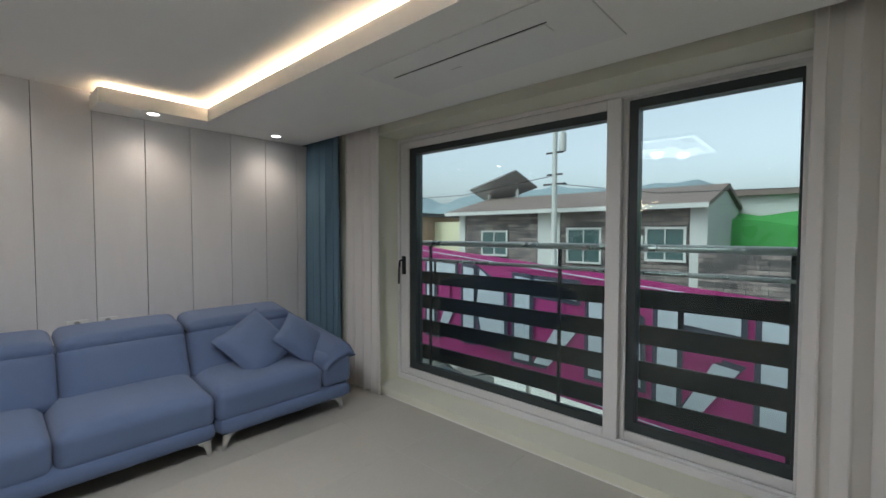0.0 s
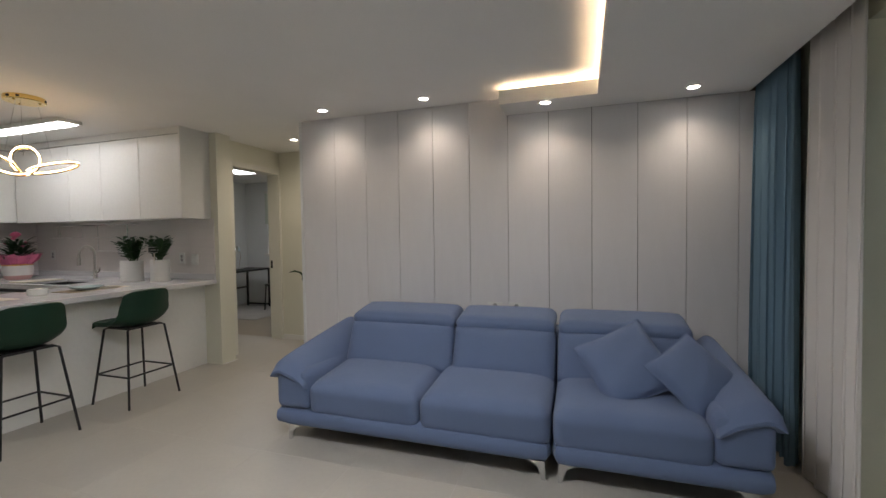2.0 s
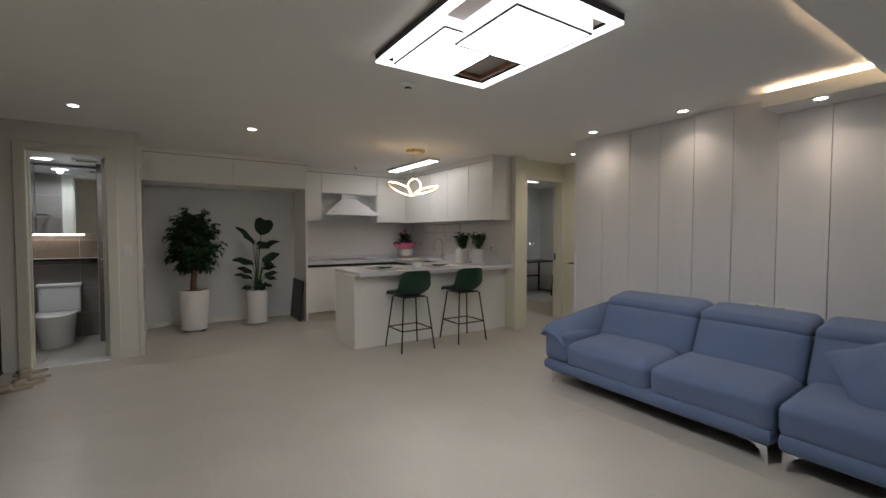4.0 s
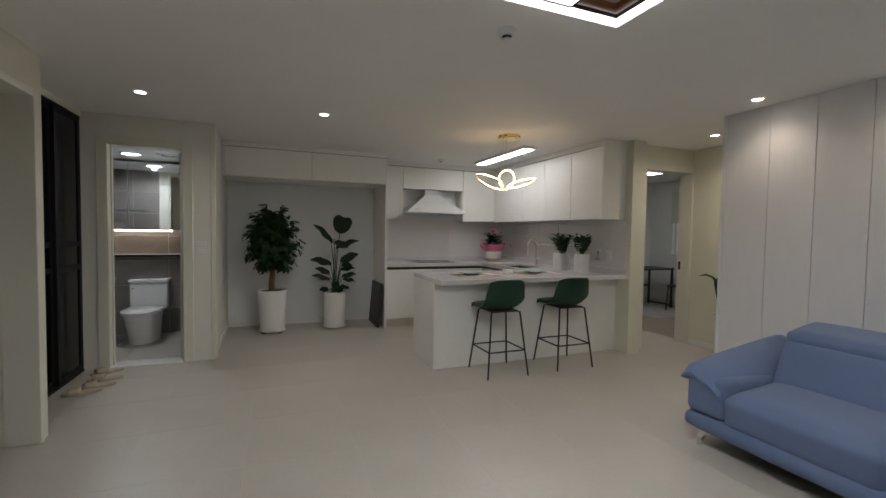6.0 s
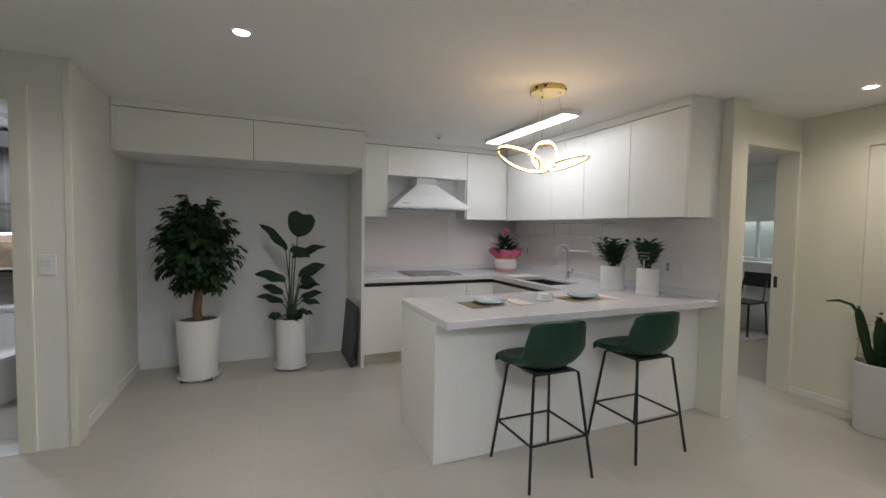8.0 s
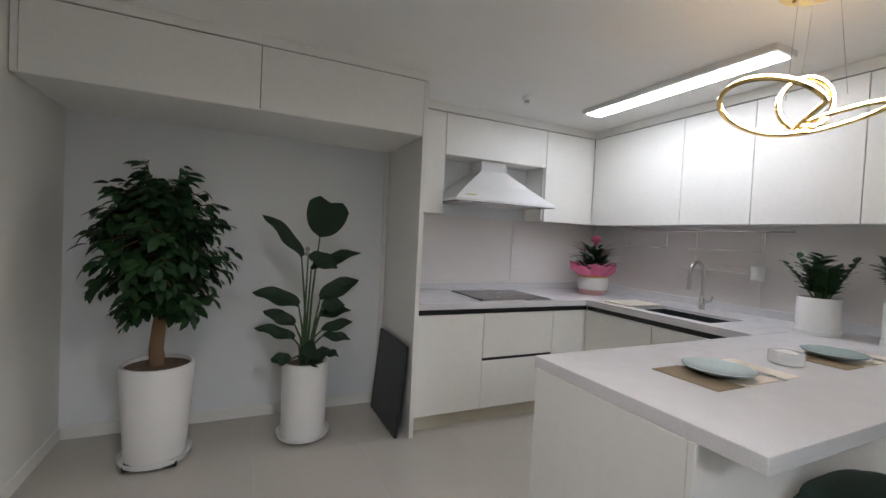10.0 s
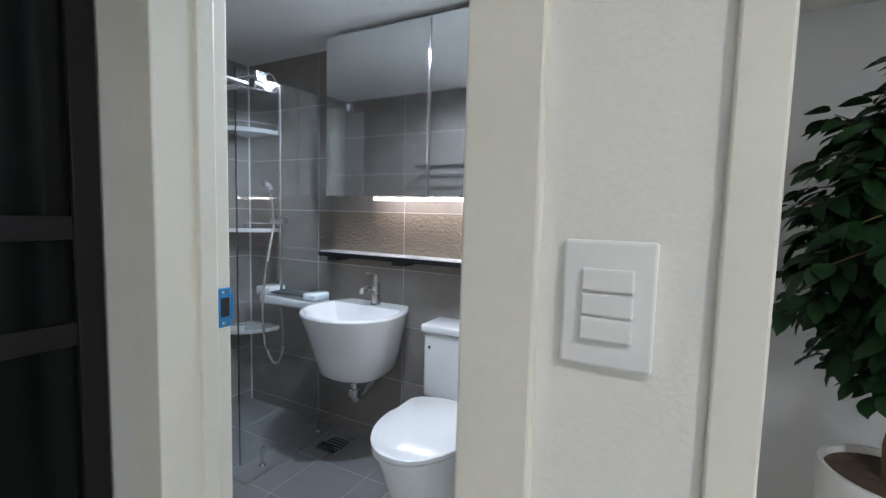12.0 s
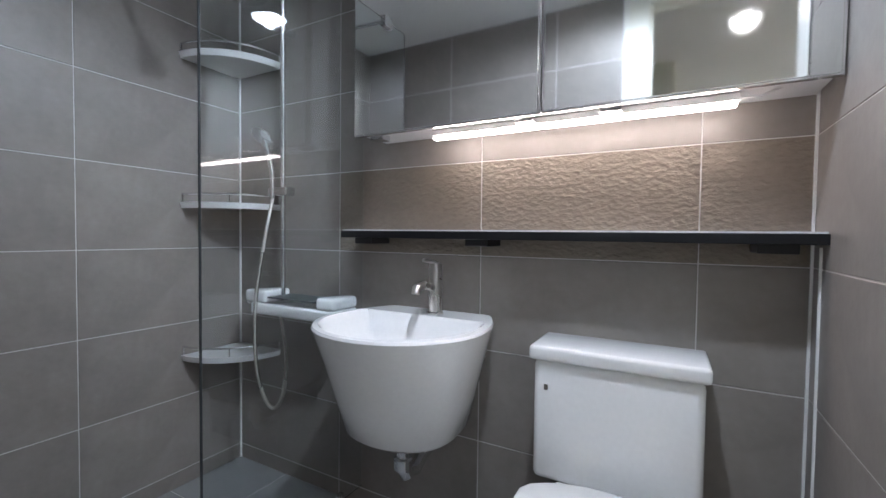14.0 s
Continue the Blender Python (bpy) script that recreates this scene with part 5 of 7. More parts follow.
def bird_of_paradise():
    rnd = random.Random(11)
    t = thing("potted_plant", pose(-0.895, -4.63, 0), "broad-leaved green plant in a white cylinder pot", "plant")
    planter(t, 0.134, 0.139, 0.49, 0.465)
    # foot of the blade (x, z), depth, length, width, direction
    spec = [(-0.055, 1.28, 0.03, 0.25, 0.225, 102), (0.05, 1.15, 0.02, 0.33, 0.105, 56), (-0.01, 1.07, 0.03, 0.34, 0.10, 150), (0.02, 1.15, 0.09, 0.20, 0.12, 190),
            (0.06, 0.85, 0.05, 0.27, 0.125, 27), (-0.07, 0.89, 0.04, 0.27, 0.125, 147), (-0.075, 0.84, 0.09, 0.14, 0.105, 165), (0.08, 0.735, 0.05, 0.195, 0.09, 31),
            (0.083, 0.65, 0.08, 0.23, 0.09, 29), (-0.07, 0.775, 0.04, 0.20, 0.08, 160), (-0.083, 0.69, 0.06, 0.21, 0.075, 161), (-0.085, 0.66, 0.09, 0.18, 0.07, 181),
            (0.10, 0.525, 0.09, 0.11, 0.085, 10), (0.0, 0.56, 0.10, 0.13, 0.12, 222), (-0.09, 0.56, 0.08, 0.11, 0.06, 190), (0.02, 0.53, 0.11, 0.12, 0.10, 110), (-0.03, 0.53, 0.10, 0.12, 0.09, 150)]
    for x, z, y, ln, wd, ang in spec:
        base = Vector((rnd.uniform(-0.04, 0.04), rnd.uniform(-0.03, 0.03), 0.46))
        tip = Vector((x, y, z))
        mid = (base + tip) / 2 + Vector((-x * 0.12, 0, 0.04))
        part("stalk", tube(BM(), [base, mid, tip], 0.0075, 8, False, [1.2, 0.9, 0.6]), M_STEM, t, "", True)
        way = Vector((math.cos(radians(ang)), rnd.uniform(0.0, 0.35), math.sin(radians(ang))))
        nrm = Vector((0.2 * rnd.uniform(-1, 1), rnd.uniform(0.5, 0.9), 0.65)) if ang != 102 else Vector((0.1, 1, 0.1))
        part("leaf", leaf(BM(), tip, way, nrm, ln, wd * (1.10 if ang == 102 else 1.0), 0.28 if ang != 102 else 0.1, 0.38 if ang != 102 else 0.12, 9, ang == 102, 0.014 if ang != 102 else 0.004), M_LEAFB, t, "", True)


bird_of_paradise()


def zz_plant(x, y, r, h, seed, label, sign=False):
    rnd = random.Random(seed)
    t = thing("potted_plant", pose(x, y, TOP), label, "plant", "pots on the worktop")
    part("pot", lathe(BM(), [(0, 0.0005), (r * 0.97, 0.0005), (r, 0.004), (r, h - 0.004), (r - 0.003, h), (r - 0.008, h), (r - 0.009, h - 0.03)], 36), M_POT, t, "", True)
    part("saucer", lathe(BM(), [(r + 0.0005, 0.0005), (r + 0.004, 0.002), (r + 0.004, 0.025), (r + 0.0005, 0.026)], 36), M_POT, t, "", True)
    part("soil", lathe(BM(), [(0, h - 0.018), (r - 0.009, h - 0.022)], 24), M_SOIL, t)
    stems, lv = BM(), BM()
    for k in range(20):
        a, tilt, ln = k * 2.4 + rnd.uniform(-0.4, 0.4), rnd.uniform(0.05, 0.62), rnd.uniform(0.17, 0.30)
        d = Vector((math.cos(a) * math.sin(tilt), math.sin(a) * math.sin(tilt), math.cos(tilt)))
        b0 = Vector((rnd.uniform(-0.03, 0.03), rnd.uniform(-0.03, 0.03), h - 0.02))
        pts = [b0 + d * ln * s + Vector((0, 0, -0.03 * s * s)) for s in (0, 0.33, 0.66, 1)]
        tube(stems, pts, 0.004, 6, False, [1.4, 1, 0.8, 0.4])
        for q in range(12):
            s = 0.22 + 0.78 * q / 11
            c = b0 + d * ln * s + Vector((0, 0, -0.03 * s * s))
            sd = d.cross(Vector((0, 0, 1))).normalized() * (1 if q % 2 else -1)
            leaf(lv, c, sd + d * 0.8 + Vector((0, 0, rnd.uniform(-0.2, 0.3))), Vector((-d.x, -d.y, 1.2)), rnd.uniform(0.058, 0.082), 0.038, 0.2, 0.15, 3)
    tagged(part("stems", stems, M_STEM, t, "", True), kind="stuff")
    tagged(part("leaves", lv, M_LEAF, t, "glossy dark leaves", True), kind="stuff")
    if sign:
        s = part("plant_tag", bx(-0.042, 0.042, -0.002, 0.002, h + 0.070, h + 0.128, 0.001, 2, pose(0.088, 0.030, 0, 0, 0, 128)), M_BLACK, t, "small black plant tag on a stick")
        part("stick", bx(-0.005, 0.005, -0.002, 0.002, h - 0.05, h + 0.070, 0, 2, pose(0.088 * 0.86, 0.030 * 0.86, 0, 0, 0, 128)), M_MATA, s)
        for x0, x1, z0, z1 in ((-0.040, 0.040, 0.073, 0.076), (-0.040, 0.040, 0.122, 0.125), (-0.040, -0.037, 0.076, 0.122), (0.037, 0.040, 0.076, 0.122), (-0.022, 0.022, 0.096, 0.101)):
            part("tag_line", bx(x0, x1, -0.0032, -0.0022, h + z0, h + z1, 0, 2, pose(0.088, 0.030, 0, 0, 0, 128)), M_SMOKE, s)


zz_plant(-3.44, -3.085, 0.098, 0.205, 2, "glossy green plant in a round white pot")
zz_plant(-3.47, -2.745, 0.082, 0.215, 7, "glossy green plant in a white pot with a black tag", True)

M_PINK = mat("pink_wrapping", (0.80, 0.20, 0.36), 0.6, var=0.2, scale=12)
t = thing("flower_pot", pose(-3.34, -4.68, TOP) @ Matrix.Scale(1.32, 4), "pink flowers wrapped in pink tissue in a white pot", "flowers")
part("pot", lathe(BM(), [(0.089, 0.03), (0.096, 0.05), (0.098, 0.09), (0.085, 0.13), (0.08, 0.13)], 30), M_POT, t, "white pot", True)
part("pot_foot", lathe(BM(), [(0, 0.0005), (0.074, 0.0005), (0.084, 0.012), (0.091, 0.034), (0.088, 0.035)], 30), mat("blush_glaze", (0.62, 0.36, 0.34), 0.35), t, "blush pink pot foot", True)
b = BM()
rnd = random.Random(3)
for k in range(44):
    a = k * 2 * math.pi / 22
    r2 = (0.135 if k < 22 else 0.105) + 0.03 * rnd.random()
    p0, p1 = Vector((0.085 * math.cos(a), 0.085 * math.sin(a), 0.115)), Vector((0.085 * math.cos(a + 0.4), 0.085 * math.sin(a + 0.4), 0.115))
    q0, q1 = Vector((r2 * math.cos(a - 0.05), r2 * math.sin(a - 0.05), 0.16 + 0.05 * rnd.random())), Vector((r2 * math.cos(a + 0.42), r2 * math.sin(a + 0.42), 0.17 + 0.05 * rnd.random()))
    b.faces.new([b.verts.new(p) for p in (p0, p1, q1, q0)])
ob = part("wrapping", b, M_PINK, t, "ruffled pink tissue")
ob.modifiers.new("thickness", "SOLIDIFY").thickness = 0.002
part("ribbon", lathe(BM(), [(0.09, 0.115), (0.098, 0.12), (0.09, 0.128)], 24), mat("gold_ribbon", (0.75, 0.42, 0.08), 0.5), t, "orange ribbon", True)
b = BM()
for k in range(230):
    a, rr, z = rnd.uniform(0, 6.28), rnd.uniform(0, 0.10), rnd.uniform(0.15, 0.31)
    leaf(b, (rr * math.cos(a), rr * math.sin(a), z), (math.cos(a), math.sin(a), rnd.uniform(0.2, 1.2)), (-math.cos(a), -math.sin(a), 1), rnd.uniform(0.06, 0.095), 0.024, 0.3, 0.1, 3)
part("leaves", b, M_LEAF, t, "", True)
b = BM()
for fx, fy, fz, fr in ((0.02, 0.03, 0.355, 0.048), (0.05, 0.06, 0.33, 0.022), (-0.05, 0.02, 0.30, 0.018), (0.06, -0.03, 0.29, 0.016), (0.0, 0.08, 0.27, 0.016)):
    for k in range(14):
        a, e = k * 2.4, 0.25 + 1.1 * (k / 14)
        leaf(b, (fx, fy, fz - fr * 0.3), (math.cos(a) * math.cos(e), math.sin(a) * math.cos(e), math.sin(e)), (-math.cos(a), -math.sin(a), 1), fr * 1.1, fr * 1.1, -0.3, 0.3, 3)
part("blossoms", b, M_PINK, t, "pink blossoms", True)

t = thing("leaning_board", pose(-1.485, -4.67, 0), "dark grey flat board leaning on the alcove panel", "board")
part("board", bx(-0.012, 0.012, -0.28, 0.28, 0.0, 0.60, 0.006, 2, pose(0.045, 0, 0.001, 0, -5, 0)), M_SLATE, t)

t = thing("potted_plant", pose(-4.60, -1.76, 0), "dark finger-stemmed succulent in a tall white pot", "plant")
part("pot", lathe(BM(), [(0, 0.001), (0.120, 0.001), (0.126, 0.006), (0.145, 0.485), (0.135, 0.49), (0.13, 0.44)], 36), M_POT, t, "", True)
part("soil", lathe(BM(), [(0, 0.46), (0.132, 0.45)], 24), M_SOIL, t)
rnd = random.Random(9)
for sx, sy, ex, ey, ez, r in ((0.02, -0.03, 0.07, -0.12, 0.86, 0.03), (-0.03, 0.03, -0.02, 0.05, 0.90, 0.032), (0.04, 0.05, 0.05, 0.10, 0.98, 0.028), (-0.05, -0.03, -0.06, -0.05, 0.80, 0.026), (0.0, 0.0, 0.02, 0.0, 0.78, 0.03)):
    pts = [Vector((sx, sy, 0.44)) + (Vector((ex, ey, ez)) - Vector((sx, sy, 0.44))) * s + Vector((0.006 * math.sin(9 * s), 0.006 * math.cos(7 * s), 0)) for s in (0, 0.2, 0.4, 0.6, 0.8, 0.93, 1)]
    st_ = part("stem", tube(BM(), pts, r, 8, False, [0.85, 1.05, 0.9, 1.08, 0.95, 0.8, 0.35]), M_LEAF, t, "", True)
    b = BM()
    for k in range(22):
        p = pts[1 + k % 5] + Vector((rnd.uniform(-0.02, 0.02), rnd.uniform(-0.02, 0.02), rnd.uniform(-0.02, 0.05)))
        a = rnd.uniform(0, 6.28)
        leaf(b, p, (math.cos(a), math.sin(a), 0.6), (0, 0, 1), 0.05, 0.02, 0.3, 0.2, 3)
    part("leaves", b, M_LEAF, st_, "", True)
part("drooping_arm", tube(BM(), [(0.06, -0.11, 0.82), (0.07, -0.15, 0.88), (0.08, -0.22, 0.90), (0.09, -0.29, 0.885)], 0.011, 8, False, [1.1, 1, 0.9, 0.4]), M_LEAF, t, "", True)


# ---- bathroom ----
FB = -0.066


def toilet():
    t = thing("toilet", pose(1.285, -4.98, FB), "white glazed two-piece toilet, lid closed", "toilet")
    b = BM()
    rings = []
    for z, yc, ry, rx, back in ((0.0, 0.31, 0.285, 0.150, 0.03), (0.02, 0.31, 0.282, 0.148, 0.03), (0.14, 0.33, 0.298, 0.156, 0.03), (0.25, 0.355, 0.316, 0.168, 0.03), (0.34, 0.375, 0.328, 0.181, 0.03), (0.385, 0.385, 0.332, 0.188, 0.03), (0.405, 0.385, 0.329, 0.187, 0.03)):
        ring = []
        for k in range(32):
            a = 2 * math.pi * k / 32
            y = yc + ry * math.sin(a)
            x = rx * math.cos(a) * (1.0 if math.sin(a) > -0.2 else 0.92)
            ring.append(b.verts.new((x, max(back, y), z)))
        rings.append(ring)
    for A, B in zip(rings, rings[1:]):
        for k in range(32):
            b.faces.new((A[k], A[(k + 1) % 32], B[(k + 1) % 32], B[k]))
    b.faces.new(rings[0][::-1]), b.faces.new(rings[-1])
    part("bowl", b, M_CERAMIC, t, "", True)
    for nm, z0, z1, grow in (("seat", 0.408, 0.424, 0.0), ("lid", 0.427, 0.447, 0.003)):
        b = BM()
        lo, hi, top = [], [], []
        for k in range(36):
            a = 2 * math.pi * k / 36
            sy = math.sin(a)
            y = 0.45 + (0.285 + grow) * sy if sy > 0 else 0.45 + 0.235 * sy
            x = (0.195 + grow) * math.cos(a)
            if sy < 0:
                x = math.copysign(min(0.187, abs(x) * (1 + 0.45 * abs(sy))), x)
            lo.append(b.verts.new((x, y, z0)))
            hi.append(b.verts.new((x, y, z1 - 0.006)))
            top.append(b.verts.new((x * 0.95, 0.45 + (y - 0.45) * 0.96, z1)))
        for A, B in ((lo, hi), (hi, top)):
            for k in range(36):
                b.faces.new((A[k], A[(k + 1) % 36], B[(k + 1) % 36], B[k]))
        b.faces.new(lo[::-1]), b.faces.new(top)
        part(nm, b, M_CERAMIC, t, "", True)
    part("tank", bx(-0.195, 0.195, 0.012, 0.178, 0.405, 0.722, 0.018, 3), M_CERAMIC, t, "", True)
    part("tank_lid", bx(-0.205, 0.205, 0.005, 0.19, 0.722, 0.760, 0.010, 3), M_CERAMIC, t, "", True)
    part("label", bx(0.155, 0.165, 0.1785, 0.1792, 0.645, 0.66), M_STEEL, t)
    part("hinge_block", bx(-0.20, -0.13, 0.19, 0.26, 0.408, 0.435, 0.008), M_CERAMIC, t)


toilet()


def basin():
    t = thing("wash_basin", pose(1.863, -4.985, 0) @ Matrix.Diagonal((1.09, 1.0, 1.0, 1.0)), "white half-pedestal wall-hung wash basin", "basin")
    b = BM()
    rings = []

    def ring(w, d, z, n=40):
        out = []
        for k in range(n):
            a = 2 * math.pi * k / n
            s, c = math.sin(a), math.cos(a)
            y = 0.235 + (d - 0.235) * s if s > 0 else 0.235 + 0.233 * max(-1, s * 1.35)
            x = w * c if s > 0 else w * math.copysign(min(1, abs(c) ** 0.55), c)
            if s <= 0:
                x *= 1 - 0.22 * max(0, -s) ** 2
            out.append(b.verts.new((x, y, z)))
        rings.append(out)

    for w, d, z in ((0.145, 0.36, 0.395), (0.162, 0.38, 0.41), (0.185, 0.41, 0.50), (0.215, 0.45, 0.62), (0.238, 0.485, 0.705), (0.240, 0.488, 0.715), (0.236, 0.484, 0.722)):
        ring(w, d, z)
    base_rim = rings[-1]
    for A, B in zip(rings, rings[1:]):
        for k in range(40):
            b.faces.new((A[k], A[(k + 1) % 40], B[(k + 1) % 40], B[k]))
    b.faces.new(rings[0][::-1])
    inner = []
    for sc, z in ((0.93, 0.724), (0.90, 0.715), (0.80, 0.66), (0.55, 0.62), (0.12, 0.605)):
        inner.append([b.verts.new((v.co.x * sc, 0.285 + (max(0.115, v.co.y) - 0.285) * sc, z)) for v in base_rim])
    for A, B in zip([base_rim] + inner, inner):
        for k in range(40):
            b.faces.new((A[k], A[(k + 1) % 40], B[(k + 1) % 40], B[k]))
    b.faces.new(inner[-1])
    part("bowl", b, M_CERAMIC, t, "", True)
    part("overflow", lathe(BM(), [(0, 0), (0.008, 0), (0.010, 0.002), (0.012, 0)], 16, pose(0.0, 0.128, 0.70, -70, 0, 0)), M_CHROME, t, "", True)
    part("trap", tube(BM(), [(0, 0.22, 0.41), (0, 0.22, 0.28), (0, 0.21, 0.25), (0, 0.15, 0.24), (0, 0.10, 0.27), (0, 0.02, 0.28)], 0.019, 12), M_CHROME, t, "chrome bottle trap", True)
    part("trap_nut", lathe(BM(), [(0.02, 0.21), (0.027, 0.212), (0.027, 0.245), (0.02, 0.248)], 16, pose(0, 0.22, 0.06)), M_CHROME, t, "", True)
    part("stop_valve", tube(BM(), [(0.06, 0.0, 0.30), (0.06, 0.07, 0.30), (0.06, 0.075, 0.36)], 0.010, 8), M_CHROME, t, "", True)
    f = thing("basin_tap", pose(1.838, -4.905, 0.722), "brushed steel single-lever basin tap", "tap")
    part("body", lathe(BM(), [(0, 0), (0.027, 0), (0.027, 0.006), (0.022, 0.01), (0.022, 0.15), (0.020, 0.165), (0, 0.167)], 24), M_STEEL, f, "", True)
    part("spout", tube(BM(), [(0, 0.01, 0.085), (0, 0.07, 0.10), (0, 0.115, 0.095), (0, 0.12, 0.078)], 0.0125, 10), M_STEEL, f, "", True)
    part("lever", tube(BM(), [(0, 0.0, 0.165), (0, 0.03, 0.172), (0, 0.075, 0.178)], 0.006, 8), M_STEEL, f, "", True)


basin()


def mirror_cabinet():
    t = thing("mirror_cabinet", pose(1.485, -4.98, 1.295), "two-door mirrored bathroom cabinet with bright edges", "cabinet")
    part("carcass", bx(-0.598, 0.603, 0.005, 0.16, 0.012, 0.80), M_PVC, t)
    for a, b in ((-0.602, -0.014), (-0.010, 0.607)):
        dr = part("door", bx(a, b, 0.161, 0.178, 0.0, 0.805, 0.001), M_CHROME, t, "chrome edged mirror door")
        part("mirror", bx(a + 0.006, b - 0.006, 0.1783, 0.1825, 0.004, 0.801, 0.0012), M_MIRROR, dr, "mirror")
    for a in (-0.2, 0.02, 0.52):
        part("bracket", bx(a, a + 0.05, 0.10, 0.14, -0.006, 0.011), M_CHROME, t)
    l = thing("led_strip_light", pose(1.44, -4.885, 1.281), "slim warm-white LED strip under the mirror cabinet, lit", "strip light")
    part("housing", bx(-0.40, 0.40, -0.012, 0.012, 0.008, 0.024), M_PVC, l)
    part("tube", bx(-0.395, 0.395, -0.011, 0.011, -0.004, 0.008, 0.003), M_BLED, l, "glowing tube")
    part("cable", tube(BM(), [(-0.40, 0, 0.015), (-0.44, 0.01, 0.012), (-0.48, 0, 0.03)], 0.003, 6), M_PVC, l)


mirror_cabinet()

t = thing("bathroom_shelf", pose(1.545, -4.92, 0.99), "long dark shelf with a white top above the basin", "shelf")
part("board", bx(-0.665, 0.66, -0.06, 0.06, -0.024, 0.0, 0.002), M_DOORBLK, t, "dark shelf edge")
part("top", bx(-0.663, 0.652, -0.06, 0.052, 0.0005, 0.0045), M_QUARTZ, t, "white stone top")
for a in (-0.62, 0.10, 0.53):
    part("bracket", bx(a, a + 0.075, -0.06, 0.045, -0.045, -0.0205, 0.003), M_BLACK, t, "black shelf bracket")

t = thing("shower_screen", pose(2.20, -4.67, FB), "clear glass shower screen on two small chrome feet", "shower screen")
gp = part("pane", bx(-0.004, 0.004, -0.315, 0.318, 0.075, 1.90, 0.001), M_GLASS, t, "clear glass pane")
gp.visible_shadow = False
part("edge", bx(-0.0035, 0.0035, 0.3183, 0.3203, 0.075, 1.90), M_GASKET, t, "dark green glass edge")
for yy in (-0.19, 0.195):
    part("foot", lathe(BM(), [(0, 0.0), (0.016, 0.0), (0.016, 0.012), (0.008, 0.02), (0.008, 0.06), (0.013, 0.065), (0.013, 0.105), (0, 0.107)], 16, pose(0, yy, 0)), M_CHROME, t, "chrome foot", True)
part("stay_bar", tube(BM(), [(0.0, 0.19, 1.90), (0.72, 0.166, 1.92)], 0.008, 10), M_CHROME, t, "chrome stay bar", True)
part("flange", lathe(BM(), [(0, 0), (0.022, 0), (0.020, 0.010), (0.010, 0.016), (0, 0.016)], 16, pose(0.722, 0.166, 1.92, 0, -90, 0)), M_CHROME, t, "", True)
part("clip", bx(-0.014, 0.014, 0.165, 0.215, 1.87, 1.915, 0.003), M_CHROME, t)
t = thing("shower_kerb", pose(2.20, -4.67, FB), "low grey kerb under the shower screen", "kerb")
part("stone", bx(-0.05, 0.05, -0.31, 0.33, -0.008, 0.0085, 0.002), M_BFLOOR, t)


def corner_shelf(z):
    t = thing("corner_shelf", pose(2.918, -4.978, z), "white quarter-round corner shelf with chrome rail", "shelf", "shower corner shelves")
    b = BM()
    arc = [(-0.27 * math.cos(a), 0.27 * math.sin(a)) for a in [math.pi / 2 * k / 14 for k in range(15)]]
    lo = [b.verts.new((0, 0, 0))] + [b.verts.new((x * 0.97, y * 0.97, 0)) for x, y in arc]
    hi = [b.verts.new((0, 0, 0.024))] + [b.verts.new((x, y, 0.024)) for x, y in arc]
    n = len(lo)
    for k in range(n):
        b.faces.new((lo[k], lo[(k + 1) % n], hi[(k + 1) % n], hi[k]))
    b.faces.new(lo[::-1]), b.faces.new(hi)
    part("plate", b, M_CERAMIC, t)
    part("guard_rail", tube(BM(), [(x * 0.96, y * 0.96, 0.058) for x, y in arc], 0.004, 8), M_CHROME, t, "thin chrome rail", True)
    for k in (0, 7, 14):
        part("post", tube(BM(), [(arc[k][0] * 0.96, arc[k][1] * 0.96, 0.024), (arc[k][0] * 0.96, arc[k][1] * 0.96, 0.058)], 0.003, 6), M_CHROME, t)
    return t


cs = corner_shelf(0.45)
for z in (1.075, 1.675):
    copy_thing(cs, pose(2.918, -4.978, z))

t = thing("shower_set", pose(2.575, -4.98, 0), "chrome shower column with rain head and white mixer tray", "shower")
part("riser", tube(BM(), [(0, 0.055, 0.72), (0, 0.055, 1.93), (0, 0.09, 1.985), (0, 0.13, 1.995), (0.03, 0.19, 1.965), (0.035, 0.20, 1.90)], 0.010, 10), M_CHROME, t, "", True)
part("rain_head", lathe(BM(), [(0, 0.02), (0.02, 0.018), (0.075, 0.006), (0.08, 0.0), (0.076, -0.006), (0, -0.006)], 32, pose(0.035, 0.20, 1.88)), M_CHROME, t, "round chrome rain head", True)
part("wall_bracket", tube(BM(), [(0, 0.0, 1.80), (0, 0.055, 1.80)], 0.014, 10), M_CHROME, t, "", True)
hh = part("hand_shower", lathe(BM(), [(0, 0.012), (0.03, 0.01), (0.045, 0.0), (0.042, -0.006), (0, -0.006)], 24, pose(0.03, 0.13, 1.36, 40, 0, 0)), M_CHROME, t, "chrome hand shower", True)
part("grip", tube(BM(), [(0.03, 0.12, 1.35), (0.03, 0.085, 1.24), (0.03, 0.08, 1.12)], 0.011, 10), M_CHROME, hh, "", True)
part("slider", bx(-0.05, 0.06, 0.035, 0.085, 1.13, 1.165, 0.008), M_CHROME, t, "", True)
hose = [(0.03, 0.08, 1.12), (0.03, 0.12, 0.95), (0.02, 0.17, 0.7), (-0.01, 0.19, 0.47), (-0.045, 0.18, 0.345), (-0.075, 0.16, 0.305), (-0.10, 0.14, 0.36), (-0.095, 0.12, 0.50), (-0.04, 0.10, 0.66)]
cur = []
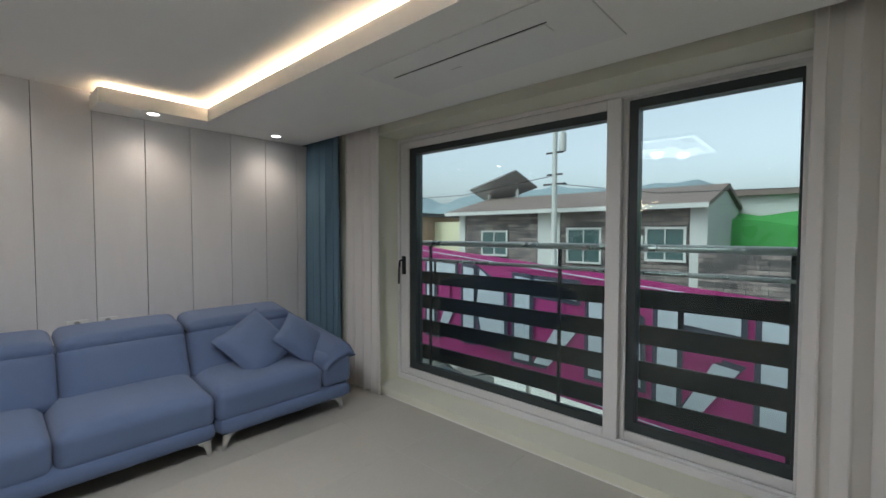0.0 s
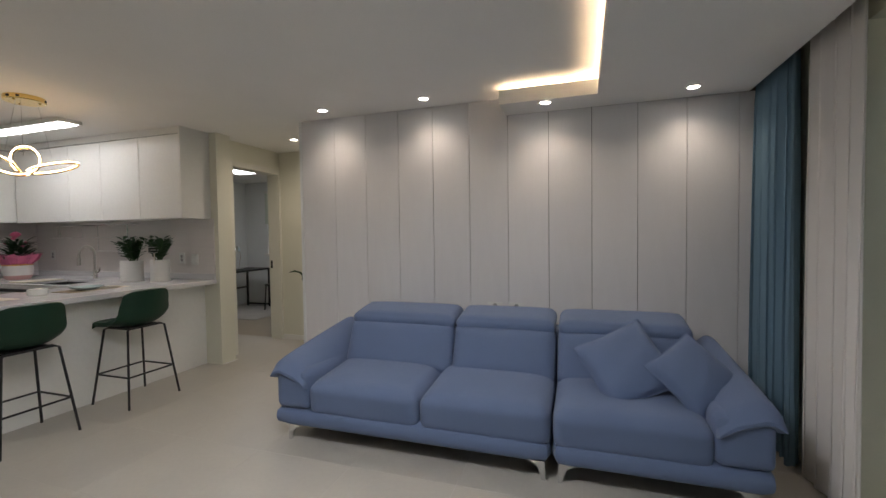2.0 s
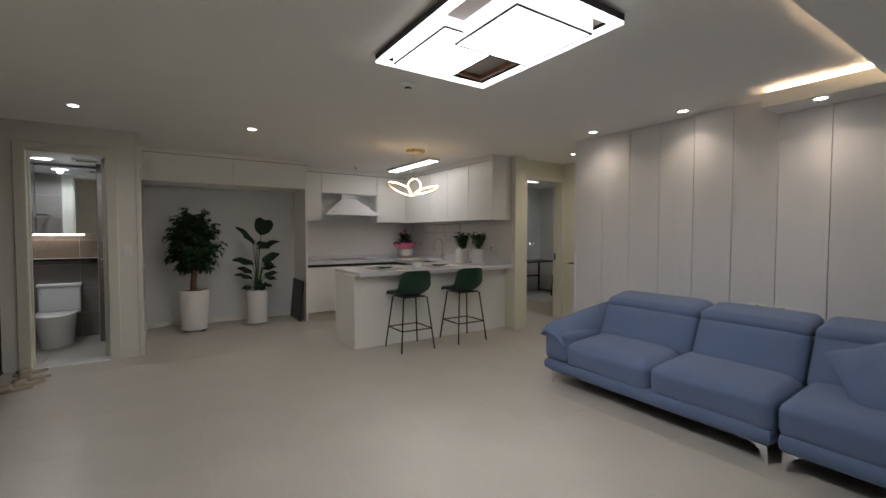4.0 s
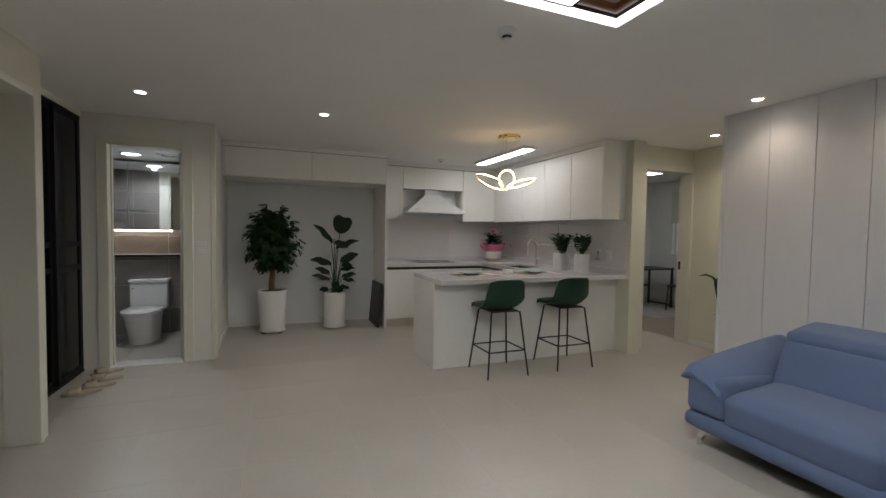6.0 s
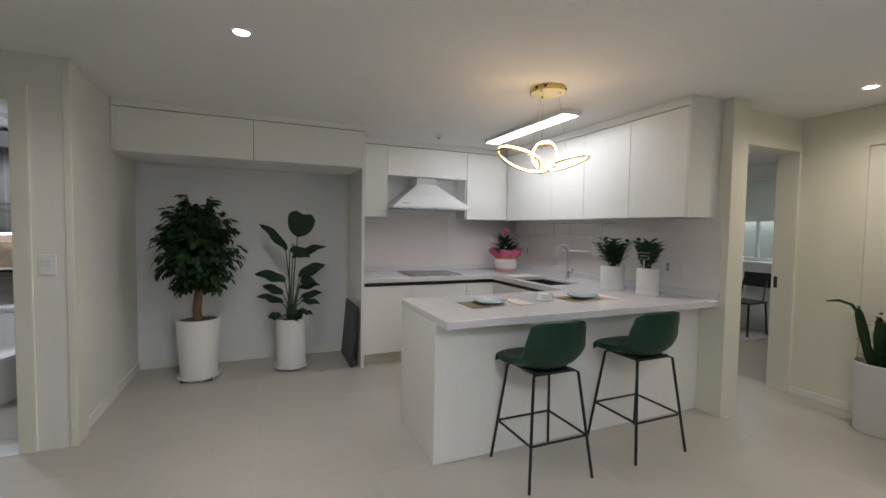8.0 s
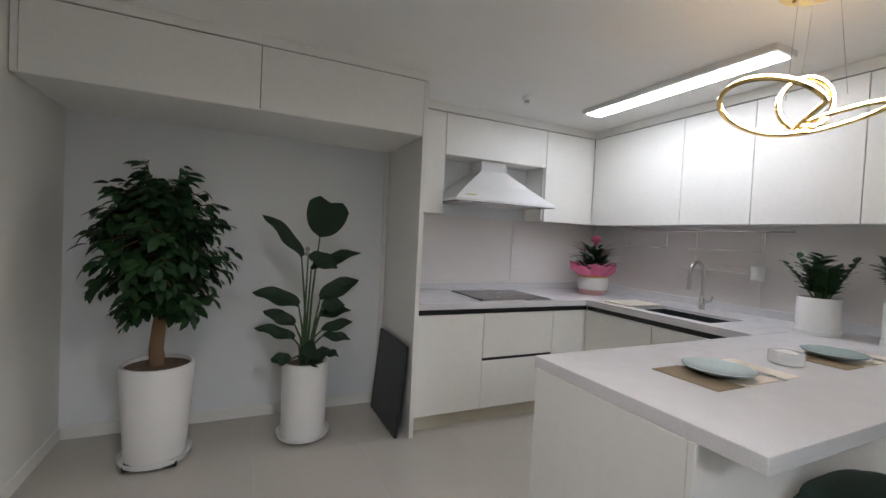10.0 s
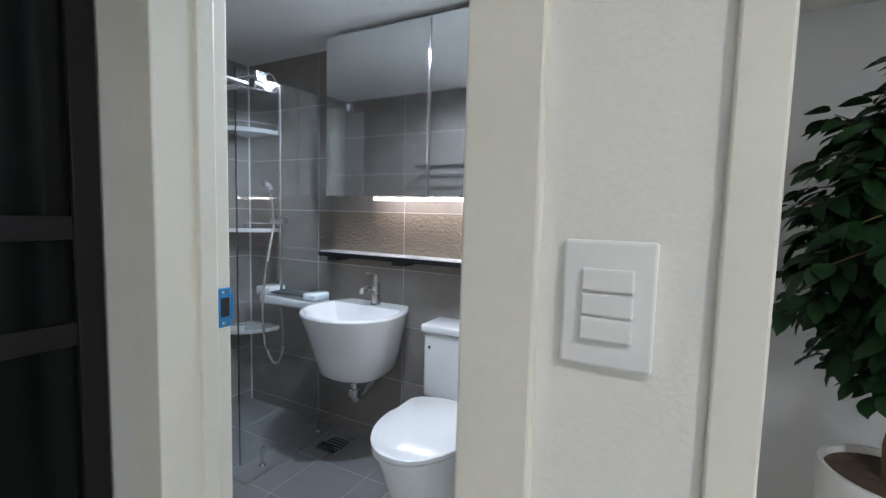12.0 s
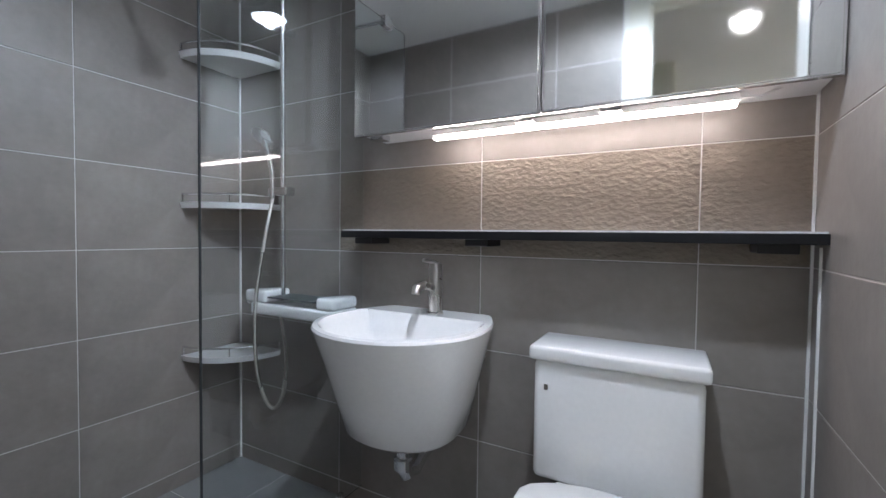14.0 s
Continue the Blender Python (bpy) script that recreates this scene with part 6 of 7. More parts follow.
for A, B, C, D in zip([hose[0]] + hose, hose, hose[1:], hose[2:] + [hose[-1]]):
    for s in (0, 0.25, 0.5, 0.75):
        cur.append([0.5 * (2 * B[i] + (C[i] - A[i]) * s + (2 * A[i] - 5 * B[i] + 4 * C[i] - D[i]) * s * s + (3 * B[i] - A[i] - 3 * C[i] + D[i]) * s ** 3) for i in range(3)])
cur.append(hose[-1])
part("hose", tube(BM(), cur, 0.0075, 8), M_STEEL, t, "flexible steel hose", True)
part("mixer_tray", bx(-0.36, 0.08, 0.01, 0.15, 0.655, 0.70, 0.010, 3), M_CERAMIC, t, "white mixer tray", True)
part("tray_end", bx(-0.36, -0.27, 0.012, 0.145, 0.70, 0.745, 0.014, 3), M_CERAMIC, t, "", True)
part("tray_end", bx(0.0, 0.12, 0.012, 0.145, 0.70, 0.75, 0.014, 3), M_CERAMIC, t, "", True)
part("tray_glass", bx(-0.26, -0.01, 0.02, 0.14, 0.722, 0.728), M_GASKET, t)
part("knob", tube(BM(), [(0.12, 0.08, 0.70), (0.165, 0.08, 0.70)], 0.024, 16), M_CHROME, t, "chrome mixer knob", True)

t = thing("floor_drain", pose(2.032, -4.81, FB), "square steel floor drain", "drain")
part("grate", bx(-0.065, 0.065, -0.065, 0.065, -0.004, 0.002), M_SLATE, t)
part("rim", box(box(box(bx(-0.075, -0.065, -0.075, 0.075, -0.004, 0.003), 0.065, 0.075, -0.075, 0.075, -0.004, 0.003), -0.065, 0.065, -0.075, -0.065, -0.004, 0.003), -0.065, 0.065, 0.065, 0.075, -0.004, 0.003), M_STEEL, t)
for k in range(5):
    part("bar", bx(-0.06, 0.06, -0.052 + k * 0.024, -0.044 + k * 0.024, 0.002, 0.0035), M_STEEL, t)

t = thing("towel_rail", pose(1.81, -3.688, 1.55), "chrome towel shelf rail on the tiled wall", "towel rail")
for yy in (-0.06, -0.13, -0.20):
    part("bar", tube(BM(), [(-0.28, yy, 0), (0.28, yy, 0)], 0.007, 8), M_CHROME, t, "", True)
for xx in (-0.28, 0.28):
    part("arm", tube(BM(), [(xx, 0, 0), (xx, -0.20, 0)], 0.009, 8), M_CHROME, t, "", True)

t = thing("spray_holder", pose(0.887, -4.80, 0.36), "white toilet spray holder with a cord on the tiled side", "holder")
part("holder", bx(-0.014, 0.016, -0.03, 0.03, -0.09, 0.06, 0.008, 3), M_SMOKE, t, "", True)
part("cord", tube(BM(), [(-0.005, -0.09, -0.35), (-0.006, -0.11, 0.1), (-0.006, -0.115, 0.60)], 0.004, 6), M_SMOKE, t)

t = thing("bath_ceiling_light", pose(1.315, -4.32, 2.125), "round flush white bathroom ceiling light, lit", "ceiling light")
part("ring", lathe(BM(), [(0.085, -0.0005), (0.10, -0.0005), (0.10, -0.010), (0.088, -0.014), (0.085, -0.0005)], 32), M_SMOKE, t, "", True)
part("lens", lathe(BM(), [(0, -0.006), (0.085, -0.006), (0.085, -0.001), (0, -0.001)], 32), M_BLAMP, t, "glowing lens")
t = thing("ceiling_vent", pose(0.93, -4.30, 2.125), "square white bathroom ceiling vent", "vent")
part("plate", bx(-0.12, 0.12, -0.12, 0.12, -0.012, -0.0005, 0.004), M_SMOKE, t)
for k in range(6):
    part("slat", bx(-0.09, 0.09, -0.085 + k * 0.032, -0.070 + k * 0.032, -0.0155, -0.0125), M_STEEL, t)

# ---- study ----
t = thing("desk", pose(-6.35, -4.62, 0), "dark topped desk on black metal legs", "desk")
part("top", bx(-0.55, 0.55, -0.28, 0.28, 0.70, 0.73, 0.003), M_SLATE, t)
for lx in (-0.52, 0.52):
    for ly in (-0.25, 0.25):
        part("leg", bx(lx - 0.015, lx + 0.015, ly - 0.015, ly + 0.015, 0, 0.70), M_BLACK, t)
    part("rail", bx(lx - 0.012, lx + 0.012, -0.235, 0.235, 0.04, 0.065), M_BLACK, t)
part("modesty_bar", bx(-0.505, 0.505, -0.26, -0.24, 0.35, 0.38), M_BLACK, t)
t = thing("desk_lamp", pose(-6.45, -4.66, 0.73), "chrome desk lamp with a dome shade", "lamp")
part("base", lathe(BM(), [(0, 0.0005), (0.07, 0.0005), (0.07, 0.012), (0.01, 0.02), (0, 0.02)], 24), M_CHROME, t, "", True)
part("arm", tube(BM(), [(0, 0, 0.02), (-0.05, 0, 0.25), (0.0, 0, 0.40), (0.06, 0, 0.40)], 0.006, 8), M_CHROME, t, "", True)
part("shade", lathe(BM(), [(0.02, 0.10), (0.06, 0.07), (0.08, 0.0), (0.076, 0.0), (0.055, 0.065), (0.0, 0.095)], 24, pose(0.07, 0, 0.33)), M_CHROME, t, "", True)
t = thing("flower_vase", pose(-6.1, -4.6, 0.73), "small vase with pink flowers on the desk", "vase")
part("vase", lathe(BM(), [(0, 0.0005), (0.03, 0.0005), (0.04, 0.05), (0.02, 0.1), (0.025, 0.12)], 20), M_CERAMIC, t, "", True)
b = BM()
rnd = random.Random(21)
for k in range(40):
    a = rnd.uniform(0, 6.28)
    leaf(b, (0.04 * math.cos(a), 0.04 * math.sin(a), 0.14 + rnd.random() * 0.12), (math.cos(a), math.sin(a), 0.6), (0, 0, 1), 0.05, 0.03, 0.3, 0.1, 3)
part("flowers", b, M_PINK, t, "", True)
t = thing("desk_chair", pose(-6.75, -4.0, 0), "black wooden chair beside the desk", "chair")
part("seat", bx(-0.2, 0.2, -0.2, 0.2, 0.43, 0.46, 0.01), M_BLACK, t)
part("backrest", bx(-0.2, -0.18, -0.18, 0.18, 0.66, 0.86, 0.008, 2, pose(-0.02, 0, 0, 0, -6, 0)), M_BLACK, t)
for lx in (-0.18, 0.18):
    for ly in (-0.18, 0.18):
        part("leg", tube(BM(), [(lx, ly, 0.44), (lx * 1.15, ly * 1.1, 0)], 0.013, 8), M_BLACK, t, "", True)
for ly in (-0.15, 0.15):
    part("back_post", tube(BM(), [(-0.18, ly, 0.45), (-0.235, ly, 0.72)], 0.012, 8), M_BLACK, t, "", True)
t = thing("rug", pose(-6.5, -4.3, 0), "pale grey rug under the desk", "rug")
part("mat", bx(-0.55, 0.75, -0.75, 0.6, -0.0035, 0.006, 0.002), mat("pale_rug", (0.52, 0.50, 0.48), 0.95, var=0.15, bump=0.8, bscale=150), t)
t = thing("roman_blind", pose(-7.13, -4.12, 1.55), "pale green horizontal blind, half lowered", "blind")
for k in range(14):
    part("slat", bx(-0.006, 0.006, -0.52, 0.52, k * 0.042, k * 0.042 + 0.041, 0.001), mat("pale_blind", (0.62, 0.68, 0.62), 0.8) if k == 0 else bpy.data.materials["pale_blind"], t)
part("head_rail", bx(-0.02, 0.02, -0.53, 0.53, 0.59, 0.63), M_PVC, t)
t = thing("ceiling_light", pose(-5.6, -3.75, H), "flat white square LED ceiling light, lit", "ceiling light")
part("housing", bx(-0.28, 0.28, -0.28, 0.28, -0.05, 0, 0.004), M_SMOKE, t)
part("diffuser", bx(-0.25, 0.25, -0.25, 0.25, -0.056, -0.0505), M_STUDY, t, "glowing diffuser")

# ---- outside ----
M_GROUND = mat("pale_concrete", (0.40, 0.41, 0.37), 0.9, var=0.2, scale=0.6, bump=0.4, bscale=30)
GZ = -3.0
b = BM()
b.faces.new([b.verts.new(p) for p in ((-1500, 3.2, GZ), (1500, 3.2, GZ), (1500, 3000, GZ), (-1500, 3000, GZ))])
setting("ground", b, M_GROUND, "pale concrete yard and street")
setting("wall_outer", bx(-12, 8, 2.36, 2.75, -3.2, -0.2), M_WALL)

rl = thing("balcony_railing", pose(-1.2, 2.79, 0), "black and steel railing with dark horizontal boards outside the window", "railing")
part("handrail", tube(BM(), [(-1.75, 0, 1.275), (1.45, 0, 1.275)], 0.023, 12), M_STEEL, rl, "round steel handrail", True)
part("midrail", tube(BM(), [(-1.75, 0, 1.125), (1.45, 0, 1.125)], 0.014, 10), M_STEEL, rl, "thin steel rail", True)
for px in (-1.30, -0.055, 1.20):
    part("post", bx(px - 0.010, px + 0.010, -0.010, 0.010, -0.2, 1.26), M_BLACK, rl)
for z0, z1 in ((0.905, 1.02), (0.68, 0.80), (0.455, 0.575), (0.225, 0.345)):
    part("board", bx(-1.75, 1.45, 0.016, 0.034, z0, z1, 0.003), M_DOORBLK, rl, "dark horizontal board")
part("bracket", bx(-1.75, 1.45, -0.04, 0.01, -0.21, -0.17), M_BLACK, rl)

# pink banner with unreadable block shapes
M_MAGENTA = mat("magenta_banner", (0.42, 0.035, 0.20), 0.55, var=0.12, scale=2)
M_BANW = mat("pale_banner_shapes", (0.60, 0.67, 0.74), 0.6, var=0.06)
M_BAND = mat("dark_banner_outline", (0.05, 0.06, 0.09), 0.6)
bn = thing("banner", pose(-4.45, 4.35, -0.12), "magenta banner with pale block shapes outlined in dark grey", "banner")


def ban_top(x):
    return 1.33 - 0.088 * x


b = BM()
n = 24
front = [[b.verts.new((5.9 * i / n, 0.02 * math.sin(i * 1.1), z)) for z in (-0.12 - 0.075 * 5.9 * i / n, ban_top(5.9 * i / n))] for i in range(n + 1)]
for A, B in zip(front, front[1:]):
    b.faces.new((A[0], B[0], B[1], A[1]))
ob = part("sheet", b, M_MAGENTA, bn)
ob.modifiers.new("thickness", "SOLIDIFY").thickness = 0.006
part("hem", tube(BM(), [(0, -0.03, 1.27), (5.9, -0.03, ban_top(5.9) - 0.06)], 0.006, 6), M_BANW, bn)
part("hem", tube(BM(), [(0, -0.03, -0.07), (5.9, -0.03, -0.51)], 0.006, 6), M_BANW, bn)
rnd = random.Random(5)


def ban_shape(nm, pts, y, material):
    bb = BM()
    f = bb.faces.new([bb.verts.new((x, y, z)) for x, z in pts])
    r = bmesh.ops.extrude_face_region(bb, geom=[f])
    bmesh.ops.translate(bb, vec=(0, 0.004, 0), verts=[v for v in r["geom"] if isinstance(v, bmesh.types.BMVert)])
    part(nm, bb, material, bn)
    if nm == "shape":
        cx, cz = sum(q[0] for q in pts) / len(pts), sum(q[1] for q in pts) / len(pts)
        ban_shape("shape_outline", [(q[0] + math.copysign(0.045, q[0] - cx), q[1] + math.copysign(0.045, q[1] - cz)) for q in pts], -0.036, M_BAND)


x = 0.42
for k in range(7):
    w = 0.52 + 0.12 * (k % 3)
    hi, lo = ban_top(x) - 0.20, 0.12 - 0.06 * x + 0.05 * (k % 2)
    t0 = x + w * 0.34
    ban_shape("shape", [(x, lo), (x + w * 0.26, lo), (x + w * 0.26, hi), (x, hi + 0.02)], -0.044, M_BANW)
    ban_shape("shape", [(t0, (lo + hi) / 2), (t0 + w * 0.16, lo + 0.02), (x + w, lo), (x + w - 0.02, hi - 0.25), (t0 + 0.05, hi)] if k % 2 else [(t0, hi - 0.16), (x + w, hi - 0.2), (x + w, hi - 0.02), (t0, hi)], -0.044, M_BANW)
    if k % 2 == 0:
        ban_shape("shape", [(t0, lo), (t0 + w * 0.25, lo), (x + w, lo + 0.42), (x + w * 0.7, lo + 0.45)], -0.044, M_BANW)
        ban_shape("shape_centre", [(t0 + 0.04, lo + 0.45), (x + w * 0.8, lo + 0.47), (x + w * 0.82, hi - 0.24), (t0 + 0.05, hi - 0.22)], -0.046, M_MAGENTA)
    x += w + 0.14
for px in (0.0, 2.0, 4.0, 5.9):
    part("post", bx(px - 0.02, px + 0.02, 0.03, 0.07, GZ + 0.12, ban_top(px)), M_STEEL, bn)

def stone_material():
    m, n, l, p = nodes_of("grey_stone_cladding")
    tc, sp_, cb = n.new("ShaderNodeTexCoord"), n.new("ShaderNodeSeparateXYZ"), n.new("ShaderNodeCombineXYZ")
    l.new(tc.outputs["Object"], sp_.inputs[0])
    l.new(sp_.outputs[0], cb.inputs[0])
    l.new(sp_.outputs[2], cb.inputs[1])
    br = n.new("ShaderNodeTexBrick")
    br.inputs["Scale"].default_value, br.inputs["Mortar Size"].default_value = 1.0, 0.012
    br.inputs["Brick Width"].default_value, br.inputs["Row Height"].default_value = 0.55, 0.15
    br.inputs["Color1"].default_value, br.inputs["Color2"].default_value, br.inputs["Mortar"].default_value = (0.05, 0.045, 0.045, 1), (0.21, 0.175, 0.16, 1), (0.03, 0.03, 0.03, 1)
    br.offset = 0.37
    l.new(cb.outputs[0], br.inputs["Vector"])
    no = n.new("ShaderNodeTexNoise")
    no.inputs["Scale"].default_value, no.inputs["Detail"].default_value = 2.3, 6
    l.new(tc.outputs["Object"], no.inputs["Vector"])
    mx = n.new("ShaderNodeMix")
    mx.data_type, mx.blend_type = "RGBA", "OVERLAY"
    mx.inputs[0].default_value = 0.8
    l.new(br.outputs[0], mx.inputs[6])
    l.new(no.outputs["Fac"], mx.inputs[7])
    l.new(mx.outputs[2], p.inputs["Base Color"])
    p.inputs["Roughness"].default_value = 0.9
    bp = n.new("ShaderNodeBump")
    bp.inputs["Strength"].default_value, bp.inputs["Distance"].default_value = 0.8, 0.03
    l.new(br.outputs[0], bp.inputs["Height"])
    l.new(bp.outputs[0], p.inputs["Normal"])
    return m


M_STONE = stone_material()
M_ROOF = mat("brown_roof", (0.15, 0.115, 0.10), 0.85, var=0.12, scale=1.0, bump=0.3)
M_PLASTER = mat("pale_plaster", (0.42, 0.43, 0.41), 0.85, var=0.08)
M_WINDARK = mat("house_glass", (0.05, 0.09, 0.09), 0.1, var=0.2, bump=0)
M_BRICKW = mat("tan_brick", (0.33, 0.225, 0.155), 0.9, var=0.12, scale=2)
M_GREENM = mat("green_mesh_bank", (0.035, 0.22, 0.045), 0.9, var=0.25, scale=0.8, bump=0.6)
# distance haze is painted into the bluish hill colour
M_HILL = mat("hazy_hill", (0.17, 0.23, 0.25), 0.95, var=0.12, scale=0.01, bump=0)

hs = thing("house", pose(-13.2, 16.0, GZ), "low grey stone-clad house with brown roof and white trim", "house")
part("wall", bx(0, 10.4, 0, 7, 0, 5.3), M_STONE, hs)
part("side_wall", bx(10.4, 10.44, 0, 7, 0, 5.28), M_PLASTER, hs, "pale plaster gable end")
b = BM()
b.faces.new([b.verts.new(p) for p in ((10.42, 0, 5.28), (10.42, 7, 5.28), (10.42, 3.2, 6.12))])
ob = part("gable", b, M_PLASTER, hs, "pale plaster gable")
ob.modifiers.new("thickness", "SOLIDIFY").thickness = 0.04
for px, pw in ((0, 0.35), (4.3, 1.0), (9.95, 0.5)):
    part("pilaster", bx(px, px + pw, -0.06, 0.0, 0, 5.3), M_PLASTER, hs, "pale plaster strip")
b = BM()
pts = [(-0.5, -0.5, 5.22), (10.56, -0.5, 5.22), (10.56, 3.2, 6.12), (-0.5, 3.2, 6.12), (-0.5, 7.5, 5.2), (10.56, 7.5, 5.2)]
lo = [b.verts.new(p) for p in pts]
hi = [b.verts.new((p[0], p[1], p[2] + 0.16)) for p in pts]
for q in ((0, 1, 2, 3), (3, 2, 5, 4)):
    b.faces.new([lo[i] for i in q][::-1]), b.faces.new([hi[i] for i in q])
for i, j in ((0, 1), (1, 2), (2, 5), (5, 4), (4, 3), (3, 0)):
    b.faces.new((lo[i], lo[j], hi[j], hi[i]))
part("roof", b, M_ROOF, hs, "brown pitched roof")
part("eaves", bx(-0.5, 10.56, -0.56, -0.5, 5.20, 5.36), M_PLASTER, hs, "white eaves board")
for wx, wz, ww, wh in ((1.35, 3.35, 1.45, 1.15), (5.6, 3.2, 1.4, 1.4), (8.0, 3.7, 0.5, 0.6), (8.55, 3.4, 1.3, 1.2)):
    wf = part("window", box(box(box(bx(wx, wx + 0.08, -0.09, -0.02, wz, wz + wh), wx + ww - 0.08, wx + ww, -0.09, -0.02, wz, wz + wh), wx + 0.08, wx + ww - 0.08, -0.09, -0.02, wz + wh - 0.08, wz + wh), wx + 0.08, wx + ww - 0.08, -0.09, -0.02, wz, wz + 0.08), M_PLASTER, hs, "white framed window")
    part("pane", bx(wx + 0.08, wx + ww / 2 - 0.02, -0.05, -0.03, wz + 0.08, wz + wh - 0.08), M_WINDARK, wf)
    part("pane", bx(wx + ww / 2 + 0.02, wx + ww - 0.08, -0.05, -0.03, wz + 0.08, wz + wh - 0.08), M_WINDARK, wf)
    part("mullion", bx(wx + ww / 2 - 0.02, wx + ww / 2 + 0.02, -0.09, -0.02, wz + 0.08, wz + wh - 0.08), M_PLASTER, wf)

sp = thing("solar_panel", pose(-12.75, 19.0, 2.55), "tilted solar panel array on posts above the roof", "solar panel")
part("panel", bx(-1.5, 1.5, -0.95, 0.95, 0.02, 0.07, 0.01, 1, pose(0, 0, 1.2, -22, -15, 0)), M_SLATE, sp)
part("panel_back", bx(-1.52, 1.52, -0.97, 0.97, -0.03, 0.015, 0.01, 1, pose(0, 0, 1.2, -22, -15, 0)), mat("grey_panel_back", (0.30, 0.30, 0.30), 0.8, var=0.2), sp)
for px in (-0.9, 0.9):
    part("post", bx(px - 0.05, px + 0.05, -0.05, 0.05, 0, 1.1), M_PLASTER, sp)

up = thing("utility_pole", pose(-7.35, 14.4, GZ), "grey concrete utility pole with a transformer and wires", "utility pole")
part("pole", tube(BM(), [(0, 0, 0), (0, 0, 9.4)], 0.105, 14, False, [1.1, 0.75]), M_PLASTER, up, "", True)
tr = part("transformer", lathe(BM(), [(0, 0), (0.12, 0), (0.135, 0.05), (0.135, 0.62), (0.11, 0.68), (0, 0.70)], 20, pose(0.30, 0, 7.35)), M_PLASTER, up, "grey can transformer", True)
part("bushing", tube(BM(), [(0.30, 0, 8.05), (0.30, 0, 8.35)], 0.035, 8), M_SLATE, tr)
for z, w in ((6.15, 0.45), (6.5, 0.3), (7.3, 0.34)):
    part("crossarm", bx(-w, w, -0.04, 0.04, z, z + 0.06), M_SLATE, up)
for z, ex, ez in ((6.2, 7, 5.6), (6.5, -9, 6.1), (9.0, 14, 9.8), (8.8, -14, 9.5)):
    part("wire", tube(BM(), [(0, 0, z), (ex * 0.5, 0.2, (z + ez) / 2 - 0.25), (ex, 0.4, ez)], 0.012, 6), M_BLACK, up)

h2 = thing("house", pose(-33, 22, GZ), "two-storey tan house with flat dark roof", "house")
part("wall", bx(0, 11, 0, 8, 0, 5.6), M_BRICKW, h2)
part("roof", bx(-0.5, 11.5, -0.5, 8.5, 5.6, 5.85), M_SLATE, h2)
part("wing", bx(11, 14, 1.5, 7, 0, 5.2), mat("cream_render", (0.52, 0.50, 0.34), 0.9), h2, "cream rendered wing")
wf = part("window", bx(8.6, 9.6, -0.06, -0.01, 3.9, 4.9), M_PLASTER, h2, "white framed window")
part("pane", bx(8.7, 9.5, -0.08, -0.062, 4.0, 4.8), M_WINDARK, wf)
part("balcony", bx(1, 10.5, -1.3, -0.02, 2.5, 2.7), M_PLASTER, h2)
for k in range(6):
    wf = part("window", bx(2.6 + k * 1.3, 3.7 + k * 1.3, -0.06, -0.01, 1.7, 2.4), M_PLASTER, h2)
    part("pane", bx(2.7 + k * 1.3, 3.6 + k * 1.3, -0.08, -0.062, 1.8, 2.3), M_WINDARK, wf)

b = BM()
rows = []
for j in range(5):
    rows.append([b.verts.new((-4.6 + i * 2.6, 19.5 + j * 1.2, GZ + (0.0 if j == 0 else 4.35 + j * 0.42 + 0.35 * math.sin(i * 1.7 + j)))) for i in range(10)])
for A, B in zip(rows, rows[1:]):
    for i in range(9):
        b.faces.new((A[i], A[i + 1], B[i + 1], B[i]))
bk = part("bank", b, M_GREENM, None, "green mesh covered earth bank", True)
tagged(bk, category="bank", kind="structure")
setting("retaining_wall", bx(-2.9, 20, 15.5, 16.1, GZ, 0.75), M_STONE, "grey stone retaining wall")
part_hut = thing("house", pose(-3.0, 22.5, GZ), "pale block building behind the bank", "house")
part("wall", bx(-0.5, 3.4, 0, 4, 0, 6.0), M_PLASTER, part_hut)
part("roof", bx(-0.8, 3.7, -0.3, 4.3, 6.0, 6.25), M_ROOF, part_hut)

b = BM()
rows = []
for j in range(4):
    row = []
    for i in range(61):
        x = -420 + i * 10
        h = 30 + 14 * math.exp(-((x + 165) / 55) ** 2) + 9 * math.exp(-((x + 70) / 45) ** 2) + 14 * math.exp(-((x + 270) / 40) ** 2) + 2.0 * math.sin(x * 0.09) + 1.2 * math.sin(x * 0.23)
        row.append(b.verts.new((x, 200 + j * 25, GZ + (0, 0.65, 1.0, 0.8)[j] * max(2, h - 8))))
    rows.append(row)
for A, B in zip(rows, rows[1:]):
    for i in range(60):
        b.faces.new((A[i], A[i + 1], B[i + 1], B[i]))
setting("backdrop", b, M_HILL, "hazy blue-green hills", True)


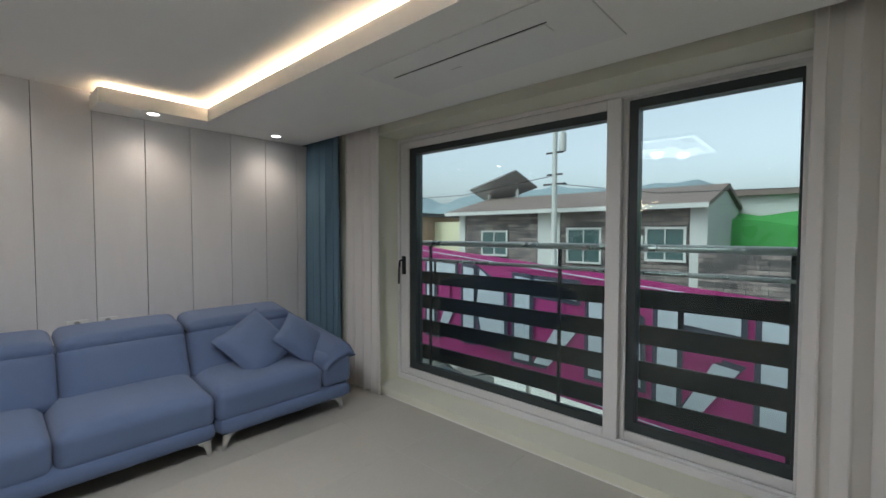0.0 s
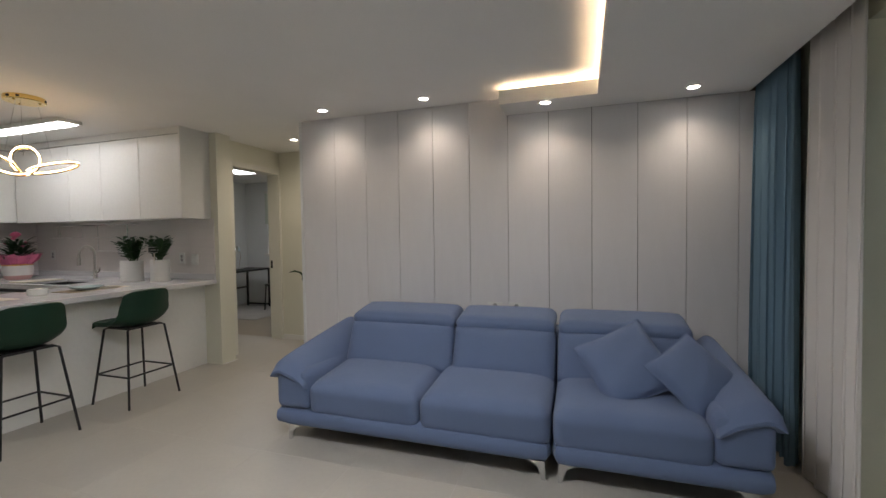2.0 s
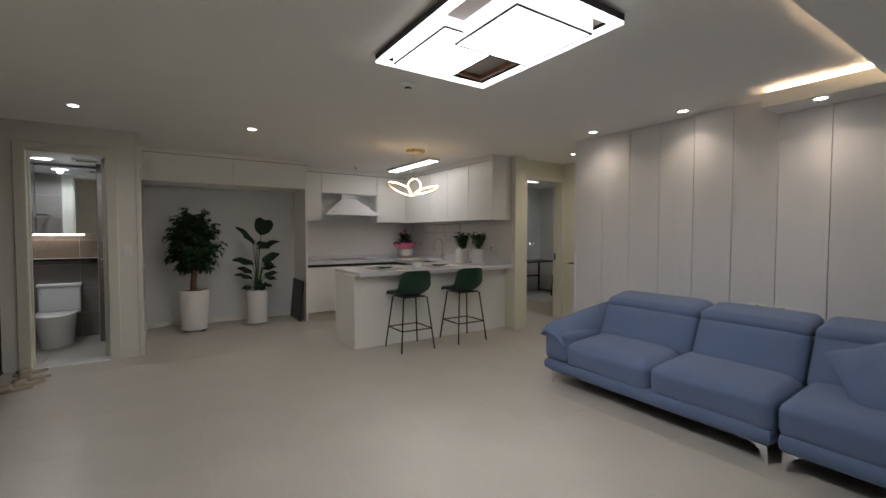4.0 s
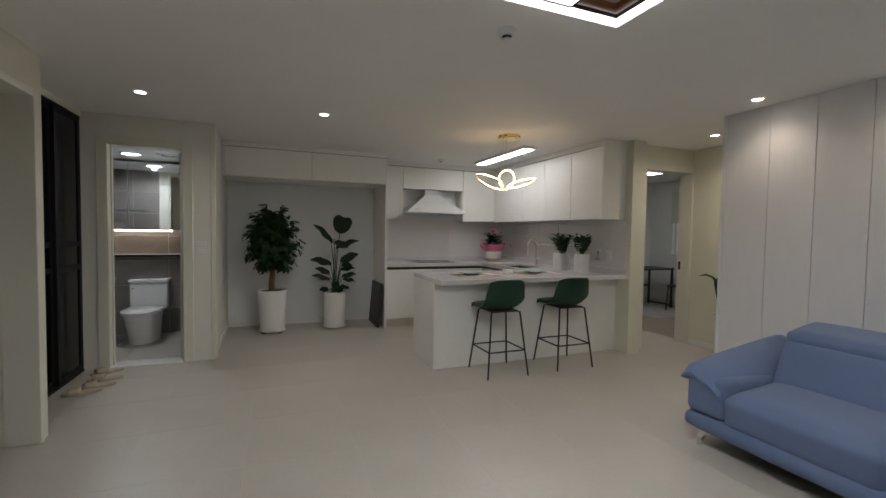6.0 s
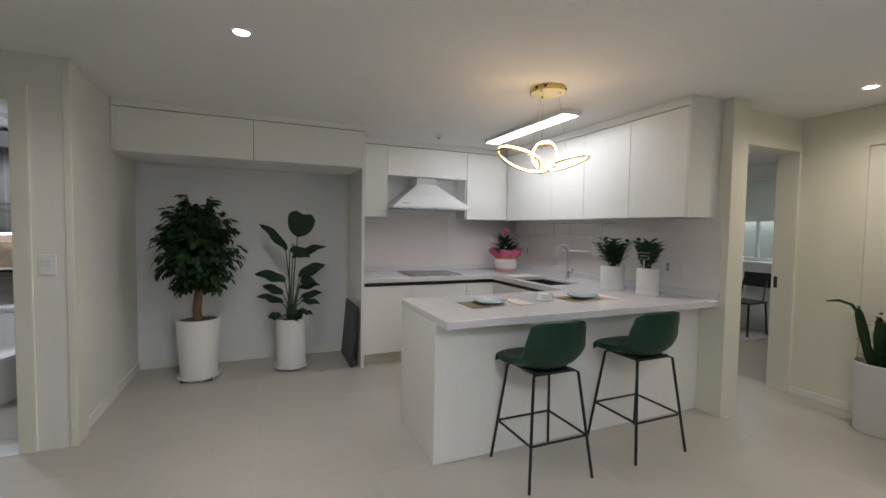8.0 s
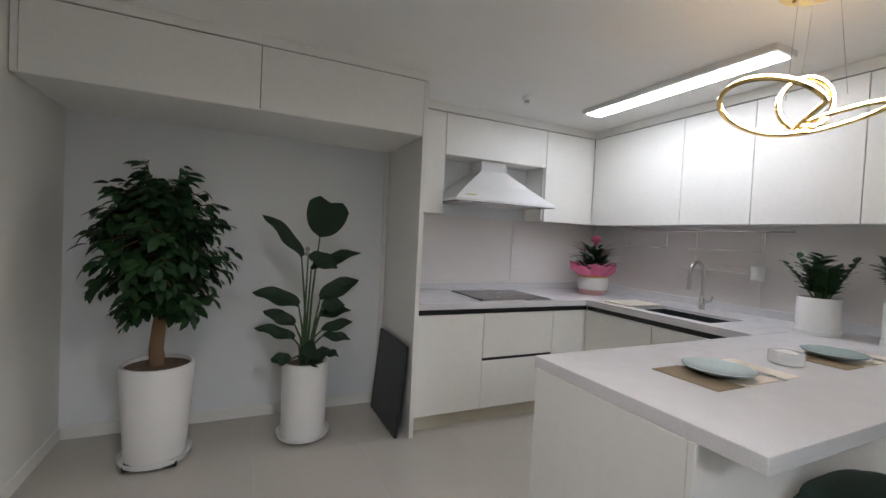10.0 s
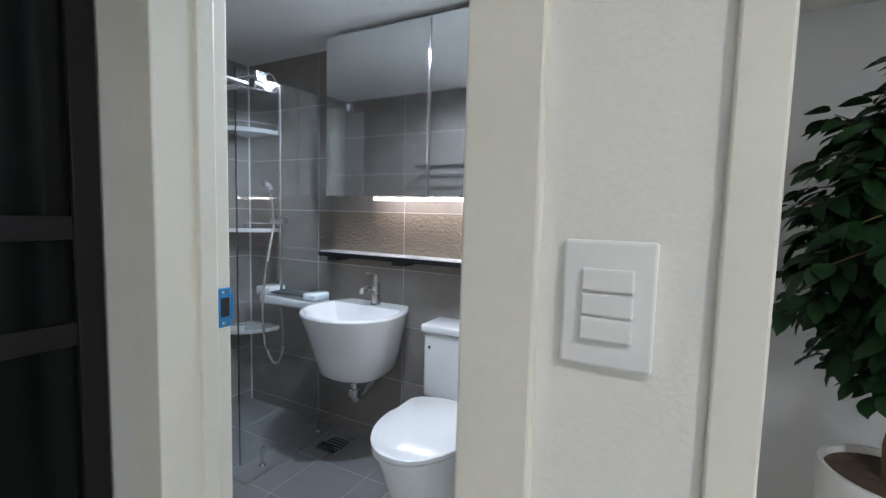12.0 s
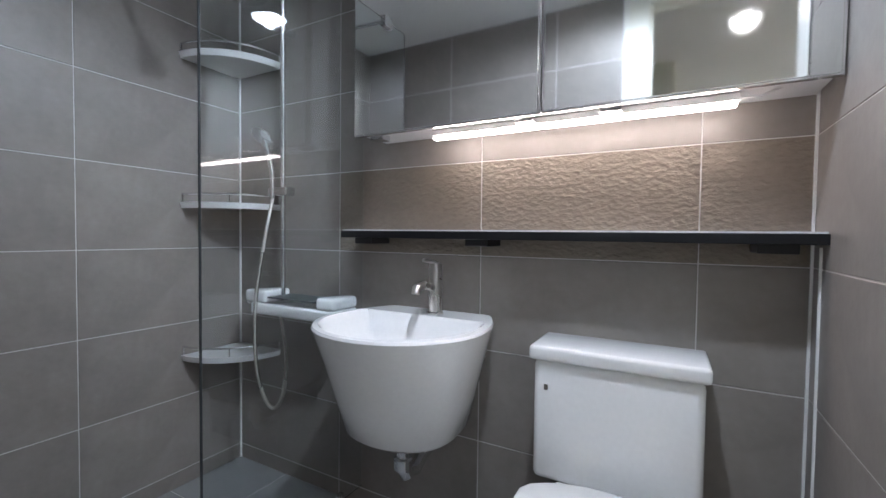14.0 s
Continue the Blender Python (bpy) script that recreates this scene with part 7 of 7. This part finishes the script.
def parked_car():
    t = thing("car", pose(-6.84, 6.7, GZ, 0, 0, -90), "dark grey parked car with pale windscreen", "car")
    pr = [(-2.1, 0.35), (-2.1, 0.75), (-1.9, 0.9), (-1.0, 0.98), (-0.45, 1.42), (0.9, 1.45), (1.6, 1.0), (2.1, 0.92), (2.15, 0.4)]
    b = BM()
    L = [[b.verts.new((x, s * (0.84 if z < 1.0 else 0.66), z)) for x, z in pr] for s in (-1, 1)]
    for k in range(len(pr)):
        j = (k + 1) % len(pr)
        b.faces.new((L[0][k], L[0][j], L[1][j], L[1][k]))
    b.faces.new(L[0][::-1]), b.faces.new(L[1])
    bmesh.ops.bevel(b, geom=list(b.edges), offset=0.06, segments=2, affect="EDGES")
    part("body", b, mat("dark_car_paint", (0.13, 0.135, 0.13), 0.25, coat=0.6), t, "", True)
    for x0, x1 in ((-0.92, -0.50), (0.98, 1.55)):
        b = BM()
        z0, z1 = (1.02, 1.40) if x0 < 0 else (1.42, 1.05)
        b.faces.new([b.verts.new(p) for p in ((x0 - 0.02, -0.62, z0 + 0.04), (x1 - 0.02, -0.56, z1 + 0.04), (x1 - 0.02, 0.56, z1 + 0.04), (x0 - 0.02, 0.62, z0 + 0.04))])
        part("windscreen", b, M_WINDARK, t)
    for sg in (-1, 1):
        b = BM()
        b.faces.new([b.verts.new((x, sg * y, z)) for x, y, z in ((-0.80, 0.85, 1.03), (-0.42, 0.71, 1.37), (0.82, 0.71, 1.39), (1.30, 0.85, 1.05))])
        ob = part("side_window", b, M_WINDARK, t)
        ob.modifiers.new("thickness", "SOLIDIFY").thickness = 0.01
    for sx in (-1.3, 1.3):
        for sy in (-0.84, 0.84):
            wl_ = part("tyre", tube(BM(), [(sx, sy - 0.1, 0.32), (sx, sy + 0.1, 0.32)], 0.32, 20), M_BLACK, t, "", True)
            part("rim", tube(BM(), [(sx, sy - 0.105, 0.32), (sx, sy + 0.105, 0.32)], 0.19, 14), M_STEEL, wl_, "", True)


parked_car()

# ---- pieces of walls and floors ----
joint = [-1.272] + [0.63 + 0.3112 * k for k in range(-5, 6)] + [2.347]
for a, b_ in zip(joint, joint[1:]):
    top = 2.2195 if a > 0.6 else H - 0.001
    piece("panel", (0.0155, b_ - a - 0.004, top), M_PANEL, wall_sofa, (-3.7485, (a + b_) / 2, top / 2), 0.0015)

for a, b_ in cuts(-4.865, 1.50, 0.02, 0.62):
    for c, e in cuts(-5.11, 2.345, -4.40, 0.62):
        if b_ < -3.9 and (c < -2.5 or c > -1.3):
            continue
        piece("tile", (b_ - a - 0.003, e - c - 0.003, 0.014), M_TILE, floor_living, ((a + b_) / 2, (c + e) / 2, -0.007), 0.0003)

ZJ = cuts(-0.07, 2.125, 0.912, 0.305)
for a, b_ in cuts(0.872, 2.928, 1.713, 0.606):
    for c, e in ZJ:
        relief = abs(c - 0.912) < 0.01 and a < 2.3
        piece("tile", (b_ - a - 0.003, 0.008, e - c - 0.003), M_BRELIEF if relief else M_BTILE, wall_bath_back, ((a + b_) / 2, -4.984, (c + e) / 2), 0.001)
for a, b_ in cuts(-4.98, -3.685, -4.37, 0.61):
    for c, e in ZJ:
        piece("tile", (0.008, b_ - a - 0.003, e - c - 0.003), M_BTILE, wall_bath_left, (2.924, (a + b_) / 2, (c + e) / 2), 0.001)
for c, e in ZJ:
    piece("tile", (0.008, 0.449, e - c - 0.003), M_BTILE, wall_bath_duct, (0.876, -4.754, (c + e) / 2), 0.001)
    piece("tile", (0.33, 0.008, e - c - 0.003), M_BTILE, wall_bath_duct, (0.716, -4.524, (c + e) / 2), 0.001)
    for a, b_ in cuts(1.40, 2.92, 1.713, 0.606):
        piece("tile", (b_ - a - 0.003, 0.008, e - c - 0.003), M_BTILE, wall_bath_in, ((a + b_) / 2, -3.684, (c + e) / 2), 0.001)
    piece("tile", (0.008, 0.89, e - c - 0.003), M_BTILE, wall_bath_door, (0.562, -4.075, (c + e) / 2), 0.001)
part("corner_bead", bx(0.874, 0.884, -4.528, -4.518, -0.07, 2.125, 0.002), M_CHROME, wall_bath_duct)
part("caulk_line", bx(0.8802, 0.886, -4.9802, -4.974, -0.07, 2.125), M_CERAMIC, wall_bath_back)
part("caulk_line", bx(2.913, 2.9198, -4.9802, -4.974, -0.07, 2.125), M_CERAMIC, wall_bath_back)
for a, b_ in cuts(0.56, 2.92, 1.705, 0.305):
    for c, e in cuts(-4.98, -3.66, -4.665, 0.305):
        piece("tile", (b_ - a - 0.003, e - c - 0.003, 0.012), M_BFLOOR, floor_bath, ((a + b_) / 2, (c + e) / 2, -0.072), 0.001)
for a, b_ in cuts(-3.76, -1.556, -2.75, 1.2):
    piece("tile", (b_ - a - 0.001, 0.006, 0.575), M_SPLASH, wall_south, ((a + b_) / 2, -5.1115, 1.217), 0.001)
for a, b_ in cuts(-5.11, -2.36, -3.55, 1.2):
    piece("tile", (0.012, b_ - a - 0.001, 0.563), M_SPLASH, wall_kitchen, (-3.759, (a + b_) / 2, 1.212), 0.001)
